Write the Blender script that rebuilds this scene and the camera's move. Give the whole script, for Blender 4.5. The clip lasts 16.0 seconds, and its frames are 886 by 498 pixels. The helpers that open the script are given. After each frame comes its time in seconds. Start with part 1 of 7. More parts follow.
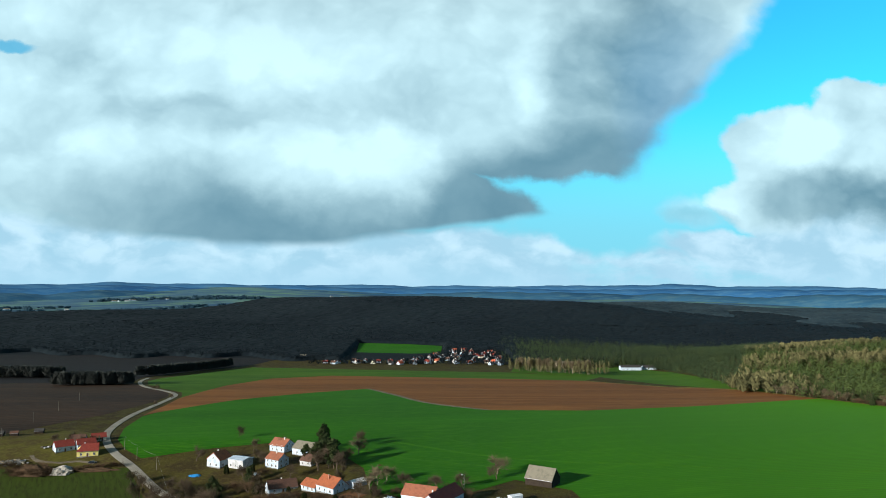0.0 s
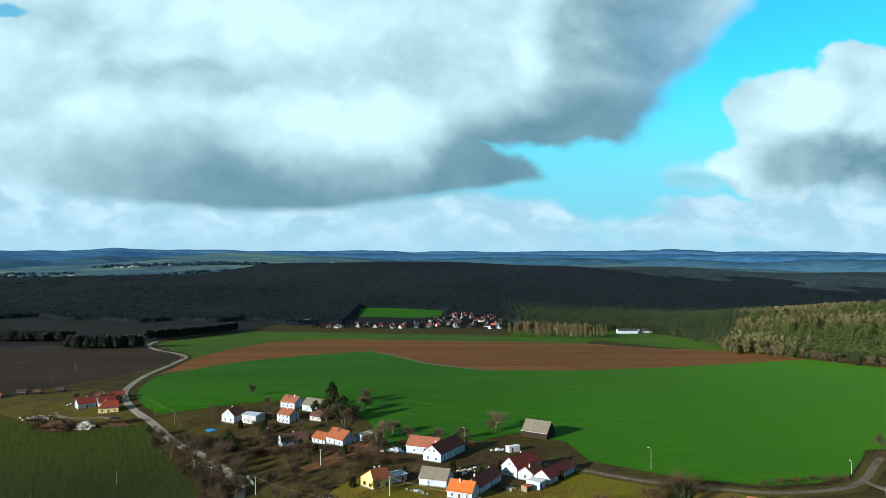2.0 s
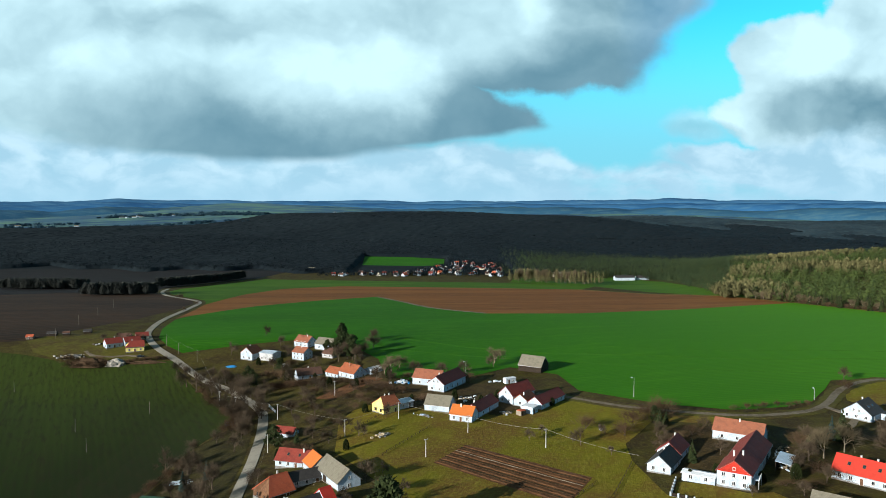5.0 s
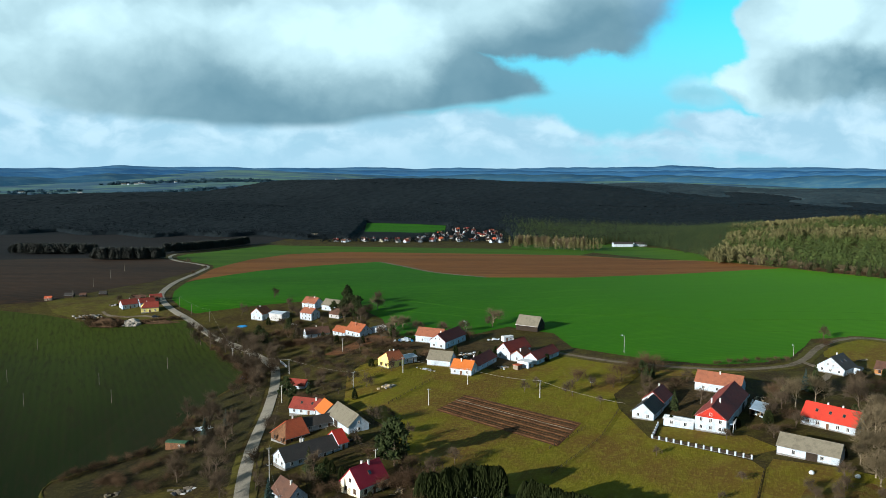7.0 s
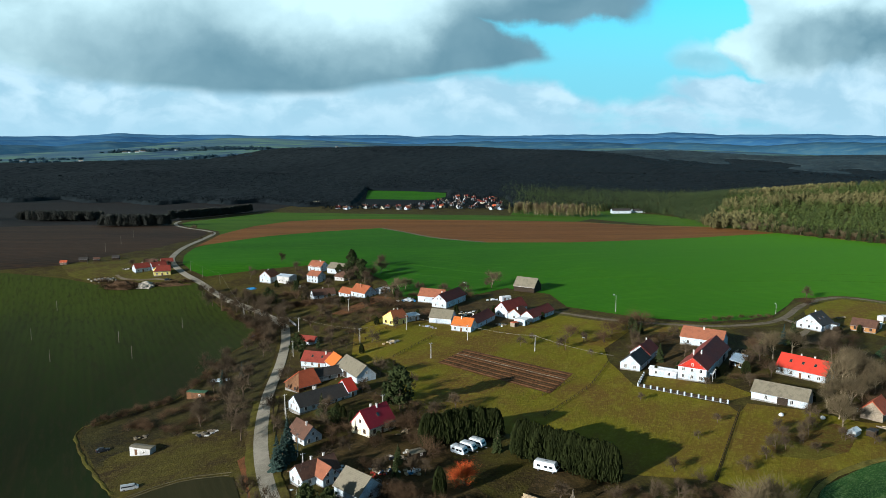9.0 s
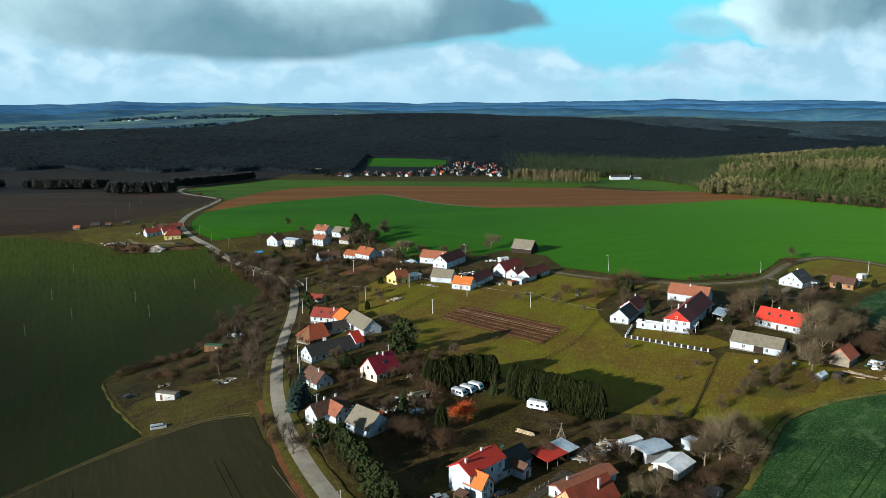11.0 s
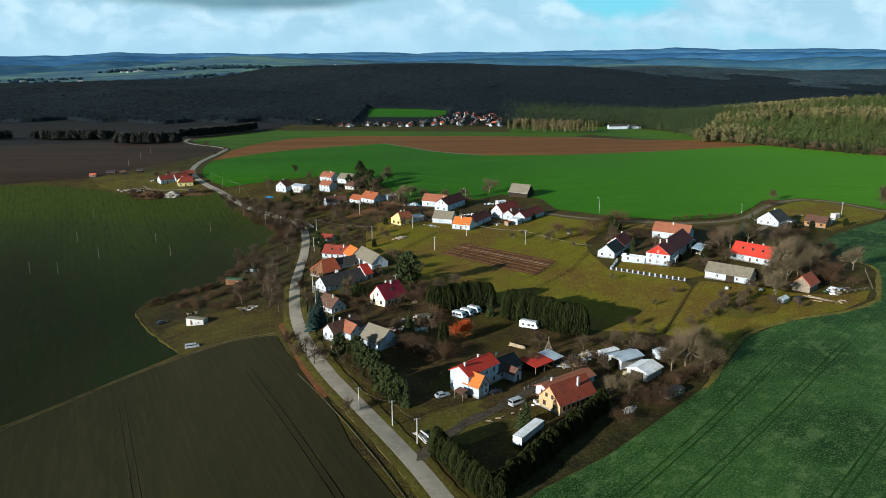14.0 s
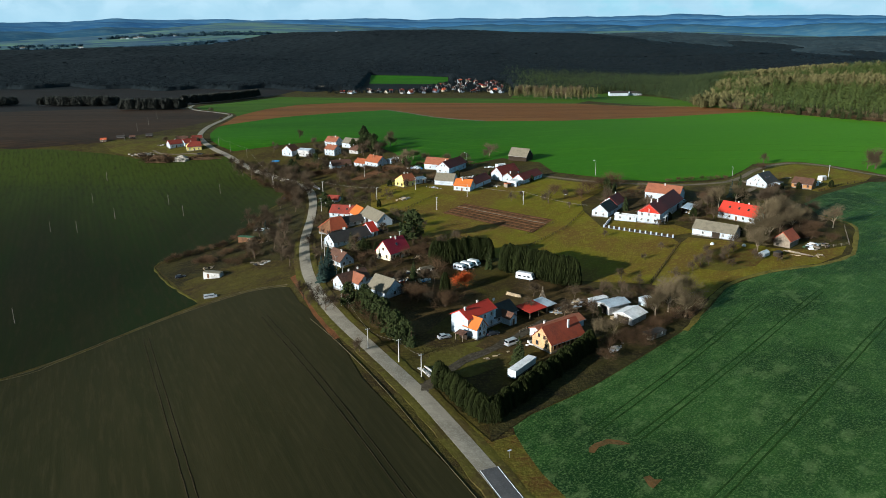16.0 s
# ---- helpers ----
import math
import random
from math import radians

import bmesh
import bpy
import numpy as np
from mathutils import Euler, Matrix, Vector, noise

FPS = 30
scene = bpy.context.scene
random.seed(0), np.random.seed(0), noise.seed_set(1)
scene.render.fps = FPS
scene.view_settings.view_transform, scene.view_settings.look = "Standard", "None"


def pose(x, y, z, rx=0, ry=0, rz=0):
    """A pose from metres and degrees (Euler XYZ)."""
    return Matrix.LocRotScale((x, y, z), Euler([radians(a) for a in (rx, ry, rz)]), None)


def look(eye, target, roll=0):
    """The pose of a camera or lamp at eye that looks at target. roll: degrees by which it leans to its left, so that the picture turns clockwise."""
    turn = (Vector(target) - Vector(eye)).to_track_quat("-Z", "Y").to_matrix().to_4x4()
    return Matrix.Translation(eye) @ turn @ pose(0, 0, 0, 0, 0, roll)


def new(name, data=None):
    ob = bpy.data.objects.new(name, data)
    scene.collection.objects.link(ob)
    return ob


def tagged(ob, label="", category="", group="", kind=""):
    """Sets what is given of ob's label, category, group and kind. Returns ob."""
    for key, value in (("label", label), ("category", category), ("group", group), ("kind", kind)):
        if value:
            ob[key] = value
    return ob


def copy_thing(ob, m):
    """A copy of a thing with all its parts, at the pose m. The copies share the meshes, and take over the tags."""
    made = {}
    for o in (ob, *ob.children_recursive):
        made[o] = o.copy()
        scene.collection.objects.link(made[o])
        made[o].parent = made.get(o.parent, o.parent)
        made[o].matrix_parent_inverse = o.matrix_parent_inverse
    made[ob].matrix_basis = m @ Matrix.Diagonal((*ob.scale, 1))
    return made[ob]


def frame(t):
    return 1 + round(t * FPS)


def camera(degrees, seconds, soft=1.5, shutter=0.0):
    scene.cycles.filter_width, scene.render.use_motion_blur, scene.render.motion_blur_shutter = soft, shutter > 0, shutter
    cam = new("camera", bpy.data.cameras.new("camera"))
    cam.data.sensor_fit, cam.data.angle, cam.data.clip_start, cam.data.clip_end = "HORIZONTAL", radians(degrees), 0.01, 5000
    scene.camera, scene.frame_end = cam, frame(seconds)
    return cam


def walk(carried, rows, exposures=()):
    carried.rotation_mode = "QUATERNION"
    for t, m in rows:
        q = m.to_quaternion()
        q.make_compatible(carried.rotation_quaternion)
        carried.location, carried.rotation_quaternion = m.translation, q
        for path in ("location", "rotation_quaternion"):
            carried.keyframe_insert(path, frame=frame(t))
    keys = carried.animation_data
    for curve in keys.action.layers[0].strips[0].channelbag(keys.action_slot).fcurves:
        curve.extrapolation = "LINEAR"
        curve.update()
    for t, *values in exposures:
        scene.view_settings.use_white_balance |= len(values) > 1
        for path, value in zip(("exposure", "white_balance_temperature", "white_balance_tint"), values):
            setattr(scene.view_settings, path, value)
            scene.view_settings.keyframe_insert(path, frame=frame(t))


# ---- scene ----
cam = camera(61.0, 16.0, soft=0.8)
PATH = [
    (0, (2.068, 151.232, 93.349), (2.069, 153.528, 93.463), 0.4),
    (0.5, (1.802, 146.439, 93.293), (1.804, 148.738, 93.381), 0.4),
    (1, (1.587, 141.657, 93.210), (1.590, 143.957, 93.272), 0.3),
    (1.5, (1.423, 136.898, 93.101), (1.424, 139.198, 93.137), 0.3),
    (2, (1.267, 132.203, 93.014), (1.268, 134.503, 93.023), 0.3),
    (2.5, (1.180, 127.571, 92.928), (1.180, 129.871, 92.912), 0.4),
    (3, (1.075, 122.937, 92.826), (1.074, 125.237, 92.784), 0.4),
    (3.5, (0.945, 118.231, 92.728), (0.943, 120.531, 92.661), 0.3),
    (4, (0.880, 113.397, 92.680), (0.877, 115.695, 92.588), 0.2),
    (6.3, (0.739, 90.292, 92.637), (0.736, 92.583, 92.428), 0.1),
    (6.5, (0.707, 88.369, 92.632), (0.701, 90.659, 92.414), 0.2),
    (7, (0.572, 83.694, 92.603), (0.566, 85.981, 92.359), 0.2),
    (7.5, (0.459, 78.980, 92.581), (0.454, 81.265, 92.313), 0.2),
    (8, (0.386, 74.191, 92.604), (0.381, 76.473, 92.312), 0.2),
    (8.5, (0.360, 69.430, 92.627), (0.353, 71.708, 92.309), 0.2),
    (9, (0.330, 64.689, 92.657), (0.323, 66.963, 92.316), 0.1),
    (11.5, (0.337, 41.132, 92.701), (0.328, 43.385, 92.240), -0.1),
    (12, (0.316, 36.466, 92.720), (0.306, 38.715, 92.236), -0.1),
    (12.5, (0.244, 31.812, 92.761), (0.233, 34.056, 92.253), -0.2),
    (13, (0.156, 27.124, 92.795), (0.145, 29.362, 92.262), -0.2),
    (13.5, (0.060, 22.413, 92.813), (0.048, 24.646, 92.256), -0.2),
    (14, (0.009, 17.682, 92.825), (-0.001, 19.908, 92.245), -0.3),
    (14.5, (0.013, 12.962, 92.854), (0.000, 15.181, 92.251), -0.3),
    (15, (0.016, 8.255, 92.876), (0.003, 10.467, 92.248), -0.3),
    (15.5, (-0.002, 3.643, 92.928), (-0.016, 5.850, 92.278), -0.4),
    (16, (-0.008, -0.984, 92.972), (-0.023, 1.216, 92.300), -0.3),
]
walk(cam, [(t, look(e, a, r)) for t, e, a, r in PATH], exposures=((0, 0.78, 6050, 10), (16, 0.78, 6050, 10)))

# ---- light: low winter sun from behind the left shoulder, broken cloud ----
SUN_DIR = Vector((0.77, 0.64, 0)).normalized()
SUN_EL = radians(15.5)
sun = new("sun", bpy.data.lights.new("sun", "SUN"))
sun.data.energy, sun.data.angle, sun.data.color = 5.0, radians(0.5), (1.0, 0.945, 0.85)
sun.matrix_world = look((0, 0, 0), (SUN_DIR.x * math.cos(SUN_EL), SUN_DIR.y * math.cos(SUN_EL), -math.sin(SUN_EL)))


class Nodes:
    """Short-hand for building a node tree."""

    def __init__(self, tree):
        self.t = tree
        tree.nodes.clear()

    def add(self, kind, **inputs):
        n = self.t.nodes.new(kind)
        for k, v in inputs.items():
            self.put(n.inputs[k.replace("_", " ")], v)
        return n

    def put(self, socket, v):
        if isinstance(v, bpy.types.NodeSocket):
            self.t.links.new(v, socket)
        else:
            socket.default_value = v

    def math(self, op, a, b=0.0, clamp=False):
        n = self.t.nodes.new("ShaderNodeMath")
        n.operation, n.use_clamp = op, clamp
        self.put(n.inputs[0], a)
        self.put(n.inputs[1], b)
        return n.outputs[0]

    def mix(self, f, a, b, mode="MIX"):
        n = self.t.nodes.new("ShaderNodeMix")
        n.data_type, n.blend_type = "RGBA", mode
        self.put(n.inputs[0], f)
        self.put(n.inputs[6], (*a, 1) if isinstance(a, tuple) and len(a) == 3 else a)
        self.put(n.inputs[7], (*b, 1) if isinstance(b, tuple) and len(b) == 3 else b)
        return n.outputs[2]

    def step(self, v, lo, hi, a=0.0, b=1.0):
        n = self.t.nodes.new("ShaderNodeMapRange")
        n.interpolation_type = "SMOOTHSTEP"
        for i, q in enumerate((v, lo, hi, a, b)):
            self.put(n.inputs[i], q)
        return n.outputs[0]

    def noise(self, vec, scale, detail=4.0, rough=0.55, out=0):
        n = self.t.nodes.new("ShaderNodeTexNoise")
        self.put(n.inputs["Vector"], vec)
        n.inputs["Scale"].default_value, n.inputs["Detail"].default_value, n.inputs["Roughness"].default_value = scale, detail, rough
        return n.outputs[out]

    def vec(self, op, a, b):
        n = self.t.nodes.new("ShaderNodeVectorMath")
        n.operation = op
        self.put(n.inputs[0], a)
        self.put(n.inputs[1], b)
        return n.outputs[0]

    def stretch(self, vec, scale, turn=0.0):
        if turn:
            r = self.t.nodes.new("ShaderNodeMapping")
            self.put(r.inputs["Vector"], vec)
            r.inputs["Rotation"].default_value = (0, 0, radians(turn))
            vec = r.outputs[0]
        n = self.t.nodes.new("ShaderNodeMapping")
        self.put(n.inputs["Vector"], vec)
        n.inputs["Scale"].default_value = scale
        return n.outputs[0]


world = bpy.data.worlds.new("sky")
world.use_nodes = True
scene.world = world
w = Nodes(world.node_tree)
way = w.add("ShaderNodeTexCoord").outputs["Generated"]
sep = w.add("ShaderNodeSeparateXYZ", Vector=way)
dx, dy, dz = sep.outputs
ahead = w.math("MAXIMUM", w.math("ABSOLUTE", dy), 0.25)
U0, V0 = w.math("DIVIDE", dx, ahead), w.math("DIVIDE", dz, ahead)
plane = w.add("ShaderNodeCombineXYZ", X=U0, Y=V0).outputs[0]
soft = w.noise(w.stretch(plane, (1, 1.2, 1)), 6.0, 8.0, 0.56, out=1)
warp = w.vec("MULTIPLY", w.vec("SUBTRACT", soft, (0.5, 0.5, 0.5)), (0.12, 0.10, 0))
ws = w.add("ShaderNodeSeparateXYZ", Vector=w.vec("ADD", plane, warp))
U, V = ws.outputs[0], ws.outputs[1]


def blob(u, v, a, b, edge=0.6, power=2.0):
    """1 inside an ellipse of half-axes a, b, falling softly to 0 at its rim."""
    p = w.math("POWER", w.math("ABSOLUTE", w.math("DIVIDE", w.math("SUBTRACT", U, u), a)), power)
    q = w.math("POWER", w.math("ABSOLUTE", w.math("DIVIDE", w.math("SUBTRACT", V, v), b)), power)
    return w.step(w.math("ADD", p, q), 1.0, edge)


def union(*m):
    out = m[0]
    for x in m[1:]:
        out = w.math("MAXIMUM", out, x)
    return out


sky = w.t.nodes.new("ShaderNodeTexSky")
sky.sky_type, sky.sun_disc = "NISHITA", False
sky.sun_elevation, sky.sun_rotation = SUN_EL, math.atan2(-SUN_DIR.x, -SUN_DIR.y)
sky.air_density, sky.dust_density, sky.ozone_density = 1.0, 0.6, 2.0
blue = w.mix(1.0, sky.outputs[0], (0.034, 0.188, 0.198), "MULTIPLY")
blue = w.mix(w.step(V0, 0.26, 0.05, 0.0, 0.9), blue, (0.24, 0.63, 0.78))

# a great cloud with a smooth grey base, a cumulus to the right, low banks along the horizon
near_u = w.math("ADD", U0, w.math("MULTIPLY", w.math("SUBTRACT", U, U0), 0.35))
near_v = w.math("ADD", V0, w.math("MULTIPLY", w.math("SUBTRACT", V, V0), 0.22))
from_mid = w.math("ADD", near_u, 0.25)
bow = w.math("ADD", w.math("MULTIPLY", w.math("POWER", w.math("ABSOLUTE", from_mid), 2.0), 0.24), w.math("MULTIPLY", w.math("POWER", w.math("ABSOLUTE", w.math("MINIMUM", from_mid, 0.0)), 2.0), 0.26))
base_v = w.math("ADD", w.math("ADD", 0.053, bow), w.step(near_u, -0.14, -0.02, 0.0, 0.008))
above = w.math("SUBTRACT", near_v, base_v)
slab = w.math("MULTIPLY", w.step(above, -0.004, 0.010), w.step(w.math("ADD", U, w.math("MULTIPLY", w.math("SUBTRACT", V, 0.095), 2.0)), 0.175, 0.135))
rim = w.math("SUBTRACT", U, w.math("MULTIPLY", w.math("SUBTRACT", V, 0.167), 0.80))
body = w.math("MULTIPLY", w.step(rim, 0.285, 0.235), w.step(V, 0.130, 0.145))
great = union(slab, body, w.math("MULTIPLY", w.step(V0, 0.42, 0.55), w.step(U, 0.9, 0.3)))
hole = blob(-0.59, 0.325, 0.045, 0.014, 0.2)
great = w.math("MULTIPLY", great, w.math("SUBTRACT", 1.0, w.math("MULTIPLY", hole, 0.75)))
right_heap = union(blob(0.72, 0.13, 0.34, 0.155, 0.90), blob(0.47, 0.185, 0.085, 0.065, 0.7), blob(0.56, 0.225, 0.085, 0.055, 0.7), blob(0.43, 0.115, 0.09, 0.035, 0.5), w.math("MULTIPLY", blob(0.325, 0.105, 0.055, 0.030, 0.1), 0.55), blob(0.42, 0.055, 0.15, 0.033, 0.5))
fluff = w.noise(w.stretch(plane, (1, 2.2, 1)), 11.0, 6.0, 0.55)
top_v = w.math("ADD", w.math("MULTIPLY", w.step(U, -0.20, -0.45), 0.075), w.math("ADD", w.math("MULTIPLY", w.step(U, 0.20, 0.12), 0.035), 0.058))
bank = w.math("MULTIPLY", w.step(w.math("SUBTRACT", V, top_v), 0.0, -0.022), w.step(fluff, 0.36, 0.58, w.step(U, 0.12, 0.22, 0.95, 0.55), 1.0))
haze_low = w.step(V0, 0.045, 0.0, 0.0, 0.85)
mask = union(great, right_heap, bank, haze_low, w.step(dy, 0.25, 0.0, 0.0, 0.85))


def much(k, m):
    return w.math("MULTIPLY", m, k)


# bases are grey, tops and sunlit flanks white
lid = w.math("ADD", w.math("ADD", 0.150, w.step(U, -0.32, -0.08, 0.0, -0.050)), w.math("ADD", w.step(U, -0.07, 0.05, 0.0, 0.085), w.step(U, 0.06, 0.24, 0.0, 0.055)))
foot = w.math("MULTIPLY", w.step(w.math("SUBTRACT", V, lid), 0.045, -0.045), w.step(rim, 0.34, 0.27))
foot = w.math("MULTIPLY", foot, w.step(U, -0.60, -0.28, 0.35, 1.0))
shade = union(foot, much(0.78, w.math("MULTIPLY", blob(0.26, 0.27, 0.17, 0.22, -0.3), w.step(V, 0.12, 0.16))),
              much(0.46, blob(-0.33, 0.225, 0.15, 0.040, -0.6)), much(0.35, blob(0.0, 0.25, 0.13, 0.05, -0.6)), much(0.10, blob(-0.46, 0.31, 0.2, 0.05, -0.6)), much(0.16, blob(-0.55, 0.22, 0.12, 0.05, -0.5)),
              much(0.85, blob(0.56, 0.115, 0.20, 0.055, -0.2)), much(0.5, blob(0.33, 0.095, 0.07, 0.022, 0.0)), w.step(dy, 0.3, 0.0), w.step(V0, 0.46, 0.7))
sunlit = union(blob(-0.14, 0.168, 0.20, 0.072, -0.6), much(0.6, blob(0.115, 0.29, 0.045, 0.080, -0.3)), much(0.8, blob(-0.43, 0.180, 0.09, 0.042, -0.6)), much(0.7, blob(-0.25, 0.31, 0.25, 0.075, -0.8)), much(0.8, blob(0.48, 0.20, 0.08, 0.06, -0.2)))
curl = w.vec("ADD", plane, w.vec("MULTIPLY", warp, (0.8, 0.8, 0)))
heaped = w.t.nodes.new("ShaderNodeTexVoronoi")
heaped.feature = "SMOOTH_F1"
w.put(heaped.inputs["Vector"], w.stretch(curl, (1, 1.25, 1)))
heaped.inputs["Scale"].default_value, heaped.inputs["Detail"].default_value, heaped.inputs["Roughness"].default_value, heaped.inputs["Smoothness"].default_value = 13.0, 3.0, 0.5, 0.7
mottle = w.noise(w.stretch(curl, (1, 1.5, 1), 25), 4.0, 4.0, 0.5)
fine = w.noise(w.stretch(curl, (1, 1.6, 1)), 22.0, 5.0, 0.55)
calm = w.math("SUBTRACT", 1.0, w.math("MULTIPLY", foot, 0.72))
relief = w.math("ADD", w.math("MULTIPLY", w.math("SUBTRACT", mottle, 0.5), 0.55), w.math("ADD", w.math("MULTIPLY", w.math("SUBTRACT", heaped.outputs["Distance"], 0.40), 0.38), w.math("MULTIPLY", w.math("SUBTRACT", fine, 0.5), 0.16)))
relief = w.math("MULTIPLY", relief, calm)
shade = w.math("SUBTRACT", w.math("ADD", w.math("MULTIPLY", shade, 0.80), w.math("ADD", relief, 0.03)), w.math("MULTIPLY", w.math("MULTIPLY", sunlit, 0.52), w.step(mottle, 0.30, 0.56, 0.35, 1.0)), clamp=True)
cloud = w.mix(shade, (0.70, 0.96, 0.98), (0.098, 0.232, 0.300))
cloud = w.mix(much(0.45, blob(0.31, 0.25, 0.11, 0.18, -0.3)), cloud, (0.15, 0.36, 0.56))
puff = w.step(w.noise(w.stretch(curl, (1, 1.7, 1)), 15.0, 4.0, 0.5), 0.38, 0.66)
banks = w.mix(puff, (0.40, 0.64, 0.75), (0.60, 0.82, 0.90))
cloud = w.mix(w.math("MULTIPLY", w.step(above, 0.010, -0.006), w.step(V, 0.105, 0.075)), cloud, banks)
cloud = w.mix(w.step(V0, 0.05, 0.0, 0.0, 0.75), cloud, (0.42, 0.67, 0.79))
behind = w.step(dy, 0.3, -0.1)
cloud = w.mix(w.math("MULTIPLY", behind, 0.8), cloud, (0.24, 0.40, 0.54))
cloud = w.mix(w.step(dz, 0.26, 0.60, 0.0, 0.92), cloud, (0.092, 0.120, 0.132))
colour = w.mix(mask, blue, cloud)
out = w.add("ShaderNodeOutputWorld", Surface=w.add("ShaderNodeBackground", Color=colour, Strength=0.62).outputs[0])


# ---- materials ----
def material(name, base, dark, light, large=0.05, fine=2.0, rough=0.9, bump=0.3, depth=0.05, rows=None, stretch=(1, 1, 1), turn=0.0, metal=0.0, patch=0.5, island=0.0, local=False, spec=0.06, brighter=None):
    """A surface of three tones mixed at two scales, with relief. The (from, to, colour, axis) tuple blends into a
    brighter colour along one axis. rows: (metres, turn, strength) of drilled or laid rows.
    """
    m = bpy.data.materials.new(name)
    m.use_nodes = True
    n = Nodes(m.node_tree)
    pos = n.add("ShaderNodeTexCoord").outputs["Object"] if local else n.add("ShaderNodeNewGeometry").outputs["Position"]
    big = n.noise(n.stretch(pos, stretch, turn), large, 5.0, 0.6)
    small = n.noise(n.stretch(pos, stretch, turn), fine, 4.0, 0.65)
    c = n.mix(n.step(big, 0.42, 0.62, 0.0, patch * 2 if patch < 0.5 else 1.0), base, dark)
    middle = n.noise(n.stretch(pos, stretch, turn), (large * fine) ** 0.5, 3.0, 0.6)
    c = n.mix(n.step(middle, 0.50, 0.68, 0.0, 0.45), c, dark)
    c = n.mix(n.step(middle, 0.48, 0.32, 0.0, 0.40), c, light)
    if brighter:
        along = n.math("ADD", n.add("ShaderNodeSeparateXYZ", Vector=pos).outputs[brighter[3]], n.math("MULTIPLY", n.math("SUBTRACT", big, 0.5), 260.0))
        c = n.mix(n.step(along, brighter[0], brighter[1]), c, brighter[2])
    c = n.mix(n.step(small, 0.45, 0.72, 0.0, 0.75), c, light)
    height = small
    if rows:
        metres, way_turn, strength = rows
        wv = n.t.nodes.new("ShaderNodeTexWave")
        n.put(wv.inputs["Vector"], n.stretch(pos, (1, 1, 1), way_turn))
        wv.inputs["Scale"].default_value, wv.inputs["Distortion"].default_value = 0.314 / metres, 0.6
        wv.inputs["Detail"].default_value, wv.inputs["Detail Scale"].default_value = 2.0, 1.0
        c = n.mix(n.math("MULTIPLY", wv.outputs["Fac"], strength), c, dark)
        height = n.math("ADD", small, n.math("MULTIPLY", wv.outputs["Fac"], strength * 2))
    if island:
        r = n.t.nodes.new("ShaderNodeNewGeometry").outputs["Random Per Island"]
        c = n.mix(n.math("MULTIPLY", r, island), c, light)
    b = n.add("ShaderNodeBsdfPrincipled", Base_Color=c, Roughness=rough, Metallic=metal)
    b.inputs["Specular IOR Level"].default_value = spec
    if bump:
        bp = n.add("ShaderNodeBump", Height=height, Strength=bump, Distance=depth)
        n.put(b.inputs["Normal"], bp.outputs[0])
    n.add("ShaderNodeOutputMaterial", Surface=b.outputs[0])
    return m


def roof_material(name, base, dark, light, course=0.35, worn=0.5):
    """Tiles in courses: relief and tone follow the height of the slope; moss and wear in patches."""
    m = bpy.data.materials.new(name)
    m.use_nodes = True
    n = Nodes(m.node_tree)
    pos = n.add("ShaderNodeTexCoord").outputs["Object"]
    s = n.add("ShaderNodeSeparateXYZ", Vector=pos)
    wz = n.math("FRACT", n.math("DIVIDE", s.outputs[2], course * 0.6))
    wx = n.math("FRACT", n.math("DIVIDE", s.outputs[0], course))
    big = n.noise(pos, 0.5, 5.0, 0.65)
    small = n.noise(pos, 3.0, 3.0, 0.6)
    c = n.mix(n.step(big, 0.45, 0.65, 0.0, worn), base, dark)
    c = n.mix(n.step(small, 0.5, 0.75, 0.0, 0.6), c, light)
    c = n.mix(n.step(wz, 0.8, 1.0, 0.0, 0.45), c, dark)
    b = n.add("ShaderNodeBsdfPrincipled", Base_Color=c, Roughness=0.75)
    b.inputs["Specular IOR Level"].default_value = 0.25
    h = n.math("ADD", wz, n.math("MULTIPLY", n.math("ABSOLUTE", n.math("SUBTRACT", wx, 0.5)), 0.8))
    n.put(b.inputs["Normal"], n.add("ShaderNodeBump", Height=h, Strength=0.5, Distance=0.05).outputs[0])
    n.add("ShaderNodeOutputMaterial", Surface=b.outputs[0])
    return m


M = {}
M["ground"] = material("rough_grass", (0.050, 0.043, 0.009), (0.032, 0.022, 0.009), (0.092, 0.074, 0.018), 0.075, 1.0, bump=0.9, depth=0.4)
M["meadow"] = material("mown_grass", (0.128, 0.114, 0.007), (0.118, 0.070, 0.014), (0.185, 0.160, 0.018), 0.035, 0.9, bump=0.9, depth=0.35, stretch=(1, 0.6, 1), turn=30)
M["yard"] = material("trodden_earth", (0.056, 0.040, 0.014), (0.030, 0.022, 0.009), (0.105, 0.066, 0.026), 0.14, 1.2, bump=0.8, depth=0.3)
# base colour turns brighter and yellower towards positive x
M["wheat"] = material("winter_wheat", (0.026, 0.118, 0.0022), (0.018, 0.092, 0.0020), (0.052, 0.165, 0.004), 0.008, 0.5, bump=0.5, depth=0.15, rows=(3.0, 78, 0.25), stretch=(0.3, 1.6, 1), turn=-12, brighter=(-20, 400, (0.072, 0.225, 0.005), 0))
M["wheat_pale"] = material("winter_barley", (0.050, 0.115, 0.005), (0.034, 0.085, 0.005), (0.070, 0.130, 0.010), 0.01, 0.2, bump=0.3, depth=0.08, stretch=(0.4, 1.4, 1))
M["plough"] = material("ploughed_soil", (0.210, 0.088, 0.024), (0.125, 0.052, 0.016), (0.275, 0.125, 0.040), 0.012, 0.35, bump=0.9, depth=0.35, rows=(7.0, 84, 0.5), stretch=(0.16, 1.8, 1), turn=-4)
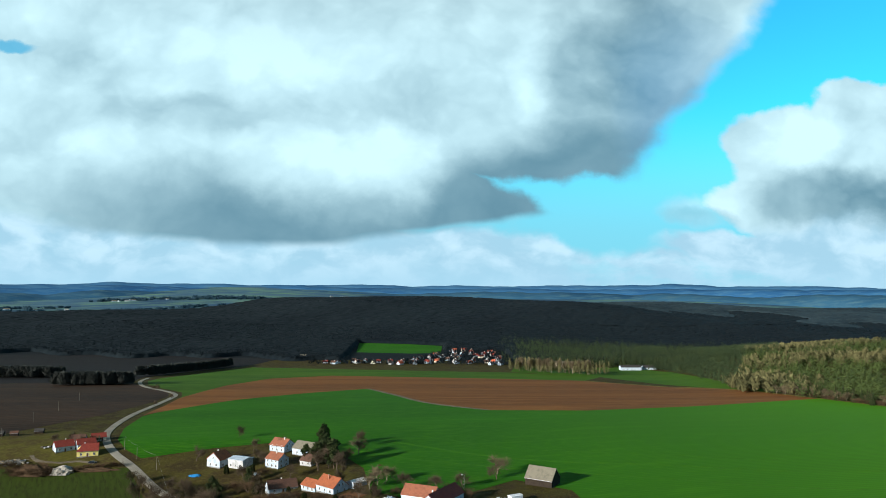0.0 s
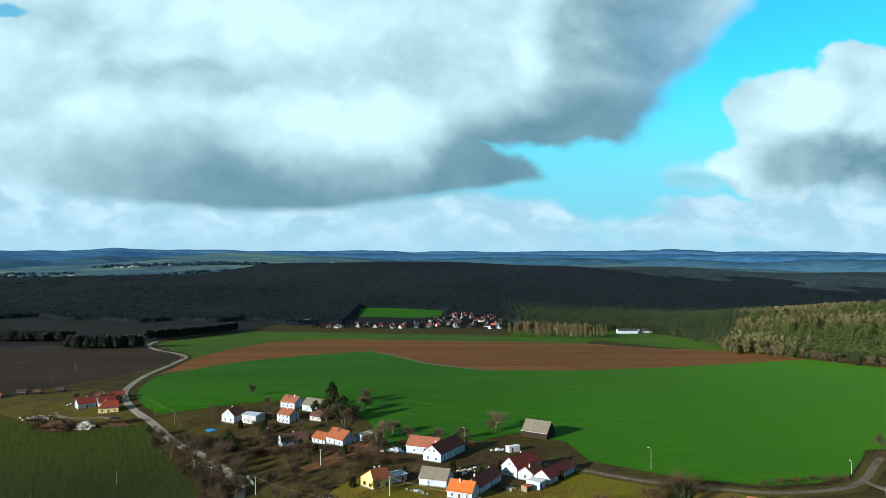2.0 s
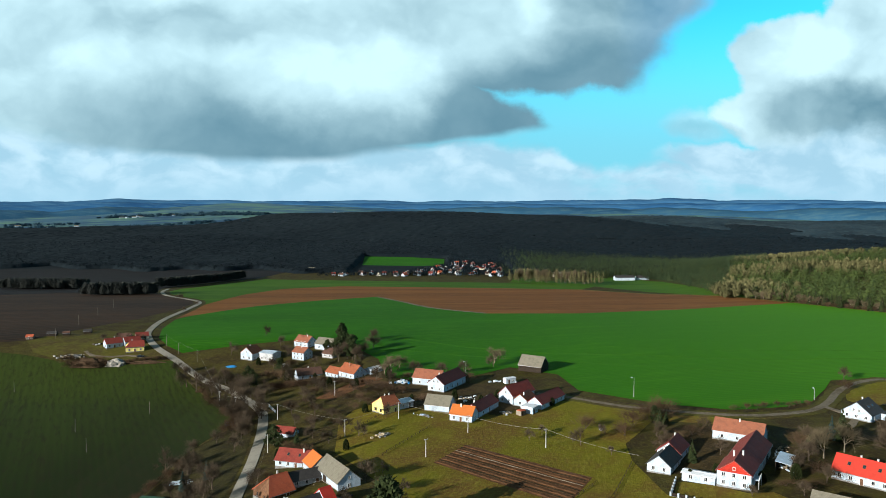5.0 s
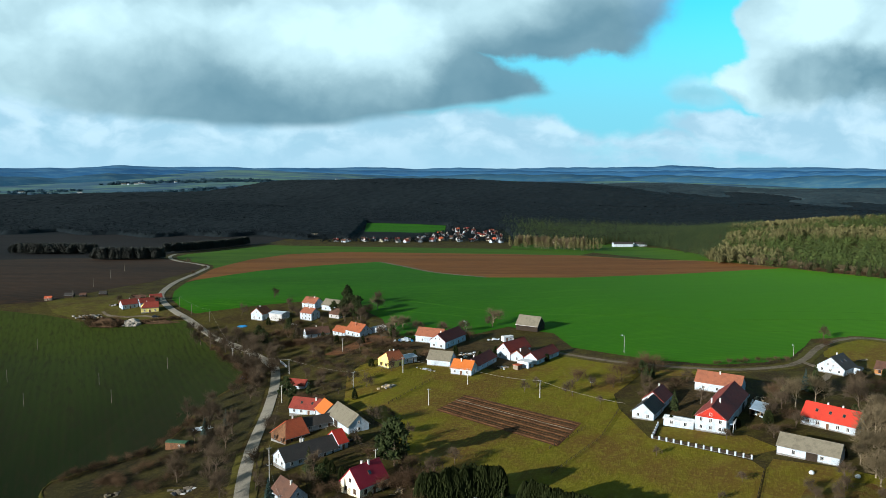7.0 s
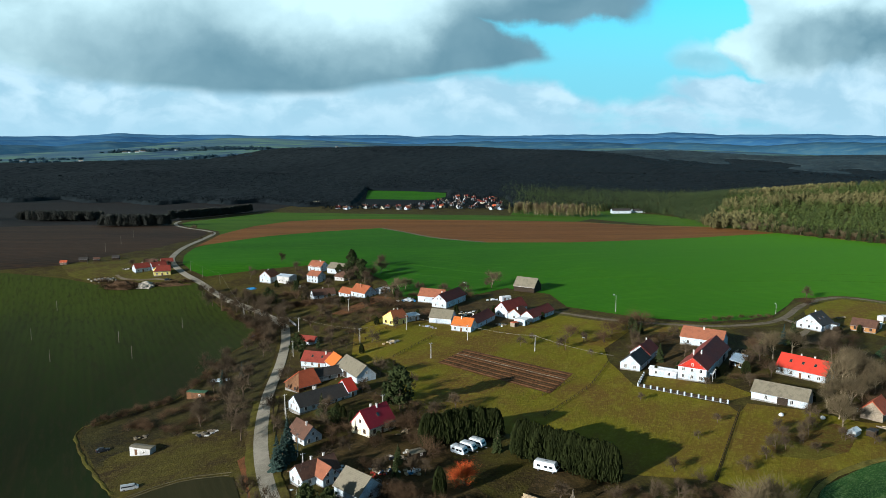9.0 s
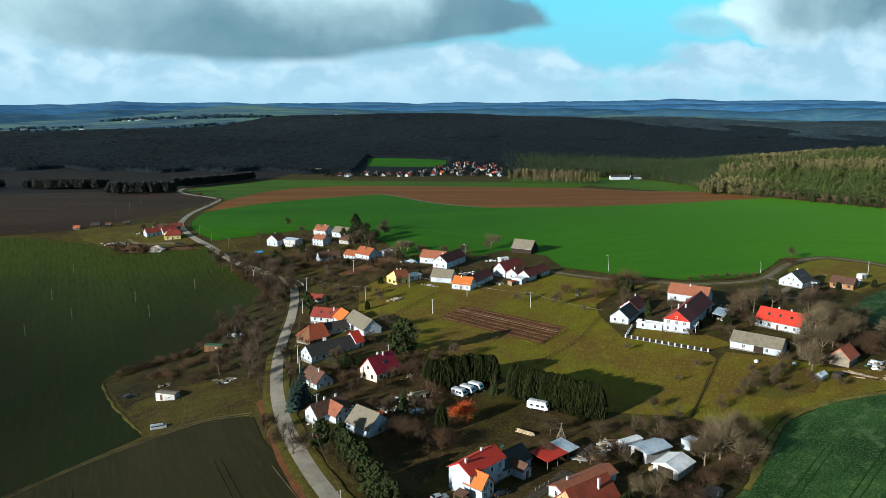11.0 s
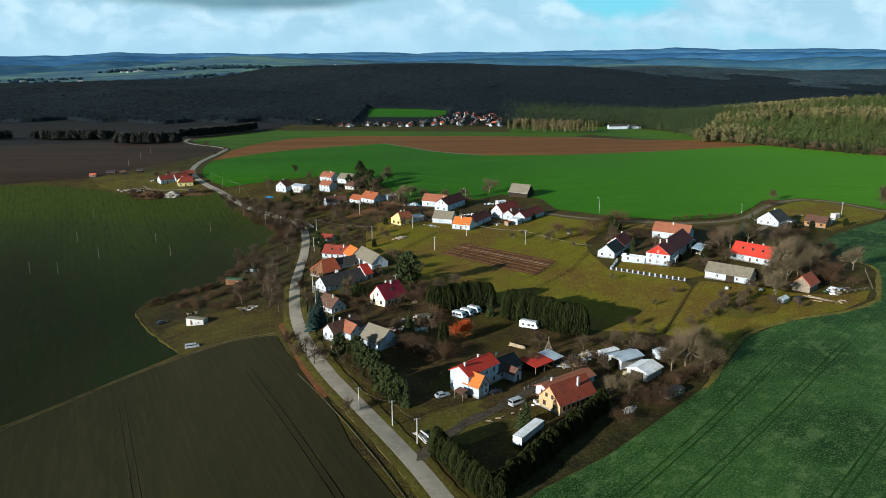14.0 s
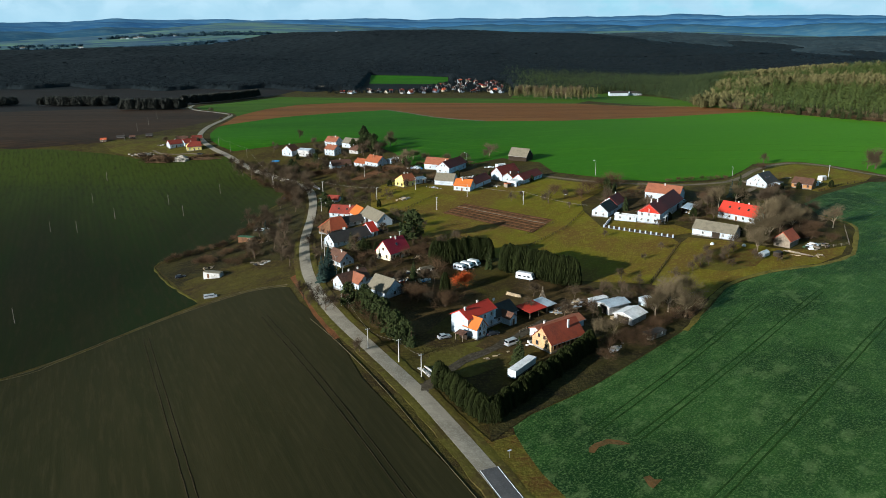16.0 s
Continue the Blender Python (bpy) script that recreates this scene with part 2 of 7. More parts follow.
# both ploughed soils below are darkened in colour to stand for cloud shade
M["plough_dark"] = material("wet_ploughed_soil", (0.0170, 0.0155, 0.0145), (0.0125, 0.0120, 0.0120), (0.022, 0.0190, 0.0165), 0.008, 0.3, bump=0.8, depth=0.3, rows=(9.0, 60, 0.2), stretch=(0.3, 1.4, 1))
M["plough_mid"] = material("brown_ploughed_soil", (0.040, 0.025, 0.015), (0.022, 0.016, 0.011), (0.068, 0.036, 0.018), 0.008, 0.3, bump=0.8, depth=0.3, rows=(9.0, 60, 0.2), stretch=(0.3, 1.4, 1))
# dark near end and brighter far end paint cloud shade across the field
M["thin_crop"] = material("thin_crop_on_soil", (0.0104, 0.0131, 0.0037), (0.0073, 0.0146, 0.0025), (0.0185, 0.0172, 0.0060), 0.014, 0.4, bump=0.4, depth=0.1, rows=(3.4, 154, 0.15), stretch=(0.2, 1.4, 1), turn=64, brighter=(320, 560, (0.034, 0.050, 0.007), 1))
M["rape"] = material("leafy_rape_crop", (0.030, 0.082, 0.017), (0.010, 0.034, 0.008), (0.135, 0.205, 0.070), 0.02, 2.0, bump=1.0, depth=0.5, rows=(1.5, 43, 0.10), stretch=(0.85, 1.1, 1), turn=-47, rough=0.7, spec=0.03)
M["wheat_track"] = material("crop_wheel_track", (0.036, 0.118, 0.005), (0.028, 0.095, 0.004), (0.055, 0.145, 0.008), 0.1, 1.2)
M["rape_track"] = material("crop_wheel_track", (0.017, 0.048, 0.008), (0.011, 0.032, 0.005), (0.040, 0.070, 0.020), 0.1, 1.2)
M["soil_track"] = material("soil_wheel_track", (0.021, 0.0165, 0.0075), (0.015, 0.012, 0.005), (0.030, 0.024, 0.011), 0.1, 0.9)
M["rut"] = material("worn_rut_soil", (0.075, 0.064, 0.036), (0.045, 0.042, 0.018), (0.115, 0.098, 0.062), 0.15, 1.2, bump=0.4, depth=0.06)
M["bare_patch"] = material("drowned_soil_patch", (0.13, 0.068, 0.024), (0.07, 0.05, 0.02), (0.17, 0.10, 0.045), 0.2, 1.0)
M["garden"] = material("neglected_garden_ground", (0.033, 0.030, 0.009), (0.018, 0.015, 0.007), (0.070, 0.056, 0.020), 0.11, 1.1, bump=0.9, depth=0.35)
M["pasture"] = material("rough_pasture", (0.070, 0.064, 0.011), (0.058, 0.042, 0.014), (0.110, 0.098, 0.022), 0.06, 0.7, bump=0.7, depth=0.25)
M["dry_grass"] = material("yellowish_verge_grass", (0.085, 0.074, 0.011), (0.085, 0.045, 0.012), (0.135, 0.120, 0.022), 0.12, 1.2, bump=0.9, depth=0.3)
M["new_asphalt"] = material("newer_dark_asphalt", (0.085, 0.085, 0.085), (0.068, 0.068, 0.068), (0.105, 0.105, 0.105), 0.10, 2.5, rough=0.8, bump=0.1, depth=0.02)
M["dug"] = material("dug_garden_soil", (0.130, 0.060, 0.025), (0.080, 0.038, 0.017), (0.170, 0.086, 0.040), 0.2, 1.0, bump=0.9, depth=0.25)
M["dry_edge"] = material("dry_grass_edge", (0.135, 0.115, 0.022), (0.080, 0.070, 0.016), (0.19, 0.16, 0.045), 0.12, 0.9, bump=0.6, depth=0.2)
M["red_grass"] = material("red_brown_dry_grass", (0.140, 0.055, 0.022), (0.080, 0.040, 0.018), (0.19, 0.08, 0.032), 0.15, 1.2, bump=0.7, depth=0.3)
M["asphalt"] = material("worn_asphalt", (0.255, 0.232, 0.182), (0.185, 0.168, 0.130), (0.31, 0.285, 0.23), 0.10, 2.5, rough=0.85, bump=0.15, depth=0.03)
M["gravel"] = material("gravel_lane", (0.150, 0.122, 0.084), (0.090, 0.072, 0.046), (0.22, 0.185, 0.135), 0.15, 2.0, bump=0.4, depth=0.06)
# the ridge's cloud shade is put into this floor colour
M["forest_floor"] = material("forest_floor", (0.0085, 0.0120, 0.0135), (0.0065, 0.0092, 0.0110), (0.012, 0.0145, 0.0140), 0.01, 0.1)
# blue of distance haze is mixed into the far field and hill colours
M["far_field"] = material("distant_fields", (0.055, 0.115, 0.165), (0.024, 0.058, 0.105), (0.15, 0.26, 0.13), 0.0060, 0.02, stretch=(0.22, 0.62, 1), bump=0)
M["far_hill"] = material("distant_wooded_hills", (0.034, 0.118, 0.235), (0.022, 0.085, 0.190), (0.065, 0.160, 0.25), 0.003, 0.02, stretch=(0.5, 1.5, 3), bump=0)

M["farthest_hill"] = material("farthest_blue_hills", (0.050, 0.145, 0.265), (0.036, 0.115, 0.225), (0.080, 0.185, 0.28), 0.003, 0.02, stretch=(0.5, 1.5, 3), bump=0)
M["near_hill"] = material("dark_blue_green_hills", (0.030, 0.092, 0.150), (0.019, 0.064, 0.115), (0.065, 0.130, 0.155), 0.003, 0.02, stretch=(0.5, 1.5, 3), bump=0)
# white with a blue lean that imitates skylight on shaded walls
M["white"] = material("white_render", (0.42, 0.50, 0.56), (0.30, 0.34, 0.37), (0.50, 0.57, 0.62), 0.35, 3.0, rough=0.85, bump=0.15, depth=0.02, local=True)
M["cream"] = material("cream_render", (0.78, 0.70, 0.50), (0.62, 0.55, 0.40), (0.82, 0.76, 0.60), 0.35, 3.0, rough=0.85, bump=0.15, depth=0.02, local=True)
M["yellow"] = material("yellow_render", (0.72, 0.60, 0.17), (0.58, 0.48, 0.14), (0.78, 0.68, 0.28), 0.35, 3.0, rough=0.85, bump=0.15, depth=0.02, local=True)
M["peach"] = material("peach_render_over_brick", (0.46, 0.31, 0.155), (0.38, 0.22, 0.105), (0.54, 0.41, 0.25), 0.45, 2.5, rough=0.88, bump=0.3, depth=0.03, local=True)
M["grey_wall"] = material("grey_render", (0.42, 0.42, 0.40), (0.28, 0.28, 0.27), (0.52, 0.51, 0.49), 0.4, 3.0, rough=0.9, bump=0.2, depth=0.02, local=True)
M["boards_dark"] = material("tarred_boards", (0.035, 0.026, 0.018), (0.022, 0.017, 0.013), (0.06, 0.045, 0.03), 0.4, 4.0, rough=0.85, rows=(0.25, 0, 0.6), local=True)
M["boards_grey"] = material("weathered_boards", (0.22, 0.18, 0.13), (0.12, 0.10, 0.075), (0.32, 0.28, 0.22), 0.4, 4.0, rough=0.9, rows=(0.25, 0, 0.6), local=True)
M["boards_warm"] = material("varnished_boards", (0.34, 0.17, 0.06), (0.22, 0.10, 0.04), (0.45, 0.25, 0.10), 0.4, 4.0, rough=0.7, rows=(0.25, 0, 0.4), local=True)
M["plinth"] = material("stone_plinth", (0.20, 0.19, 0.17), (0.12, 0.115, 0.10), (0.28, 0.27, 0.25), 0.6, 4.0, local=True)
M["red_clad"] = material("red_gable_boards", (0.42, 0.030, 0.018), (0.28, 0.022, 0.014), (0.50, 0.06, 0.03), 0.5, 4.0, rough=0.6, rows=(0.3, 90, 0.4), local=True)
M["r_orange"] = roof_material("orange_clay_tiles", (0.27, 0.078, 0.030), (0.15, 0.050, 0.024), (0.36, 0.135, 0.06), worn=0.55)
M["r_bright"] = roof_material("new_orange_tiles", (0.46, 0.125, 0.022), (0.34, 0.092, 0.018), (0.54, 0.18, 0.04), worn=0.35)
M["r_red"] = roof_material("bright_red_roofing", (0.43, 0.034, 0.018), (0.31, 0.026, 0.015), (0.50, 0.058, 0.030), worn=0.35)
M["r_dark_red"] = roof_material("dark_red_tiles", (0.205, 0.034, 0.021), (0.12, 0.024, 0.017), (0.30, 0.068, 0.042), worn=0.55)
M["r_rust"] = roof_material("rusty_red_tiles", (0.22, 0.044, 0.020), (0.115, 0.030, 0.017), (0.31, 0.080, 0.034), worn=0.6)
M["r_crimson"] = roof_material("crimson_roofing", (0.30, 0.016, 0.030), (0.20, 0.012, 0.022), (0.37, 0.035, 0.05), worn=0.3)
M["r_brick"] = roof_material("brick_red_tiles", (0.41, 0.088, 0.035), (0.23, 0.054, 0.027), (0.54, 0.16, 0.07), worn=0.5)
M["r_brown"] = roof_material("brown_worn_tiles", (0.095, 0.047, 0.030), (0.050, 0.030, 0.022), (0.19, 0.105, 0.07), worn=0.65)
M["r_pink"] = roof_material("faded_clay_tiles", (0.25, 0.088, 0.045), (0.14, 0.056, 0.034), (0.34, 0.15, 0.085), worn=0.55)
M["r_grey"] = roof_material("grey_fibre_cement", (0.165, 0.148, 0.105), (0.095, 0.083, 0.058), (0.23, 0.205, 0.155), 0.5, worn=0.6)
M["r_slate"] = roof_material("dark_slate", (0.040, 0.036, 0.032), (0.024, 0.022, 0.020), (0.075, 0.068, 0.060), worn=0.55)
M["r_metal"] = material("pale_sheet_metal", (0.50, 0.58, 0.64), (0.36, 0.42, 0.47), (0.62, 0.69, 0.74), 0.3, 3.0, rough=0.45, metal=0.3, rows=(0.5, 0, 0.2), local=True)
M["r_white"] = material("white_roof_sheet", (0.72, 0.74, 0.74), (0.54, 0.55, 0.54), (0.80, 0.81, 0.81), 0.3, 3.0, rough=0.6, rows=(0.8, 0, 0.15), local=True)
M["brick"] = material("chimney_brick", (0.34, 0.13, 0.075), (0.20, 0.085, 0.05), (0.45, 0.22, 0.14), 1.0, 6.0, rows=(0.15, 90, 0.3), local=True)
M["pale_chimney"] = material("rendered_chimney", (0.62, 0.60, 0.56), (0.42, 0.40, 0.37), (0.72, 0.70, 0.66), 1.0, 6.0, local=True)
M["frame"] = material("window_paint", (0.70, 0.68, 0.63), (0.55, 0.53, 0.48), (0.78, 0.76, 0.72), 1.0, 6.0, rough=0.5, bump=0, local=True)
M["frame_brown"] = material("brown_window_paint", (0.14, 0.070, 0.035), (0.09, 0.045, 0.025), (0.20, 0.11, 0.06), 1.0, 6.0, rough=0.5, bump=0, local=True)
M["glass"] = material("window_glass", (0.020, 0.026, 0.032), (0.012, 0.016, 0.020), (0.040, 0.048, 0.055), 0.5, 1.0, rough=0.06, bump=0, spec=0.8)
M["door"] = material("door_wood", (0.11, 0.060, 0.032), (0.070, 0.038, 0.022), (0.16, 0.09, 0.05), 1.0, 6.0, rough=0.6, local=True)
M["gutter"] = material("zinc_gutter", (0.30, 0.30, 0.30), (0.20, 0.20, 0.20), (0.40, 0.40, 0.40), 1.0, 5.0, rough=0.5, metal=0.6, bump=0)
M["concrete"] = material("concrete", (0.46, 0.44, 0.40), (0.32, 0.30, 0.27), (0.56, 0.54, 0.50), 0.4, 4.0, local=True)
M["wood_pole"] = material("weathered_pole", (0.16, 0.14, 0.11), (0.10, 0.09, 0.07), (0.22, 0.20, 0.16), 0.5, 4.0, local=True)
M["wire"] = material("cable", (0.22, 0.20, 0.16), (0.16, 0.15, 0.12), (0.28, 0.26, 0.22), 1.0, 5.0, rough=0.5, bump=0)
M["paint_white"] = material("white_paintwork", (0.58, 0.63, 0.66), (0.48, 0.53, 0.56), (0.66, 0.70, 0.73), 0.6, 3.0, rough=0.35, bump=0, local=True, spec=0.5)
M["paint_dark"] = material("dark_paintwork", (0.020, 0.024, 0.030), (0.014, 0.017, 0.022), (0.035, 0.040, 0.048), 0.6, 3.0, rough=0.3, bump=0, local=True)
M["paint_silver"] = material("silver_paintwork", (0.42, 0.45, 0.47), (0.34, 0.36, 0.38), (0.5, 0.53, 0.55), 0.6, 3.0, rough=0.3, bump=0, metal=0.4, local=True)
M["paint_blue"] = material("blue_paintwork", (0.03, 0.10, 0.24), (0.02, 0.07, 0.17), (0.06, 0.15, 0.32), 0.6, 3.0, rough=0.35, bump=0, local=True)
M["paint_red"] = material("red_paintwork", (0.32, 0.035, 0.025), (0.22, 0.025, 0.018), (0.42, 0.06, 0.04), 0.6, 3.0, rough=0.45, bump=0, local=True)
M["paint_green"] = material("green_paintwork", (0.045, 0.11, 0.06), (0.03, 0.075, 0.04), (0.07, 0.15, 0.085), 0.6, 3.0, rough=0.55, bump=0, local=True)
M["tyre"] = material("rubber", (0.020, 0.020, 0.020), (0.014, 0.014, 0.014), (0.03, 0.03, 0.03), 1.0, 6.0, bump=0)
M["rim"] = material("wheel_rim", (0.42, 0.42, 0.43), (0.30, 0.30, 0.31), (0.52, 0.52, 0.53), 1.0, 6.0, rough=0.35, metal=0.8, bump=0)
M["bark"] = material("bark", (0.085, 0.062, 0.042), (0.050, 0.036, 0.025), (0.14, 0.11, 0.078), 0.5, 3.0)
M["bark_pale"] = material("pale_bark", (0.22, 0.18, 0.12), (0.13, 0.10, 0.07), (0.32, 0.27, 0.19), 0.5, 3.0)
M["twig"] = material("bare_twigs", (0.062, 0.045, 0.029), (0.040, 0.028, 0.018), (0.098, 0.074, 0.046), 0.15, 1.0, bump=0, island=0.4)
M["twig_pale"] = material("pale_bare_twigs", (0.105, 0.082, 0.045), (0.068, 0.052, 0.030), (0.155, 0.122, 0.072), 0.15, 1.0, bump=0, island=0.4)
M["twig_red"] = material("orange_red_twigs", (0.42, 0.070, 0.018), (0.28, 0.042, 0.014), (0.52, 0.12, 0.03), 0.3, 1.0, bump=0, island=0.4)
M["twig_brown"] = material("reddish_bush_twigs", (0.068, 0.042, 0.023), (0.043, 0.027, 0.016), (0.105, 0.066, 0.036), 0.15, 1.0, bump=0, island=0.4)
M["needle"] = material("spruce_needles", (0.022, 0.031, 0.011), (0.012, 0.019, 0.008), (0.042, 0.053, 0.017), 0.3, 1.5, bump=0, island=0.5)
M["needle_blue"] = material("blue_spruce_needles", (0.022, 0.040, 0.034), (0.014, 0.026, 0.022), (0.040, 0.066, 0.054), 0.3, 1.5, bump=0, island=0.5)
M["thuja"] = material("thuja_sprays", (0.0125, 0.0180, 0.0050), (0.0070, 0.0105, 0.0035), (0.0240, 0.0290, 0.0080), 0.3, 1.5, bump=0, island=0.5)
# cloud shadow over the ridge, with some blue haze, is painted into this colour
M["cloud_shaded_wood"] = material("dark_woodland", (0.0090, 0.0142, 0.0170), (0.0064, 0.0104, 0.0132), (0.0140, 0.0190, 0.0200), 0.0035, 0.09, bump=0.4, depth=1.5, island=0.12)
M["copse"] = material("dark_leafless_copse", (0.036, 0.039, 0.034), (0.026, 0.029, 0.026), (0.048, 0.050, 0.042), 0.02, 0.2, bump=0, island=0.4)
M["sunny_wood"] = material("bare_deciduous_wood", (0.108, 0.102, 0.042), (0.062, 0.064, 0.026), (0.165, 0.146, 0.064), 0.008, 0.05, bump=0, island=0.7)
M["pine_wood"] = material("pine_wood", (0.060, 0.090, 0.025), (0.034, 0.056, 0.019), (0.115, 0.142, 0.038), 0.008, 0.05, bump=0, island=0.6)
# paler copy of the ridge wood, with distance haze put into the colour
M["haze_tinted_wood"] = material("hazy_woodland", (0.026, 0.042, 0.050), (0.014, 0.024, 0.030), (0.046, 0.064, 0.066), 0.0045, 0.03, bump=0, island=0.12)
# air haze over the plain is painted into these trees' blue
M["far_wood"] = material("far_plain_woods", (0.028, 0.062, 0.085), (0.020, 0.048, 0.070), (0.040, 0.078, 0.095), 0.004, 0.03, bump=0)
# shaded copy of the pine wood: cloud shade is in the base colour
M["pine_shaded"] = material("dark_pine_wood", (0.036, 0.058, 0.025), (0.021, 0.036, 0.019), (0.084, 0.106, 0.038), 0.008, 0.05, bump=0, island=0.4)
M["drive"] = material("packed_driveway", (0.062, 0.052, 0.036), (0.036, 0.030, 0.018), (0.105, 0.09, 0.065), 0.15, 1.5, bump=0.4, depth=0.08)
# cloud shade lying on this field is part of its base colour
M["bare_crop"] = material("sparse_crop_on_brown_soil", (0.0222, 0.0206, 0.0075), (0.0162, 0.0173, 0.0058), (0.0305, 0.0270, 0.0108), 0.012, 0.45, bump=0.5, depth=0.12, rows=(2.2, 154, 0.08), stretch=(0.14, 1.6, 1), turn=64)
M["rubble"] = material("rubble", (0.30, 0.27, 0.22), (0.18, 0.16, 0.13), (0.42, 0.39, 0.33), 0.5, 2.0, island=0.5)
M["timber"] = material("sawn_timber", (0.38, 0.29, 0.17), (0.24, 0.18, 0.11), (0.52, 0.43, 0.29), 0.5, 3.0, island=0.5)
M["plastic_sheet"] = material("plastic_sheeting", (0.56, 0.62, 0.64), (0.38, 0.43, 0.45), (0.68, 0.73, 0.75), 0.5, 2.0, rough=0.35, bump=0.5, depth=0.1)
M["tarp_blue"] = material("blue_tarpaulin", (0.03, 0.20, 0.42), (0.02, 0.14, 0.30), (0.06, 0.28, 0.52), 0.5, 2.0, rough=0.5)


# ---- building blocks ----
def smooth(a, b, v):
    t = np.clip((v - a) / (b - a), 0, 1)
    return t * t * (3 - 2 * t)


def terrain(x, y):
    """Height of the land: a level village, a dip to the left, a long fall to a valley, wooded ridges and a far plain."""
    x, y = np.asarray(x, float), np.asarray(y, float)
    z = -44 * smooth(575, 1500, y)
    z = z - 16 * smooth(-17, -144, x) * (1 - smooth(495, 620, y))
    z = z + 3 * smooth(35, 138, x) * (1 - smooth(520, 800, y))
    a = x / np.maximum(y, 400)
    z = z + (34 + 52 * smooth(-0.58, -0.05, a) - 32 * smooth(0.12, 0.45, a)) * smooth(1600, 2950, y)
    z = z + 50 * np.exp(-(((x - 820) / 420) ** 2) - ((y - 1300) / 330) ** 2) * smooth(0.24, 0.36, a)
    z = z - 16 * np.exp(-(((x - 640) / 260) ** 2) - ((y - 1950) / 260) ** 2)
    z = z + (7 * np.sin(x / 130 + 1) * np.sin(y / 150) + 8 * np.sin(x / 270 + y / 190)) * smooth(1600, 2000, y) * (1 - smooth(2900, 3300, y))
    z = z - (70 * smooth(-0.30, 0.0, a) - 38 * smooth(0.1, 0.4, a)) * smooth(3000, 3300, y)
    z = z + (62 + 14 * smooth(-0.3, 0.0, a)) * smooth(3150, 4700, y)
    return z


def ground_z(x, y):
    return float(terrain(x, y))


def mesh_object(name, bm, mat, parent=None, smooth_faces=False):
    me = bpy.data.meshes.new(name)
    if smooth_faces:
        for f in bm.faces:
            f.smooth = True
    bm.to_mesh(me)
    bm.free()
    me.materials.append(mat)
    ob = new(name, me)
    ob.parent = parent
    return ob


def part(name, bm, mat, parent, label="", smooth_faces=False):
    ob = mesh_object(name, bm, mat, parent, smooth_faces)
    return tagged(ob, label)


def shared(name, me, parent, m):
    ob = new(name, me)
    ob.parent = parent
    ob.matrix_basis = m
    return ob


def thing(name, x, y, z, turn, label, category, group="", kind=""):
    e = new(name)
    e.matrix_basis = pose(x, y, z, 0, 0, turn)
    return tagged(e, label, category, group, kind)


def box(bm, x0, x1, y0, y1, z0, z1):
    v = [bm.verts.new((x, y, z)) for z in (z0, z1) for x, y in ((x0, y0), (x1, y0), (x1, y1), (x0, y1))]
    for f in ((3, 2, 1, 0), (4, 5, 6, 7), (0, 1, 5, 4), (1, 2, 6, 5), (2, 3, 7, 6), (3, 0, 4, 7)):
        bm.faces.new([v[i] for i in f])
    return bm


def boxed(*a):
    return box(bmesh.new(), *a)


def tube(bm, a, b, ra, rb, n=6, cap=True):
    a, b = Vector(a), Vector(b)
    d = (b - a).normalized()
    s = d.orthogonal().normalized()
    t = d.cross(s)
    ring = [[bm.verts.new(p + (s * math.cos(k * 2 * math.pi / n) + t * math.sin(k * 2 * math.pi / n)) * r) for k in range(n)] for p, r in ((a, ra), (b, rb))]
    for k in range(n):
        bm.faces.new((ring[0][k], ring[0][(k + 1) % n], ring[1][(k + 1) % n], ring[1][k]))
    if cap and n > 2:
        bm.faces.new(ring[0][::-1])
        bm.faces.new(ring[1])
    return bm


def extrude_profile(bm, prof, x0, x1):
    """A closed profile in the y-z plane drawn out along x."""
    a = [bm.verts.new((x0, y, z)) for y, z in prof]
    b = [bm.verts.new((x1, y, z)) for y, z in prof]
    n = len(prof)
    for i in range(n):
        bm.faces.new((a[i], a[(i + 1) % n], b[(i + 1) % n], b[i]))
    bm.faces.new(a[::-1])
    bm.faces.new(b)
    bmesh.ops.recalc_face_normals(bm, faces=bm.faces)
    return bm


CELL = 10.0


def drape(name, outline, mat, lift, label, category="", kind="structure", cell=CELL):
    """A sheet with the given outline laid over the land."""
    bm = bmesh.new()
    bm.faces.new([bm.verts.new((x, y, 0)) for x, y in outline])
    bmesh.ops.triangulate(bm, faces=bm.faces)
    xs, ys = [p[0] for p in outline], [p[1] for p in outline]
    for axis, lo, hi in ((0, min(xs), max(xs)), (1, min(ys), max(ys))):
        step = cell if hi - lo < 900 else cell * 2
        k = math.ceil(lo / step)
        while k * step < hi:
            co, no = [0, 0, 0], [0, 0, 0]
            co[axis], no[axis] = k * step, 1
            bmesh.ops.bisect_plane(bm, geom=bm.verts[:] + bm.edges[:] + bm.faces[:], plane_co=co, plane_no=no)
            k += 1
    for v in bm.verts:
        v.co.z = ground_z(v.co.x, v.co.y) + lift
    bmesh.ops.recalc_face_normals(bm, faces=bm.faces)
    if sum(f.normal.z for f in bm.faces) < 0:
        bmesh.ops.reverse_faces(bm, faces=bm.faces)
    ob = mesh_object(name, bm, mat)
    return tagged(ob, label, category, kind=kind)


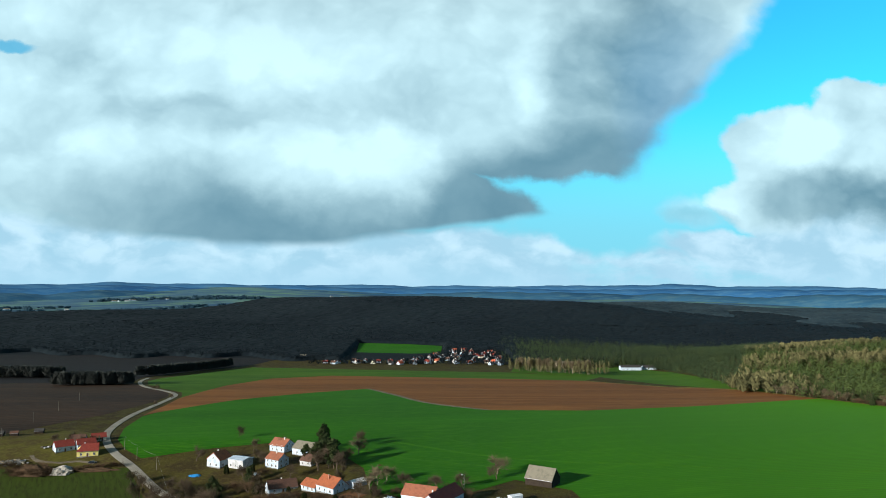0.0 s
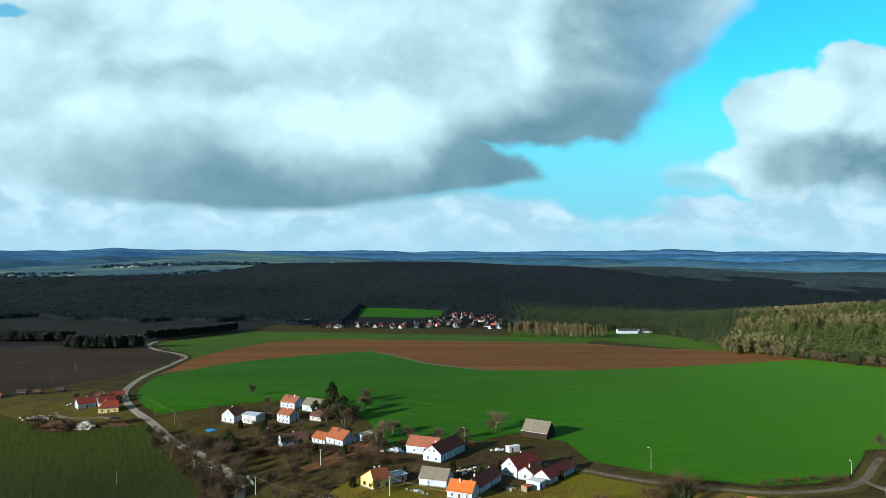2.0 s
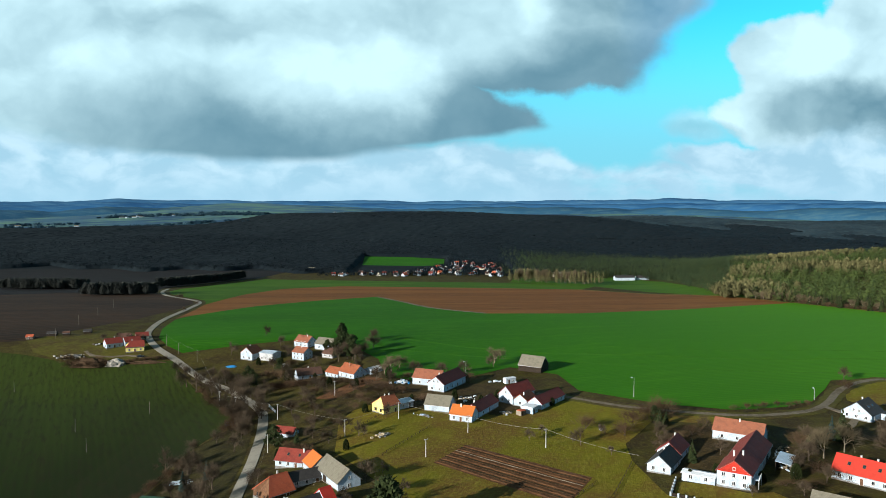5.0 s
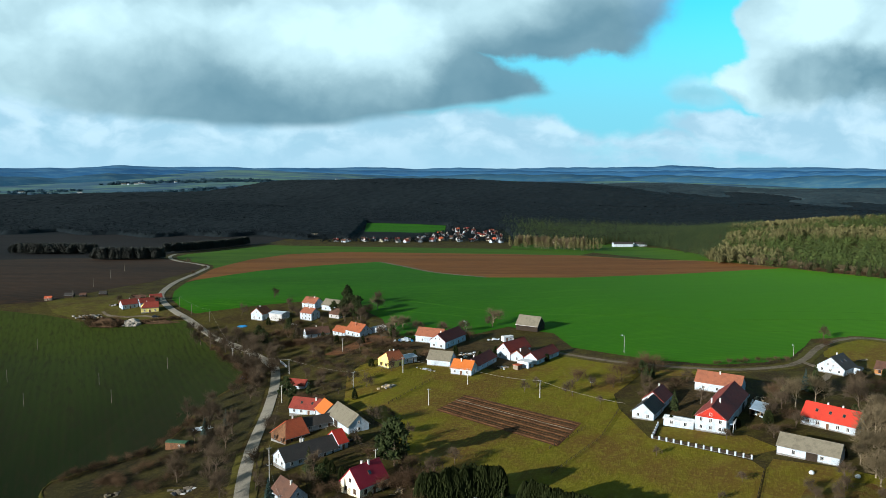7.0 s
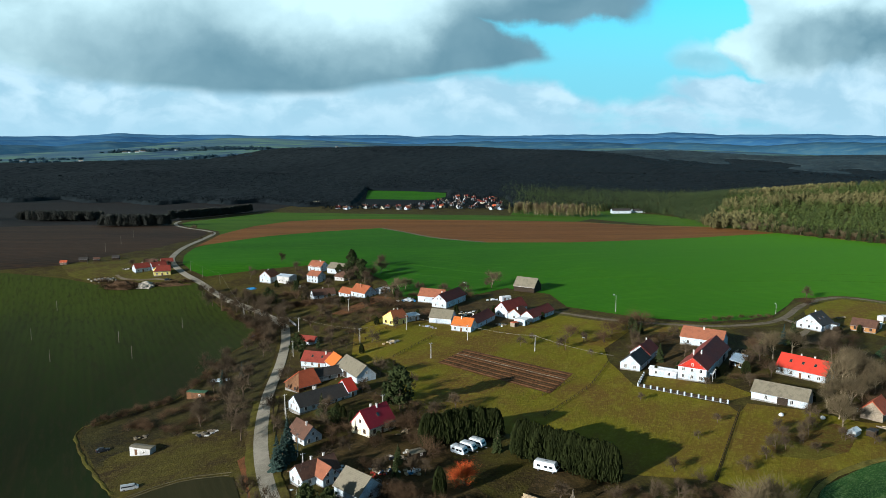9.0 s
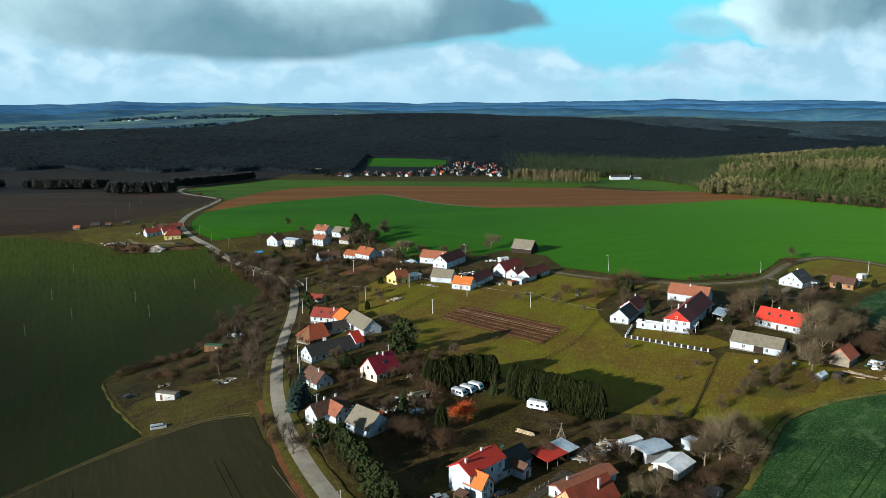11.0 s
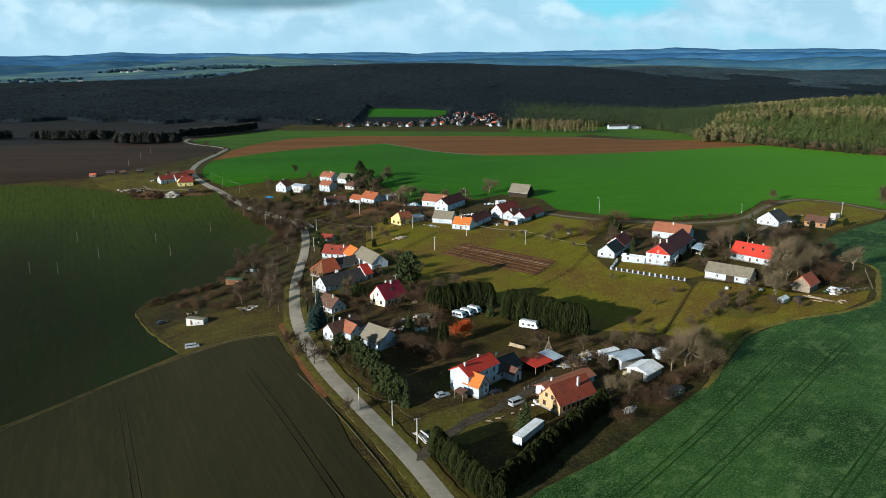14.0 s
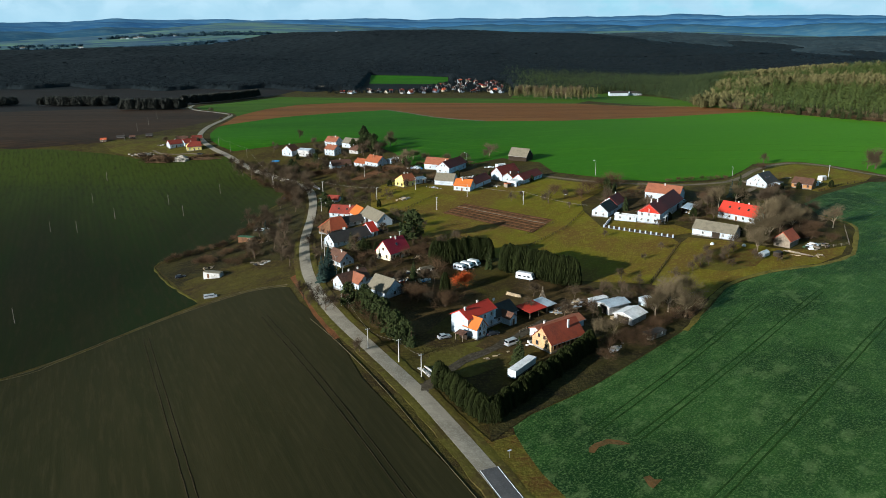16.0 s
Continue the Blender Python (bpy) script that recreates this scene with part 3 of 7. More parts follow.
def spline(pts, step=4.0):
    """Points along a smooth line through pts."""
    out = []
    P = [Vector((*p, 0)) for p in pts]
    P = [P[0] * 2 - P[1]] + P + [P[-1] * 2 - P[-2]]
    for a, b, c, d in zip(P, P[1:], P[2:], P[3:]):
        n = max(2, int((c - b).length / step))
        for i in range(n):
            t = i / n
            out.append(0.5 * ((2 * b) + (c - a) * t + (2 * a - 5 * b + 4 * c - d) * t * t + (3 * b - a - 3 * c + d) * t ** 3))
    return out + [P[-2]]


def ribbon(name, pts, width, mat, lift, label, category="", kind="structure", side=0.0, thick=0.25, ragged=0.0):
    """A road or strip of some thickness along a line on the land. side: how far it is set off to the right."""
    line = spline(pts)
    rnd = random.Random(len(line))
    bm = bmesh.new()
    rows = []
    for i, p in enumerate(line):
        d = (line[min(i + 1, len(line) - 1)] - line[max(i - 1, 0)]).normalized()
        r = Vector((d.y, -d.x, 0))
        row = []
        for k, down in ((-0.5, thick), (-0.5, 0), (0, 0), (0.5, 0), (0.5, thick)):
            q = p + r * (side + k * width + (rnd.uniform(-ragged, ragged) if k else 0))
            row.append(bm.verts.new((q.x, q.y, ground_z(q.x, q.y) + lift + (0.05 if k == 0 else 0) - down)))
        rows.append(row)
    for a, b in zip(rows, rows[1:]):
        for k in range(4):
            bm.faces.new((a[k], a[k + 1], b[k + 1], b[k]))
    return tagged(mesh_object(name, bm, mat), label, category, kind=kind)


def on_land(name, x, y, turn, label, category, group="", sink=0.0):
    return thing(name, x, y, ground_z(x, y) - sink, turn, label, category, group)


# ---- land ----
def build_ground():
    xs = [-4900, -4400, -3900, -3400, -2900, -2500, -2100, -1800, -1500, -1300, -1100, -950, -800, -700, -600, -520, -460, -400]
    xs += list(range(-360, 361, 10)) + [-v for v in xs[::-1]]
    ys = [-4900, -3500, -2200, -1400, -900, -500, -300, -150, -50] + list(range(0, 701, 10)) + list(range(720, 1500, 25)) + list(range(1500, 4950, 50))
    X, Y = np.meshgrid(np.array(xs, float), np.array(ys, float))
    Z = terrain(X, Y)
    nx, ny = len(xs), len(ys)
    verts = np.stack([X, Y, Z], -1).reshape(-1, 3).tolist()
    faces, mats = [], []
    for j in range(ny - 1):
        for i in range(nx - 1):
            if math.hypot(max(abs(xs[i]), abs(xs[i + 1])), ys[j + 1]) > 6800:
                continue
            k = j * nx + i
            faces.append((k, k + 1, k + nx + 1, k + nx))
            y = ys[j]
            a = xs[i] / max(y, 1)
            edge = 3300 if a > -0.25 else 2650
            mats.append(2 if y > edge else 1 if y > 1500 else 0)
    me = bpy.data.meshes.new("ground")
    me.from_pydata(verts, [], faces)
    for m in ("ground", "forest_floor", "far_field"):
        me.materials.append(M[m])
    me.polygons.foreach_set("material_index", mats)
    me.polygons.foreach_set("use_smooth", [True] * len(faces))
    tagged(new("ground", me), "open rolling countryside of grass, fields and woodland floor", "ground", kind="structure")


build_ground()


def build_hills():
    """Wooded hills that close the view, one long ridge behind another."""
    for k, (dist, top, amp, seed) in enumerate(((4560, 80, 15, 3), (4780, 98, 15, 9), (4330, 54, 18, 15))):
        bm = bmesh.new()
        rows = []
        for i in range(281):
            a = -0.85 + 1.7 * i / 280
            h = top + amp * (noise.fractal(Vector((a * 9.0, seed, 0)), 0.75, 2.1, 6)) + (10 * smooth(0.0, 0.3, a) if k == 1 else 6 * smooth(-0.2, 0.4, a)) - (8 * smooth(-0.3, -0.6, a))
            x, y = dist * math.sin(a), dist * math.cos(a)
            rows.append([bm.verts.new((x * s, y * s, z)) for s, z in ((0.955, -30.0), (0.97, h * 0.45), (0.985, h * 0.8), (1.0, float(h)), (1.015, float(h) * 0.7))])
        for a, b in zip(rows, rows[1:]):
            for j in range(4):
                bm.faces.new((a[j], b[j], b[j + 1], a[j + 1]))
        bmesh.ops.recalc_face_normals(bm, faces=bm.faces)
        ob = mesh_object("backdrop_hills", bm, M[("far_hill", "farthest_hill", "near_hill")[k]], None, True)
        tagged(ob, "wooded hills along the horizon, haze blue in their colour", "hills", kind="structure")


build_hills()

ROAD = [(112, -90), (77, -20), (45, 54), (26, 98), (12.7, 130.2), (0.8, 157.1), (-8.7, 177.0), (-22.2, 201.9), (-35.8, 228.2), (-48.5, 259.2), (-58.8, 294.1), (-66.8, 336.4), (-72.7, 388.6), (-80.4, 435.0),
        (-90, 468), (-114.9, 513.0), (-143.3, 540.7), (-165.6, 566.0), (-185.3, 586.8), (-201.0, 612.1), (-213.0, 646.5), (-224.0, 704.9), (-231.3, 771.8), (-242.5, 845),
        (-256.5, 881.5), (-278.6, 915), (-308, 954), (-339, 1010), (-365, 1076), (-384, 1149)]

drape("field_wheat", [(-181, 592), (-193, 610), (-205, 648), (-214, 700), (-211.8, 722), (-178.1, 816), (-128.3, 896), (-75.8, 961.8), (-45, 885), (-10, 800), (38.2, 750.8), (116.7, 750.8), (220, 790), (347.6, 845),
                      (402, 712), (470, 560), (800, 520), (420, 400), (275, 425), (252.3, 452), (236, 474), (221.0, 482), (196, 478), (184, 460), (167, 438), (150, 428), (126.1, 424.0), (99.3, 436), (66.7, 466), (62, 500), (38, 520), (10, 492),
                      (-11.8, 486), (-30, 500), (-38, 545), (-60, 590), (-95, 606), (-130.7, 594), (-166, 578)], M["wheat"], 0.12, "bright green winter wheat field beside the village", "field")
drape("field_ploughed", [(-216, 705), (-222, 765), (-232, 830), (-239, 1000), (-225, 1150), (-153.8, 1230), (7.8, 1200), (99.4, 1180), (189.9, 1150), (295.0, 973.3), (347.6, 845), (220, 790), (116.7, 750.8), (38.2, 750.8),
                         (-10, 800), (-45, 885), (-75.8, 961.8), (-128.3, 896), (-178.1, 816), (-211.8, 722)], M["plough"], 0.14, "reddish brown freshly ploughed field", "field")
drape("field_barley", [(-237, 850), (-250, 888), (-272, 921), (-301, 959), (-332, 1013), (-356, 1076), (-366, 1149), (-345, 1300), (-310, 1400), (110, 1330), (230, 1240), (189.9, 1150), (99.4, 1180), (7.8, 1200), (-153.8, 1230), (-225, 1150), (-239, 1000), (-232, 830)],
      M["wheat_pale"], 0.16, "light green strip of young barley", "field")
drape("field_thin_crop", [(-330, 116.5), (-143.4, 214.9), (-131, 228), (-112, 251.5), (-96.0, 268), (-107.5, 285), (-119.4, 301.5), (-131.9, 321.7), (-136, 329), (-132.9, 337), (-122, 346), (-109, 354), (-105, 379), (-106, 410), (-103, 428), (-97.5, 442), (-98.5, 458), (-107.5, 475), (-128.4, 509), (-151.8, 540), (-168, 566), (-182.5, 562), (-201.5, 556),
                          (-234.9, 563), (-263.7, 574), (-306.7, 584), (-420, 588), (-700, 560), (-900, 300), (-700, 60)], M["thin_crop"], 0.12, "thin winter crop on bare soil, cloud shade in its colour", "field")
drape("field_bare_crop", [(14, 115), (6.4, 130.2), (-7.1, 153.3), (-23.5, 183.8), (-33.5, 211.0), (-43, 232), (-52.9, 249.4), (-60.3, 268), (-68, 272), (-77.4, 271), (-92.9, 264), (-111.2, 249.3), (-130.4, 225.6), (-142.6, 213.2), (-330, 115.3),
                          (-500, -60), (80, -60), (40, 60)], M["bare_crop"], 0.12, "sparse crop along the road, cloud shade in its colour", "field")
drape("field_rape", [(33, 105), (27, 121), (23.6, 130.6), (20.0, 138.5), (17.3, 147.3), (15.6, 154.5), (15.4, 157.8), (20.3, 163.7), (29.7, 171.3), (38.2, 178.4), (47.8, 188.1), (75, 216), (87, 232), (98.9, 250), (117.3, 262), (142.4, 271), (160, 283), (170, 300), (183, 327), (176, 346), (180, 370), (199, 390), (240, 421), (275, 425),
                     (420, 400), (800, 520), (900, 300), (600, 0), (200, -200), (60, -60), (42, 60)], M["rape"], 0.12, "dark green leafy rape field", "field")
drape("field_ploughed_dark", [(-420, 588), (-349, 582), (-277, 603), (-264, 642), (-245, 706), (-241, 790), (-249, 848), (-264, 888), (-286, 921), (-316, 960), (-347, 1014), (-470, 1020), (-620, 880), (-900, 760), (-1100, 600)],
      M["plough_mid"], 0.12, "brown ploughed field, cloud shade in its colour", "field")
drape("field_fallow", [(-352, 1022), (-374, 1078), (-393, 1150), (-380, 1300), (-330, 1420), (-300, 1560), (-700, 1640), (-1000, 1560), (-1250, 1400), (-1300, 1100), (-1000, 720), (-900, 772), (-622, 892), (-472, 1022)], M["plough_dark"], 0.12, "fallow field before the woods, cloud shade in its colour", "field")
drape("field_valley_green", [(-172, 1688), (-60, 1680), (0, 1700), (2, 1835), (-80, 1850), (-182, 1838)], M["wheat"], 0.15, "green meadow behind the far village", "field")
drape("field_valley_strip", [(230, 1240), (295, 985), (322, 905), (338, 935), (330, 1000), (345, 1150), (360, 1330), (330, 1480), (230, 1420), (130, 1470), (110, 1340)], M["wheat_pale"], 0.15, "green valley meadow by the wood", "field")
drape("meadow_middle", [(-44, 420), (-40, 436), (-31, 446), (-17, 436), (5, 434), (24, 424), (36, 434), (52, 446), (60, 448), (84, 427), (104, 417), (122, 411), (112, 404), (88, 412), (78, 396), (70, 384), (68, 366), (71, 334), (97, 311), (98, 304), (73, 256), (48, 262), (22, 290), (-8, 296), (-10, 318), (-20, 345), (-40, 380)], M["meadow"], 0.10, "sunlit village meadow of short winter grass", "meadow")
drape("meadow_orchard", [(98.6, 304.4), (104, 312), (122, 303), (133, 293), (150, 290), (164, 296), (156, 284), (142, 273), (117, 264.5), (99, 253.5), (87, 238), (73.6, 255.4)], M["meadow"], 0.10, "orchard grass sloping to the field edge", "meadow")
drape("meadow_house", [(-170, 566), (-186, 584), (-206, 620), (-232, 640), (-262, 628), (-280, 604), (-262, 579), (-236, 564), (-195, 558)], M["pasture"], 0.10, "grass plot round the outlying farm", "meadow")
drape("meadow_lane", [(193, 462), (221, 476), (236, 466), (252, 440), (240, 424), (215, 408), (199, 396), (190, 420), (184, 440)], M["meadow"], 0.10, "grass round the lane houses", "meadow")
drape("garden_strip", [(-112, 293), (-131, 322), (-134, 330), (-122, 344.5), (-108, 352.5), (-104, 379), (-105, 410), (-96.5, 442), (-97.5, 458), (-106.5, 474), (-127.4, 508), (-118, 511), (-94, 468), (-84, 435), (-76.5, 388), (-71, 336), (-65, 306), (-90, 316)], M["garden"], 0.09, "dark overgrown gardens between the road and the field", "garden")
drape("meadow_road", [(-64, 300), (-56, 276), (-70, 276), (-92, 268), (-97, 274), (-113, 300), (-100, 313), (-80, 310)], M["ground"], 0.10, "rough dark grass by the road", "meadow")
drape("verge_wide", [(33, 105), (27, 121), (23.6, 130.6), (20.0, 138.5), (17.3, 147.3), (15.6, 154.5), (9.9, 151.3), (-4, 176), (4, 158), (15.6, 131), (27, 104)], M["dry_grass"], 0.13, "broad grassy verge between road and rape field", "verge")
drape("yard_farm", [(8, 204), (18, 221), (34, 236), (52, 226), (40, 209), (27, 206), (18, 198)], M["yard"], 0.10, "trodden earth of the farmyard", "yard")
drape("yard_strip", [(9.9, 151.3), (9.6, 158.6), (42, 203), (84, 234), (90, 240), (87, 232.6), (75, 216.6), (47.8, 188.6), (38.2, 178.9), (29.7, 171.8), (20.3, 164.2), (15.4, 158.3)], M["garden"], 0.14, "dark bare strip between hedge and field", "strip")
drape("yard_trees", [(-20, 232), (-28, 262), (-8, 292), (2, 288), (2, 262), (14, 246), (0, 228), (-8, 212), (-18, 214)], M["yard"], 0.09, "bare shaded earth under garden trees", "yard")
drape("yard_caravans", [(16, 240), (30, 268), (44, 252), (52, 240), (40, 232)], M["yard"], 0.08, "brown earth beside the caravan", "yard")
drape("yard_lane", [(76, 352), (104, 350), (130, 372), (120, 400), (92, 402), (80, 384)], M["yard"], 0.09, "earth yard between the farm buildings", "yard")
drape("yard_middle", [(-29, 448), (-16, 438), (6, 436), (24, 426), (34, 436), (50, 448), (56, 458), (30, 478), (-6, 490), (-26, 470)], M["yard"], 0.09, "earth yards among the houses", "yard")
drape("garden_plot", [(-2.7, 365.0), (9.5, 385.0), (50.8, 350.5), (38.6, 327.5)], M["dug"], 0.16, "dug vegetable plot with straight rows", "plot")
for i in range(11):
    t = (i + 0.5) / 11
    a, c = (-2.2 + 11.2 * t, 365.6 + 18.6 * t), (38.6 + 11.6 * t, 328.4 + 21.6 * t)
    ribbon("furrow", [a, ((a[0] + c[0]) / 2, (a[1] + c[1]) / 2), c], 0.35 if i % 2 else 1.3, M["gravel"] if i == 7 else M["soil_track"] if i % 2 else M["dug"], 0.27, "straight garden furrow of dug soil" if i != 7 else "pale trodden path between garden rows", "furrow", ragged=0.15, thick=0.15)
drape("garden_lawn", [(77.5, 344.8), (73.2, 334.2), (97.2, 314.6), (110, 320), (104, 333), (96, 333), (87, 341)], M["meadow"], 0.11, "short sunlit lawn inside the pillar fence", "lawn")
drape("yard_cottages", [(-42, 262), (-36, 286), (-26, 292), (-8, 288), (-4, 272), (-14, 256), (-26, 253)], M["yard"], 0.105, "bare brown earth between the cottages", "yard")
drape("garden_dug", [(-63, 470), (-53, 461.5), (-31, 495), (-40, 503)], M["dug"], 0.105, "dug brown garden strip beside the hedge", "plot")
drape("farm_lawn", [(-5, 199), (4, 206), (14, 210), (21, 214.5), (26, 207), (16, 192), (6, 184), (-2, 184), (-7, 191)], M["pasture"], 0.095, "short grass on both sides of the driveway", "lawn")
drape("orchard_earth", [(96, 279), (103, 289), (112, 294), (124, 292), (126, 283), (117, 271), (105, 266), (96, 270)], M["dry_grass"], 0.125, "brown leaf-strewn earth under the orchard trees", "orchard")
drape("verge_red", [(-62.5, 280), (-55.5, 262), (-45.5, 234.5), (-35, 211), (-32.5, 213.5), (-41, 232), (-51, 256), (-60, 284)], M["red_grass"], 0.15, "red-brown dry grass on the road bank", "verge")
drape("bare_patch", [(31.4, 146.8), (31.7, 148.6), (33.3, 150.5), (36.7, 152.4), (39.5, 151.7), (41.5, 150.2), (39.3, 149.8), (36.6, 150.3), (34.0, 148.9), (32.6, 146.6)], M["bare_patch"], 0.17, "bare brown patch in the crop", "patch")
drape("bare_patch", [(41.1, 137.2), (42.7, 137.8), (43.2, 136.3), (44.9, 136.3), (42.2, 133.2), (41.5, 134.0)], M["bare_patch"], 0.17, "bare brown patch in the crop", "patch")

ribbon("road", ROAD, 4.5, M["asphalt"], 0.22, "narrow worn grey asphalt village road", "road")
ribbon("road_surface", [(112, -90), (77, -20), (45, 54), (26, 98), (12.7, 130.2), (8.7, 140.4)], 4.7, M["new_asphalt"], 0.235, "newer dark asphalt surface of the road", "road")
for s in (-2.1, 2.1):
    ribbon("edge_line", [(112, -90), (77, -20), (45, 54), (26, 98), (12.7, 130.2), (8.7, 140.4)], 0.16, M["paint_white"], 0.25, "white painted edge line of the road", "road marking", side=s, thick=0.01)
ribbon("verge", ROAD[:12], 2.4, M["pasture"], 0.17, "grassy verge along the road", "verge", side=3.3, ragged=0.35)
ribbon("verge", ROAD[:12], 2.6, M["pasture"], 0.17, "grassy verge along the road", "verge", side=-3.4, ragged=0.35)
ribbon("verge", [(52, 459), (58.3, 454.9), (85.3, 432.6), (123.6, 416.0), (150, 419), (168, 430), (193.7, 462), (221.0, 480), (240.4, 468), (256.4, 440)], 9.0, M["pasture"], 0.15, "tan grass on both sides of the lane", "verge", ragged=0.9)
ribbon("lane", [(46, 462), (58.3, 454.9), (85.3, 432.6), (123.6, 416.0), (150, 419), (168, 430), (193.7, 462), (221.0, 480), (240.4, 468), (256.4, 440), (290, 425)], 3.4, M["gravel"], 0.2, "pale gravel lane along the wheat field", "lane", ragged=0.3)
ribbon("lane", [(168, 430), (172, 412), (160, 396)], 3.0, M["gravel"], 0.21, "gravel turning into a yard", "lane", ragged=0.3)
ribbon("lane", [(-188.6, 570.5), (-199.1, 573.6), (-206.8, 571.4), (-221.6, 573.5), (-229.2, 581.2)], 2.2, M["gravel"], 0.2, "pale lane round the outlying farm", "lane", ragged=0.3)
ribbon("driveway", [(-7.2, 176), (1, 190), (11.0, 200.6), (23.9, 214.0), (32, 224)], 3.3, M["drive"], 0.2, "earth driveway into the farmyard", "driveway", ragged=0.6)
TRACK = [(-62, 271), (-77.4, 272.2), (-92.9, 264.6), (-111.3, 250), (-130.6, 226.4), (-143, 214), (-220, 170), (-330, 116)]
ribbon("track", TRACK, 0.42, M["rut"], 0.19, "pale worn wheel rut of a farm track", "track", side=-0.9, ragged=0.12, thick=0.1)
ribbon("track", TRACK, 0.42, M["rut"], 0.19, "pale worn wheel rut of a farm track", "track", side=0.9, ragged=0.12, thick=0.1)
for a, c in (((44.0, 152.9), (127.3, 242.0)), ((48.0, 123.0), (150.0, 231.2)), ((80.0, 110.0), (230.0, 268.0)), ((34.0, 155.8), (102.3, 232.6))):
    for s in (-0.95, 0.95):
        ribbon("wheel_mark", [a, (a[0] * 0.5 + c[0] * 0.5 + 0.8, a[1] * 0.5 + c[1] * 0.5), c], 0.4, M["rape_track"], 0.15, "tractor wheel mark through the crop", "wheel mark", side=s, ragged=0.12, thick=0.03)
for a, c in (((-104.9, 238.8), (-20.0, 66.0)), ((-63.6, 240.3), (4.0, 107.0))):
    for s in (-0.9, 0.9):
        ribbon("wheel_mark", [a, (a[0] * 0.5 + c[0] * 0.5, a[1] * 0.5 + c[1] * 0.5), c], 0.26, M["soil_track"], 0.15, "faint tractor wheel mark through the crop", "wheel mark", side=s, ragged=0.12, thick=0.03)
ribbon("field_edge", [(-45.6, 231.3), (-30, 203), (-14.1, 172.3), (-1.5, 145.4), (9, 124)], 0.2, M["rut"], 0.2, "pale dry edge of the field", "verge", ragged=0.06, thick=0.1, side=0.3)
ribbon("wheel_mark", [(-70, 606), (-20, 566), (60, 535), (150, 500), (240, 492), (330, 470)], 0.6, M["wheat_track"], 0.15, "tractor wheel mark along the field edge", "wheel mark", thick=0.03)
for off in (-16.0, -17.9, -42.0):
    ribbon("wheel_mark", [(-40, 596), (20, 556), (90, 531), (170, 512), (250, 512), (340, 486)], 0.32, M["wheat_track"], 0.15, "tractor wheel mark through the wheat", "wheel mark", side=off, ragged=0.15, thick=0.03)
ribbon("field_edge", [(189.9, 1152), (240, 1065), (295.0, 975), (347.6, 850), (404, 716), (470, 565)], 6.0, M["dry_edge"], 0.24, "pale dry track between field and wood", "verge", ragged=0.8)
ribbon("field_edge", [(-76, 962), (-45, 885), (-10, 803), (38.2, 752)], 5.0, M["gravel"], 0.22, "pale grass strip between fields", "verge", ragged=0.6)
ribbon("field_edge", [(73, 213), (86, 233), (98.9, 251), (117.3, 263), (142.4, 272), (160, 284), (170, 301), (183, 327), (176, 346)], 1.6, M["dry_edge"], 0.2, "pale dry grass along the field edge", "verge", ragged=0.5, thick=0.1)
ribbon("field_edge", [(-97, 270.5), (-119.4, 301), (-135.5, 328), (-132, 337), (-122, 345.5), (-109, 353.5), (-105, 379), (-106, 410), (-97.5, 443), (-98.5, 458), (-107.5, 475), (-128.4, 509), (-151.8, 540)], 0.8, M["pasture"], 0.2, "pale dry grass along the field edge", "verge", ragged=0.5, thick=0.1)


# ---- houses ----
WINDOW_MESH = {}


def window_meshes(wd, ht, brown):
    key = (round(wd, 2), round(ht, 2), brown)
    if key not in WINDOW_MESH:
        f = bmesh.new()
        t = 0.09
        for a in ((-wd / 2, wd / 2, -0.07, 0.03, -ht / 2, -ht / 2 + t), (-wd / 2, wd / 2, -0.07, 0.03, ht / 2 - t, ht / 2), (-wd / 2, -wd / 2 + t, -0.07, 0.03, -ht / 2 + t, ht / 2 - t),
                  (wd / 2 - t, wd / 2, -0.07, 0.03, -ht / 2 + t, ht / 2 - t), (-0.04, 0.04, -0.05, 0.02, -ht / 2 + t, ht / 2 - t)):
            box(f, *a)
        mf = bpy.data.meshes.new("window")
        f.to_mesh(mf)
        mf.materials.append(M["frame_brown" if brown else "frame"])
        g = boxed(-wd / 2 + t, wd / 2 - t, -0.02, 0.01, -ht / 2 + t, ht / 2 - t)
        mg = bpy.data.meshes.new("pane")
        g.to_mesh(mg)
        mg.materials.append(M["glass"])
        s = boxed(-wd / 2 - 0.08, wd / 2 + 0.08, -0.16, 0.02, -ht / 2 - 0.07, -ht / 2)
        ms = bpy.data.meshes.new("sill")
        s.to_mesh(ms)
        ms.materials.append(M["plinth"])
        WINDOW_MESH[key] = (mf, mg, ms)
    return WINDOW_MESH[key]


def add_window(parent, m, wd=1.1, ht=1.35, brown=False):
    mf, mg, ms = window_meshes(wd, ht, brown)
    fr = shared("window", mf, parent, m)
    shared("pane", mg, fr, Matrix())
    shared("sill", ms, fr, Matrix())


def sides(L, W):
    """For each wall: the pose of a thing set on it, looking outward along local -y, u metres from the middle and z up."""
    return {"f": lambda u, z: pose(u, -W / 2, z), "b": lambda u, z: pose(-u, W / 2, z, 0, 0, 180), "l": lambda u, z: pose(-L / 2, -u, z, 0, 0, -90), "r": lambda u, z: pose(L / 2, u, z, 0, 0, 90)}


def row(n, span):
    return [(i + 0.5) / n * span - span / 2 for i in range(n)]


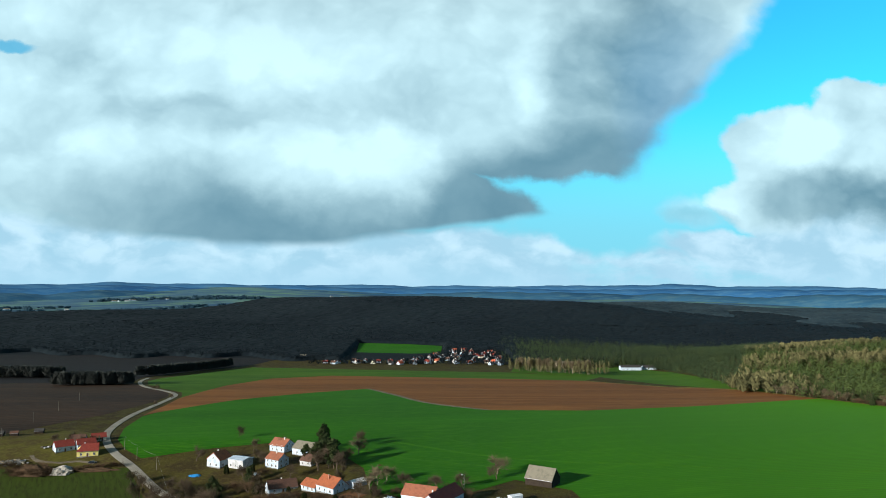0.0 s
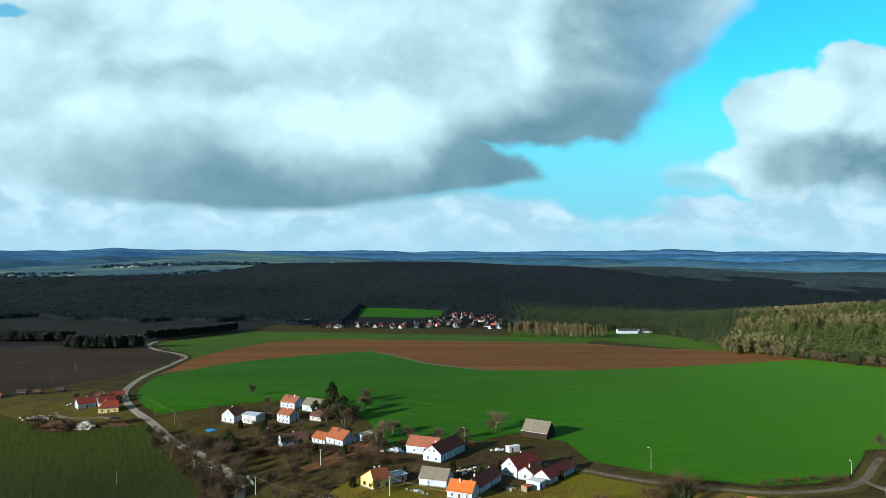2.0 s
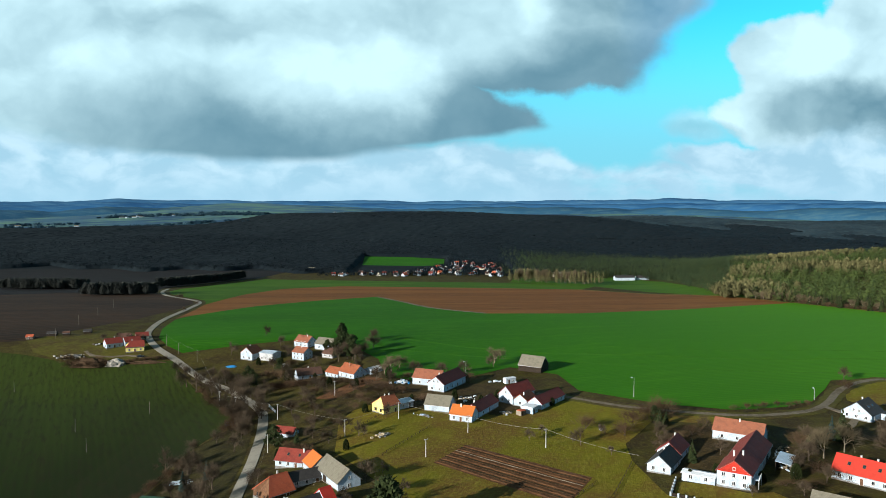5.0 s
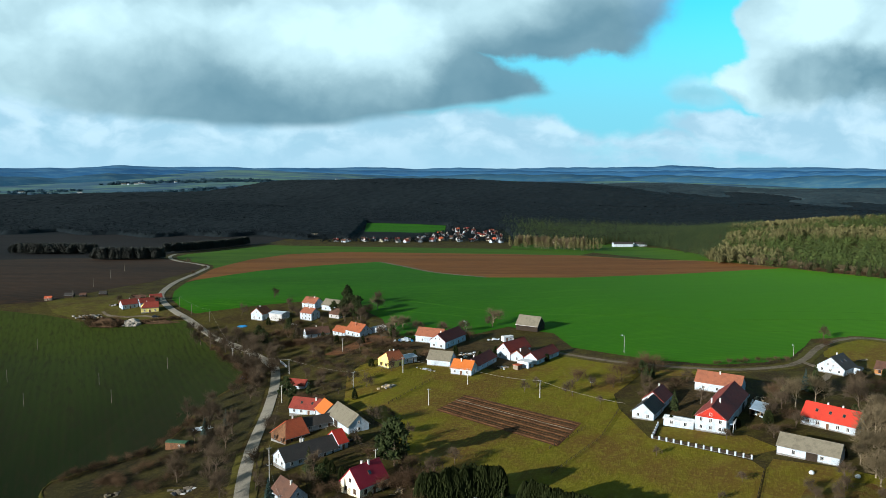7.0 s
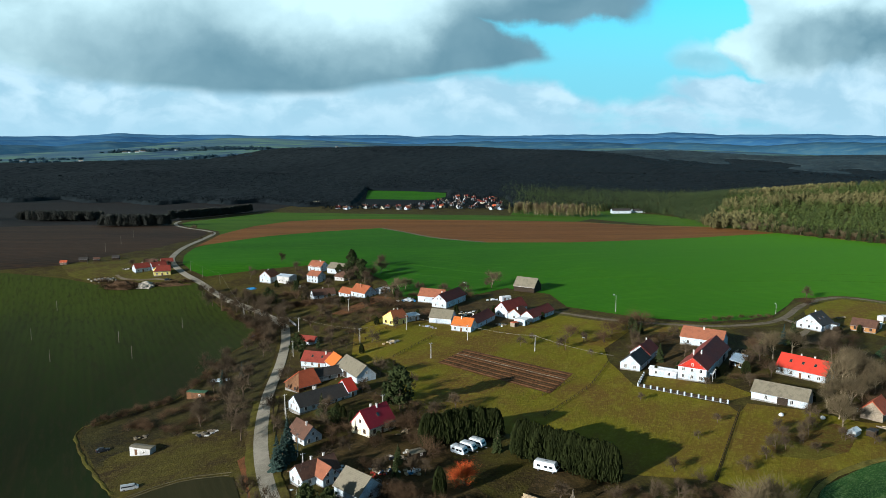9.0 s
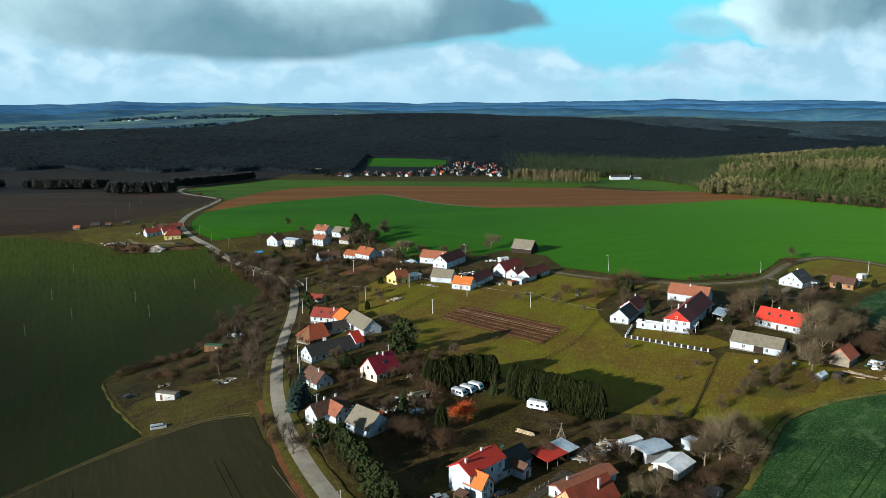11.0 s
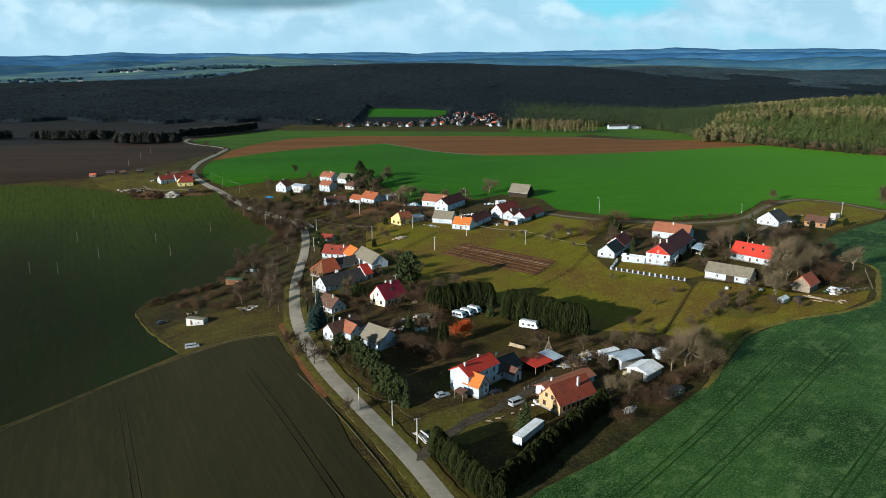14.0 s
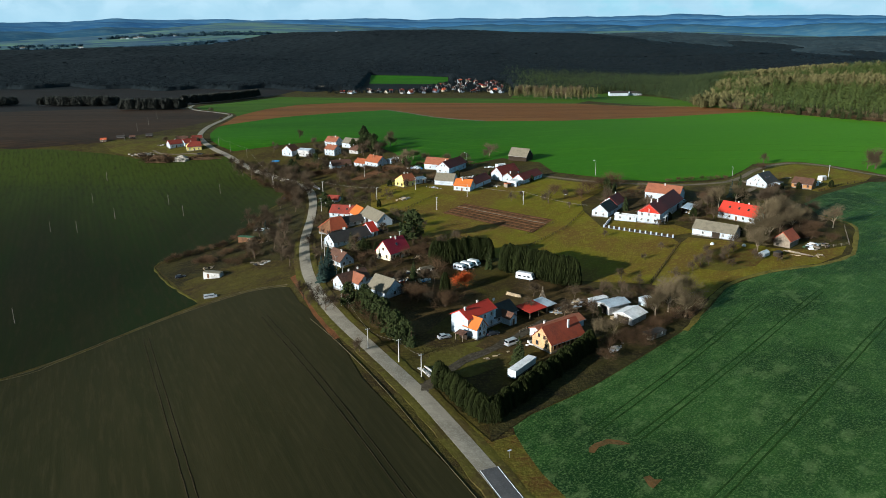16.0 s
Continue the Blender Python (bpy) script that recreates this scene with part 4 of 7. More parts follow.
def house(label, corner, turn, L, W, h, rise, wall="white", roof="r_orange", sx=1, sy=1, front=0, back=0, left=0, right=0, attic=1, storeys=1, chimneys=((0.2, 0.3),), chim="pale_chimney",
          door="f", skylights=0, brown=False, clad=None, gate=None, over=0.45, name="house", category="house", plinth=True, detail=True, z=None, hip=0.0):
    """A gabled building. Local x runs along the ridge; corner is one corner on the ground, from which the building goes sx along the ridge and sy across it."""
    c = Vector((*corner, 0)) + Euler((0, 0, radians(turn))).to_matrix() @ Vector((sx * L / 2, sy * W / 2, 0))
    base = min(ground_z(c.x + a, c.y + b) for a in (-3, 3) for b in (-3, 3)) if z is None else z
    e = thing(name, c.x, c.y, base, turn, label, category)
    bm = extrude_profile(bmesh.new(), [(-W / 2, -0.8), (W / 2, -0.8), (W / 2, h), (0, h + rise), (-W / 2, h)], -L / 2, L / 2)
    for v in bm.verts:
        if hip and v.co.x < 0 and v.co.z > h + 0.01:
            v.co.x += hip
    part("wall", bm, M[wall], e)
    k = rise / (W / 2)
    t = 0.24
    prof = [(-W / 2 - over, h - over * k), (0, h + rise), (W / 2 + over, h - over * k), (W / 2 + over, h - over * k + t), (0, h + rise + t * 1.15), (-W / 2 - over, h - over * k + t)]
    bm = bmesh.new()
    n = max(2, int(L / 2.5))
    rnd = random.Random(int(corner[0] * 7 + corner[1] * 13))
    rows = []
    for i in range(n + 1):
        x = -L / 2 - 0.3 + (L + 0.6) * i / n
        sag = rnd.uniform(-0.05, 0.03)
        rows.append([bm.verts.new((x if q not in (1, 4) or x > -L / 2 + hip else -L / 2 + hip - 0.25 + 0.02 * i, y, zz + 0.02 + (sag if q in (1, 4) else sag * 0.4))) for q, (y, zz) in enumerate(prof)])
    for a, b in zip(rows, rows[1:]):
        for q in range(6):
            bm.faces.new((a[q], a[(q + 1) % 6], b[(q + 1) % 6], b[q]))
    bm.faces.new(rows[0][::-1])
    bm.faces.new(rows[-1])
    bmesh.ops.recalc_face_normals(bm, faces=bm.faces)
    rf = part("roof", bm, M[roof], e)
    if not detail:
        for u, v in chimneys:
            cz = h + rise * (1 - abs(v))
            part("chimney", boxed(u * L / 2 - 0.35, u * L / 2 + 0.35, v * W / 2 - 0.35, v * W / 2 + 0.35, cz - 0.3, h + rise + 1.0), M[chim], e)
    else:
        cap = bmesh.new()
        extrude_profile(cap, [(-0.16, h + rise + t + 0.0), (0, h + rise + t + 0.16), (0.16, h + rise + t + 0.0)], -L / 2 - 0.32 + hip, L / 2 + 0.32)
        part("ridge_cap", cap, M[roof], rf)
        for s in (-1, 1):
            g = tube(bmesh.new(), (-L / 2 - 0.3, s * (W / 2 + over + 0.06), h - over * k + 0.1), (L / 2 + 0.3, s * (W / 2 + over + 0.06), h - over * k + 0.1), 0.08, 0.08, 6)
            part("gutter", g, M["gutter"], e)
        for u, v in chimneys:
            cz = h + rise * (1 - abs(v))
            x, y = u * L / 2, v * W / 2
            ch = part("chimney", boxed(x - 0.24, x + 0.24, y - 0.24, y + 0.24, cz - 0.4, h + rise + 0.9), M[chim], e)
            part("chimney_cap", boxed(x - 0.31, x + 0.31, y - 0.31, y + 0.31, h + rise + 0.9, h + rise + 1.0), M["concrete"], ch)
        if plinth:
            p = bmesh.new()
            for a in ((-L / 2 - 0.04, L / 2 + 0.04, -W / 2 - 0.04, -W / 2 + 0.1, -0.7, 0.45), (-L / 2 - 0.04, L / 2 + 0.04, W / 2 - 0.1, W / 2 + 0.04, -0.7, 0.45),
                      (-L / 2 - 0.04, -L / 2 + 0.1, -W / 2 + 0.1, W / 2 - 0.1, -0.7, 0.45), (L / 2 - 0.1, L / 2 + 0.04, -W / 2 + 0.1, W / 2 - 0.1, -0.7, 0.45)):
                box(p, *a)
            part("plinth", p, M["plinth"], e)
    on = sides(L, W)
    lift = min(h / storeys, 2.9)
    for side, n, span in (("f", front, L), ("b", back, L), ("l", left, W), ("r", right, W)):
        for st in range(storeys):
            for i, u in enumerate(row(n, span * 0.92) if n else ()):
                if side == door and st == 0 and i == n // 2:
                    d = part("door", boxed(-0.5, 0.5, -0.06, 0.04, -1.05, 1.05), M["door"], e)
                    d.matrix_basis = on[side](u, 1.1)
                    part("door_frame", box(box(boxed(-0.6, -0.5, -0.09, 0.04, -1.05, 1.15), 0.5, 0.6, -0.09, 0.04, -1.05, 1.15), -0.5, 0.5, -0.09, 0.04, 1.05, 1.15), M["frame"], d)
                else:
                    add_window(e, on[side](u, 1.65 + st * lift), brown=brown)
        if side in "lr" and n and attic and not (hip and side == "l"):
            for u in ((0,) if attic == 1 else (-1.1, 1.1)):
                add_window(e, on[side](u, h + min(rise * 0.32, 1.2)), 0.9, 1.1, brown)
    for i in range(skylights):
        u = -L / 2 + (i + 1) * L / (skylights + 1)
        y = -W / 4
        a = math.degrees(math.atan(k))
        sk = part("skylight", boxed(-0.5, 0.5, -0.65, 0.65, -0.05, 0.09), M["frame_brown"], rf)
        sk.matrix_basis = pose(u, y, h + rise * 0.5 + t + 0.03, a)
        part("pane", boxed(-0.4, 0.4, -0.55, 0.55, 0.085, 0.105), M["glass"], sk)
    if clad:
        for s in (-1,):
            bm = bmesh.new()
            v = [bm.verts.new((s * (L / 2 + q), y, zz)) for q in (0.0, 0.06) for y, zz in ((-W / 2 + 0.1, h - 0.1), (W / 2 - 0.1, h - 0.1), (0, h + rise - 0.15))]
            for f in ((0, 1, 2), (3, 5, 4), (0, 3, 4, 1), (1, 4, 5, 2), (2, 5, 3, 0)):
                bm.faces.new([v[i] for i in f])
            bmesh.ops.recalc_face_normals(bm, faces=bm.faces)
            part("gable_panel", bm, M[clad], e, "red boarded gable")
    if gate:
        side, u, wd, ht = gate
        g = part("gate", boxed(-wd / 2, wd / 2, -0.08, 0.05, 0, ht), M["boards_dark"], e, "wide dark doorway")
        g.matrix_basis = on[side](u, 0.05)
    return e


def balcony(x, y, z, turn, L, D):
    e = thing("balcony", x, y, z, turn, "white balcony with railing on the house side", "balcony")
    part("slab", boxed(-L / 2, L / 2, -D, 0, -0.15, 0), M["white"], e)
    for i in range(7):
        u = -L / 2 + 0.05 + i * (L - 0.1) / 6
        part("baluster", boxed(u - 0.03, u + 0.03, -D + 0.02, -D + 0.08, 0, 0.95), M["frame"], e)
    part("handrail", boxed(-L / 2, L / 2, -D, -D + 0.1, 0.95, 1.03), M["frame"], e)
    for u in (-L / 2 + 0.15, L / 2 - 0.15):
        part("post", boxed(u - 0.08, u + 0.08, -D + 0.05, -D + 0.2, -3.6, -0.15), M["frame"], e)
    return e


def satellite_dish(x, y, z, turn):
    e = thing("satellite_dish", x, y, z, turn, "white satellite dish on a roof", "dish")
    bm = bmesh.new()
    rings = []
    for j in range(4):
        r = 0.14 + 0.13 * j
        rings.append([bm.verts.new((r * math.cos(a), -0.05 * j * j * 0.5, r * math.sin(a))) for a in [k * math.pi / 6 for k in range(12)]])
    for a, b in zip(rings, rings[1:]):
        for i in range(12):
            bm.faces.new((a[i], a[(i + 1) % 12], b[(i + 1) % 12], b[i]))
    bm.faces.new(rings[0])
    bmesh.ops.solidify(bm, geom=bm.faces[:], thickness=0.03)
    part("bowl", bm, M["paint_white"], e)
    part("mast", tube(bmesh.new(), (0, 0.05, -1.0), (0, 0.05, 0), 0.04, 0.04, 6), M["gutter"], e)


def open_shed(label, corner, turn, L, W, h, drop, roof, sx=1, sy=1):
    """A roof on posts."""
    c = Vector((*corner, 0)) + Euler((0, 0, radians(turn))).to_matrix() @ Vector((sx * L / 2, sy * W / 2, 0))
    e = on_land("open_shed", c.x, c.y, turn, label, "shed")
    bm = bmesh.new()
    v = [bm.verts.new((x, y, z)) for x in (-L / 2, L / 2) for y, z in ((-W / 2, h), (W / 2, h + drop), (W / 2, h + drop + 0.14), (-W / 2, h + 0.14))]
    for f in ((0, 1, 2, 3), (7, 6, 5, 4), (0, 4, 5, 1), (1, 5, 6, 2), (2, 6, 7, 3), (3, 7, 4, 0)):
        bm.faces.new([v[i] for i in f])
    bmesh.ops.recalc_face_normals(bm, faces=bm.faces)
    part("roof", bm, M[roof], e)
    n = max(2, int(L / 4) + 1)
    for i in range(n):
        u = -L / 2 + 0.2 + i * (L - 0.4) / (n - 1)
        part("post", boxed(u - 0.09, u + 0.09, -W / 2 + 0.15, -W / 2 + 0.33, -0.5, h + 0.03), M["boards_grey"], e)
    part("back_wall", boxed(-L / 2 + 0.1, L / 2 - 0.1, W / 2 - 0.3, W / 2 - 0.15, -0.5, h + drop - 0.03), M["boards_dark"], e)
    return e


def cabin(label, x, y, turn, L, W, h, wall, roof, name="shed", gate=True, rise=0.25):
    """A small hut or container with a nearly flat roof."""
    e = on_land(name, x, y, turn, label, "shed")
    part("wall", boxed(-L / 2, L / 2, -W / 2, W / 2, -0.6, h), M[wall], e)
    bm = extrude_profile(bmesh.new(), [(-W / 2 - 0.15, h), (W / 2 + 0.15, h), (W / 2 + 0.15, h + 0.08), (0, h + 0.08 + rise), (-W / 2 - 0.15, h + 0.08)], -L / 2 - 0.15, L / 2 + 0.15)
    part("roof", bm, M[roof], e)
    if gate:
        d = part("door", boxed(-0.45, 0.45, -0.05, 0.03, 0, 1.95), M["door"], e)
        d.matrix_basis = pose(-L * 0.2, -W / 2, 0.05)
        if L > 4:
            add_window(e, pose(L * 0.2, -W / 2, 1.4), 0.8, 0.8)
    return e


# farm by the road, nearest of all
house("large white two-storey house with a bright red tiled roof", (6.0, 210.9), 47, 13.2, 6.8, 5.9, 1.9, "white", "r_red", front=4, left=0, right=1, storeys=2, chimneys=((-0.75, -0.2), (0.3, 0.1)), attic=0)
house("white gabled wing with a new orange tiled roof", (8.8, 208.7), 137, 5.4, 4.4, 3.6, 2.5, "white", "r_bright", sy=-1, front=2, left=2, storeys=2, chimneys=(), door="x", name="house_wing")
house("low white annex with a dark slate roof", (14.6, 220.2), 42, 10.5, 7.0, 2.6, 2.4, "white", "r_slate", front=3, right=1, chimneys=(), name="annex")
house("small white porch with a red-brown gabled roof", (19.6, 219.6), 132, 4.6, 3.0, 2.5, 1.2, "white", "r_brown", sy=-1, left=1, attic=0, chimneys=(), door="l", name="porch", plinth=False)
open_shed("open timber shed with a red sheet roof", (26.4, 224.4), 42, 8.4, 6.5, 2.3, 0.6, "r_red")
open_shed("open shed bay under a pale metal roof", (32.7, 230.1), 42, 4.6, 6.5, 2.3, 0.6, "r_metal")
open_shed("small lean-to porch with dark brown tiles at the house corner", (3.6, 211.2), -43, 3.2, 2.4, 2.1, 0.5, "r_brown", sy=-1)
satellite_dish(14.2, 221.0, 8.6, 40)
house("peach brick farmhouse with a steep brick-red tiled roof", (29.8, 198.8), 37, 13.6, 8.0, 3.0, 3.9, "peach", "r_rust", front=7, left=2, right=1, attic=2, chimneys=((0.30, -0.45),), brown=True)
house("long low outbuilding with faded orange roof behind the farmhouse", (28.0, 208.2), 37, 18.5, 5.0, 2.5, 1.0, "white", "r_pink", left=1, attic=0, front=0, chimneys=((-0.55, 0.2),), name="outbuilding", category="outbuilding")
house("pale metal-roofed storage shed with grey sheet walls", (52.5, 227.8), 31, 8.8, 5.6, 2.8, 0.7, "grey_wall", "r_metal", chimneys=(), name="storage_shed", category="shed", gate=("l", 0, 3.0, 2.6), plinth=False)
house("grey shed with an arched white sheet roof", (57.9, 218.6), 45, 8.2, 6.8, 2.4, 1.1, "grey_wall", "r_white", chimneys=(), name="storage_shed", category="shed", gate=("l", 0, 4.2, 2.4), plinth=False)
cabin("small pale metal hut by the sheds", 66.5, 236.5, 35, 3.6, 3.0, 2.4, "r_metal", "r_metal")
cabin("white metal storage container", 50.6, 237.2, 30, 6.5, 2.6, 2.6, "paint_white", "r_white", "container")
cabin("low dark-roofed board shelter grown over by bushes", 62.5, 210.0, 35, 7.0, 3.2, 1.7, "boards_grey", "r_slate")

# along the road
house("white cottage with a worn brown tiled roof", (-37.8, 254.4), 42, 12.0, 6.6, 3.0, 2.6, "white", "r_brown", left=2, front=3, chimneys=((-0.1, 0.25), (0.55, 0.2)), attic=0)
house("white cottage wing with a faded pink tiled roof", (-32.2, 254.4), 132, 6.6, 5.2, 2.9, 2.3, "white", "r_pink", sy=-1, left=2, attic=2, chimneys=(), door="x", name="house_wing")
house("white barn with a grey fibre-cement roof", (-21.4, 243.4), 138, 9.6, 8.4, 2.8, 3.5, "white", "r_grey", sy=-1, front=2, left=1, attic=0, chimneys=(), name="barn", category="barn")
house("cream gabled house with a dark red tiled roof", (-23.1, 286.9), 48, 11.0, 8.3, 3.3, 4.4, "cream", "r_crimson", front=3, left=2, skylights=1, chimneys=((-0.1, 0.15), (0.2, -0.1)), brown=True, plinth=False)
house("small white cottage with a patched brown roof", (-43.0, 284.6), 130, 9.8, 6.3, 2.7, 3.0, "white", "r_brown", sy=-1, left=2, front=2, back=3, chimneys=((-0.35, 0.1),), door="b")
house("long low farm building with a dark slate roof", (-49.6, 312.4), 41, 20.0, 7.8, 2.7, 3.1, "white", "r_slate", front=6, left=2, chimneys=((-0.05, 0.35), (-0.1, 0.5)), name="farm_building")
house("short white farm building end with a red roof", (-34.5, 325.5), 41, 3.6, 7.8, 2.8, 3.2, "white", "r_red", front=1, right=1, chimneys=(), name="farm_building", plinth=False)
house("farmhouse with an orange-red roof facing the road", (-54.8, 337.3), 44, 9.6, 9.6, 2.6, 4.3, "frame_brown", "r_brick", hip=3.4, left=2, front=2, chimneys=((0.4, 0.2),), brown=True)
house("low courtyard building with a dark roof", (-50.0, 346.0), 32, 16.0, 6.0, 2.5, 2.0, "grey_wall", "r_slate", front=4, chimneys=(), name="outbuilding", category="outbuilding")
house("white-gabled courtyard wing with a dark red roof", (-60.4, 371.0), -16, 13.5, 7.8, 2.7, 3.0, "white", "r_dark_red", front=4, left=1, chimneys=((0.5, -0.2),), skylights=2)
house("courtyard wing with a bright orange tiled roof", (-38.5, 362.2), 120, 8.6, 7.4, 2.8, 3.1, "white", "r_bright", sy=1, front=2, left=1, chimneys=(), name="farm_building")
house("long barn with a grey-beige roof and white gable", (-33.2, 340.6), 122, 18.0, 8.0, 3.1, 3.5, "white", "r_grey", sy=-1, left=1, front=0, attic=1, chimneys=(), name="barn", category="barn", gate=("b", -2.0, 3.0, 2.8))
house("small garage with a red tiled roof", (-70.5, 411.4), -17, 9.5, 5.0, 2.4, 1.8, "white", "r_dark_red", front=2, chimneys=(), name="garage", category="garage", door="x")

# middle of the village
house("yellow house with an orange tiled roof", (-25.3, 426.1), 42, 9.0, 8.4, 3.6, 3.2, "yellow", "r_orange", hip=1.8, left=2, attic=1, front=2, chimneys=((-0.1, 0.1), (0.35, 0.0)), brown=True)
house("grey flat-roofed annex with sheet metal roof", (-18.8, 433.4), 42, 8.0, 6.0, 2.7, 0.6, "grey_wall", "r_metal", front=2, chimneys=(), name="annex", plinth=False)
house("white barn with a mossy grey-beige roof", (3.2, 428.4), 160, 11.6, 8.4, 3.0, 3.3, "white", "r_grey", sy=-1, back=0, left=1, attic=0, chimneys=(), name="barn", category="barn")
house("white house with a bright new orange roof", (12.6, 413.2), 157, 10.0, 7.8, 3.0, 3.0, "white", "r_bright", sy=-1, back=3, left=1, attic=0, chimneys=((0.2, 0.2),), door="b")
house("long white outbuilding with a dark red roof", (16.2, 421.0), 62, 20.0, 7.4, 2.9, 2.5, "white", "r_dark_red", front=3, chimneys=((-0.6, 0.2),), name="outbuilding", category="outbuilding")
house("white gabled house with a dark red roof", (0.9, 463.4), 61, 23.0, 9.0, 4.0, 3.4, "white", "r_dark_red", left=2, front=4, storeys=1, chimneys=((-0.6, 0.15),), attic=2)
house("barn-like house with a faded pinkish tiled roof", (-1.3, 474.3), 156, 15.0, 8.6, 3.8, 3.4, "white", "r_pink", sy=-1, back=2, chimneys=(), name="barn", category="barn", gate=("b", 3.0, 3.2, 3.0))
house("white gabled house with a dark red roof and attic window", (32.3, 441.5), 48, 17.0, 8.0, 4.2, 3.8, "white", "r_dark_red", left=2, front=3, chimneys=((0.0, 0.1),))
house("low white wing with an orange tiled roof and tall chimney", (38.2, 437.4), 60, 10.0, 6.4, 3.2, 2.3, "white", "r_orange", left=1, attic=0, chimneys=((-0.6, -0.3),), name="house_wing", door="x")
house("long white outbuilding with a red tiled roof", (44.4, 432.6), 54, 22.0, 7.0, 2.8, 2.7, "white", "r_dark_red", left=1, attic=0, front=5, chimneys=(), name="outbuilding", category="outbuilding", gate=("f", -2.0, 2.6, 2.4))
cabin("white flat-roofed annex in front of the houses", 38.6, 430.0, 56, 5.0, 6.0, 2.9, "white", "r_white", "annex")
cabin("small timber hut with a reddish roof", 34.5, 425.5, 40, 3.0, 3.0, 2.2, "boards_grey", "r_brick")
cabin("white trailer hut beside the barn", 34.5, 484.0, 30, 6.0, 3.0, 2.6, "paint_white", "r_white")
house("old barn of dark boards with a grey roof", (53.4, 504.8), 148, 13.6, 9.6, 3.4, 4.5, "boards_dark", "r_grey", sy=-1, chimneys=(), name="barn", category="barn", plinth=False, gate=("b", 0, 3.6, 3.2))

# houses behind, at the edge of the wheat
house("white house with an orange tiled roof", (-117.7, 563.4), 65, 9.5, 9.0, 4.2, 3.6, "white", "r_orange", left=2, front=2, chimneys=((0.0, 0.2),))
house("grey-blue flat-roofed house with sheet metal", (-104.5, 560.5), 155, 10.0, 8.5, 4.6, 0.7, "grey_wall", "r_metal", sy=-1, back=3, chimneys=(), plinth=False)
house("tall white house with an orange tiled roof", (-87.0, 583.0), 150, 11.0, 9.0, 3.7, 3.2, "white", "r_pink", sy=-1, back=3, left=2, storeys=2, chimneys=((-0.4, 0.1),))
house("white barn with a beige roof", (-70.5, 573.5), 148, 13.5, 8.8, 3.8, 3.2, "white", "r_grey", sy=-1, left=1, back=2, chimneys=(), name="barn", category="barn")
house("white two-storey house with a pink-orange roof", (-84.6, 556.6), 148, 9.4, 8.0, 4.9, 2.6, "white", "r_pink", sy=-1, back=3, left=2, storeys=2, chimneys=((0.0, 0.1),), attic=0)
# grey wall colour stands in for the trees' shade on this house
house("house with a dark red-brown roof among trees", (-67.0, 556.0), 148, 8.0, 7.0, 2.8, 2.8, "grey_wall", "r_brown", sy=-1, back=2, left=1, chimneys=())
house("white gabled cottage with a dark brown roof", (-80.2, 516.0), 26, 14.0, 7.6, 2.8, 2.8, "white", "r_brown", left=1, front=3, chimneys=((0.0, 0.1),))
house("white house with a long orange tiled roof", (-47.2, 500.7), 138, 12.5, 9.0, 3.4, 3.6, "white", "r_orange", sy=-1, left=2, back=3, attic=2, chimneys=((0.1, 0.35),), chim="brick")
house("low white wing with an orange roof", (-57.2, 509.6), 140, 10.0, 6.8, 2.7, 2.4, "white", "r_orange", sy=-1, back=3, chimneys=(), name="house_wing")
house("low white garage beside the house", (-38.6, 506.8), 50, 8.5, 5.0, 2.6, 0.8, "white", "r_white", front=1, chimneys=(), name="garage", category="garage", plinth=False)

# right side of the village
house("white gabled cottage with a dark slate roof", (77.0, 350.6), 58, 13.0, 8.0, 2.9, 3.2, "white", "r_slate", left=2, front=2, attic=0, chimneys=((0.2, 0.1),))
house("taller cottage end with a dark red-brown roof", (83.8, 362.4), 58, 12.0, 8.0, 3.3, 3.3, "white", "r_dark_red", front=2, right=1, chimneys=((0.6, 0.1),))
house("white two-storey house with a red gable and dark red roof", (97.4, 334.4), 58, 14.0, 10.4, 5.2, 3.8, "white", "r_dark_red", left=3, front=3, storeys=2, attic=1, clad="red_clad", chimneys=((0.1, 0.3), (0.3, -0.2)))
balcony(100.2, 338.2, 5.1, 58, 4.5, 1.6)
house("long barn with a dark brown roof", (104.9, 346.4), 58, 24.0, 10.2, 4.4, 4.0, "grey_wall", "r_dark_red", front=2, chimneys=(), name="barn", category="barn", gate=("f", 4.0, 4.0, 3.4))
house("barn with an orange-brown tiled roof", (118.8, 376.4), 147, 18.0, 9.0, 3.6, 3.5, "white", "r_pink", sy=-1, back=3, chimneys=((0.0, 0.1),), name="barn", category="barn")
house("low white garden building with wide windows", (88.2, 340.4), 148, 10.5, 4.0, 2.6, 0.3, "white", "r_white", sy=-1, back=2, chimneys=(), name="garden_building", category="outbuilding", door="x", plinth=False)
open_shed("open lean-to shed full of pale boards", (112.0, 351.0), 58, 12.0, 5.0, 2.6, 0.6, "r_metal", sy=-1)
house("white house with a bright red roof and skylights", (139.6, 330.4), -47, 18.0, 8.8, 3.2, 4.0, "white", "r_red", sx=-1, front=5, right=2, skylights=3, chimneys=((-0.2, 0.1), (0.35, 0.1)))
house("white barn with a grey-brown roof and dark doorway", (120.9, 304.8), -38, 18.0, 7.8, 3.0, 2.8, "white", "r_grey", sx=-1, front=2, chimneys=(), name="barn", category="barn", door="x", gate=("f", 1.2, 3.4, 2.8))
house("white gabled house with a dark slate roof", (175.0, 404.6), 40, 12.0, 11.8, 3.0, 4.4, "white", "r_slate", left=3, attic=2, front=2, skylights=2, chimneys=((0.2, 0.1),))
cabin("white extension of the house", 183.6, 410.0, 40, 4.0, 3.5, 2.7, "white", "r_slate", "annex")
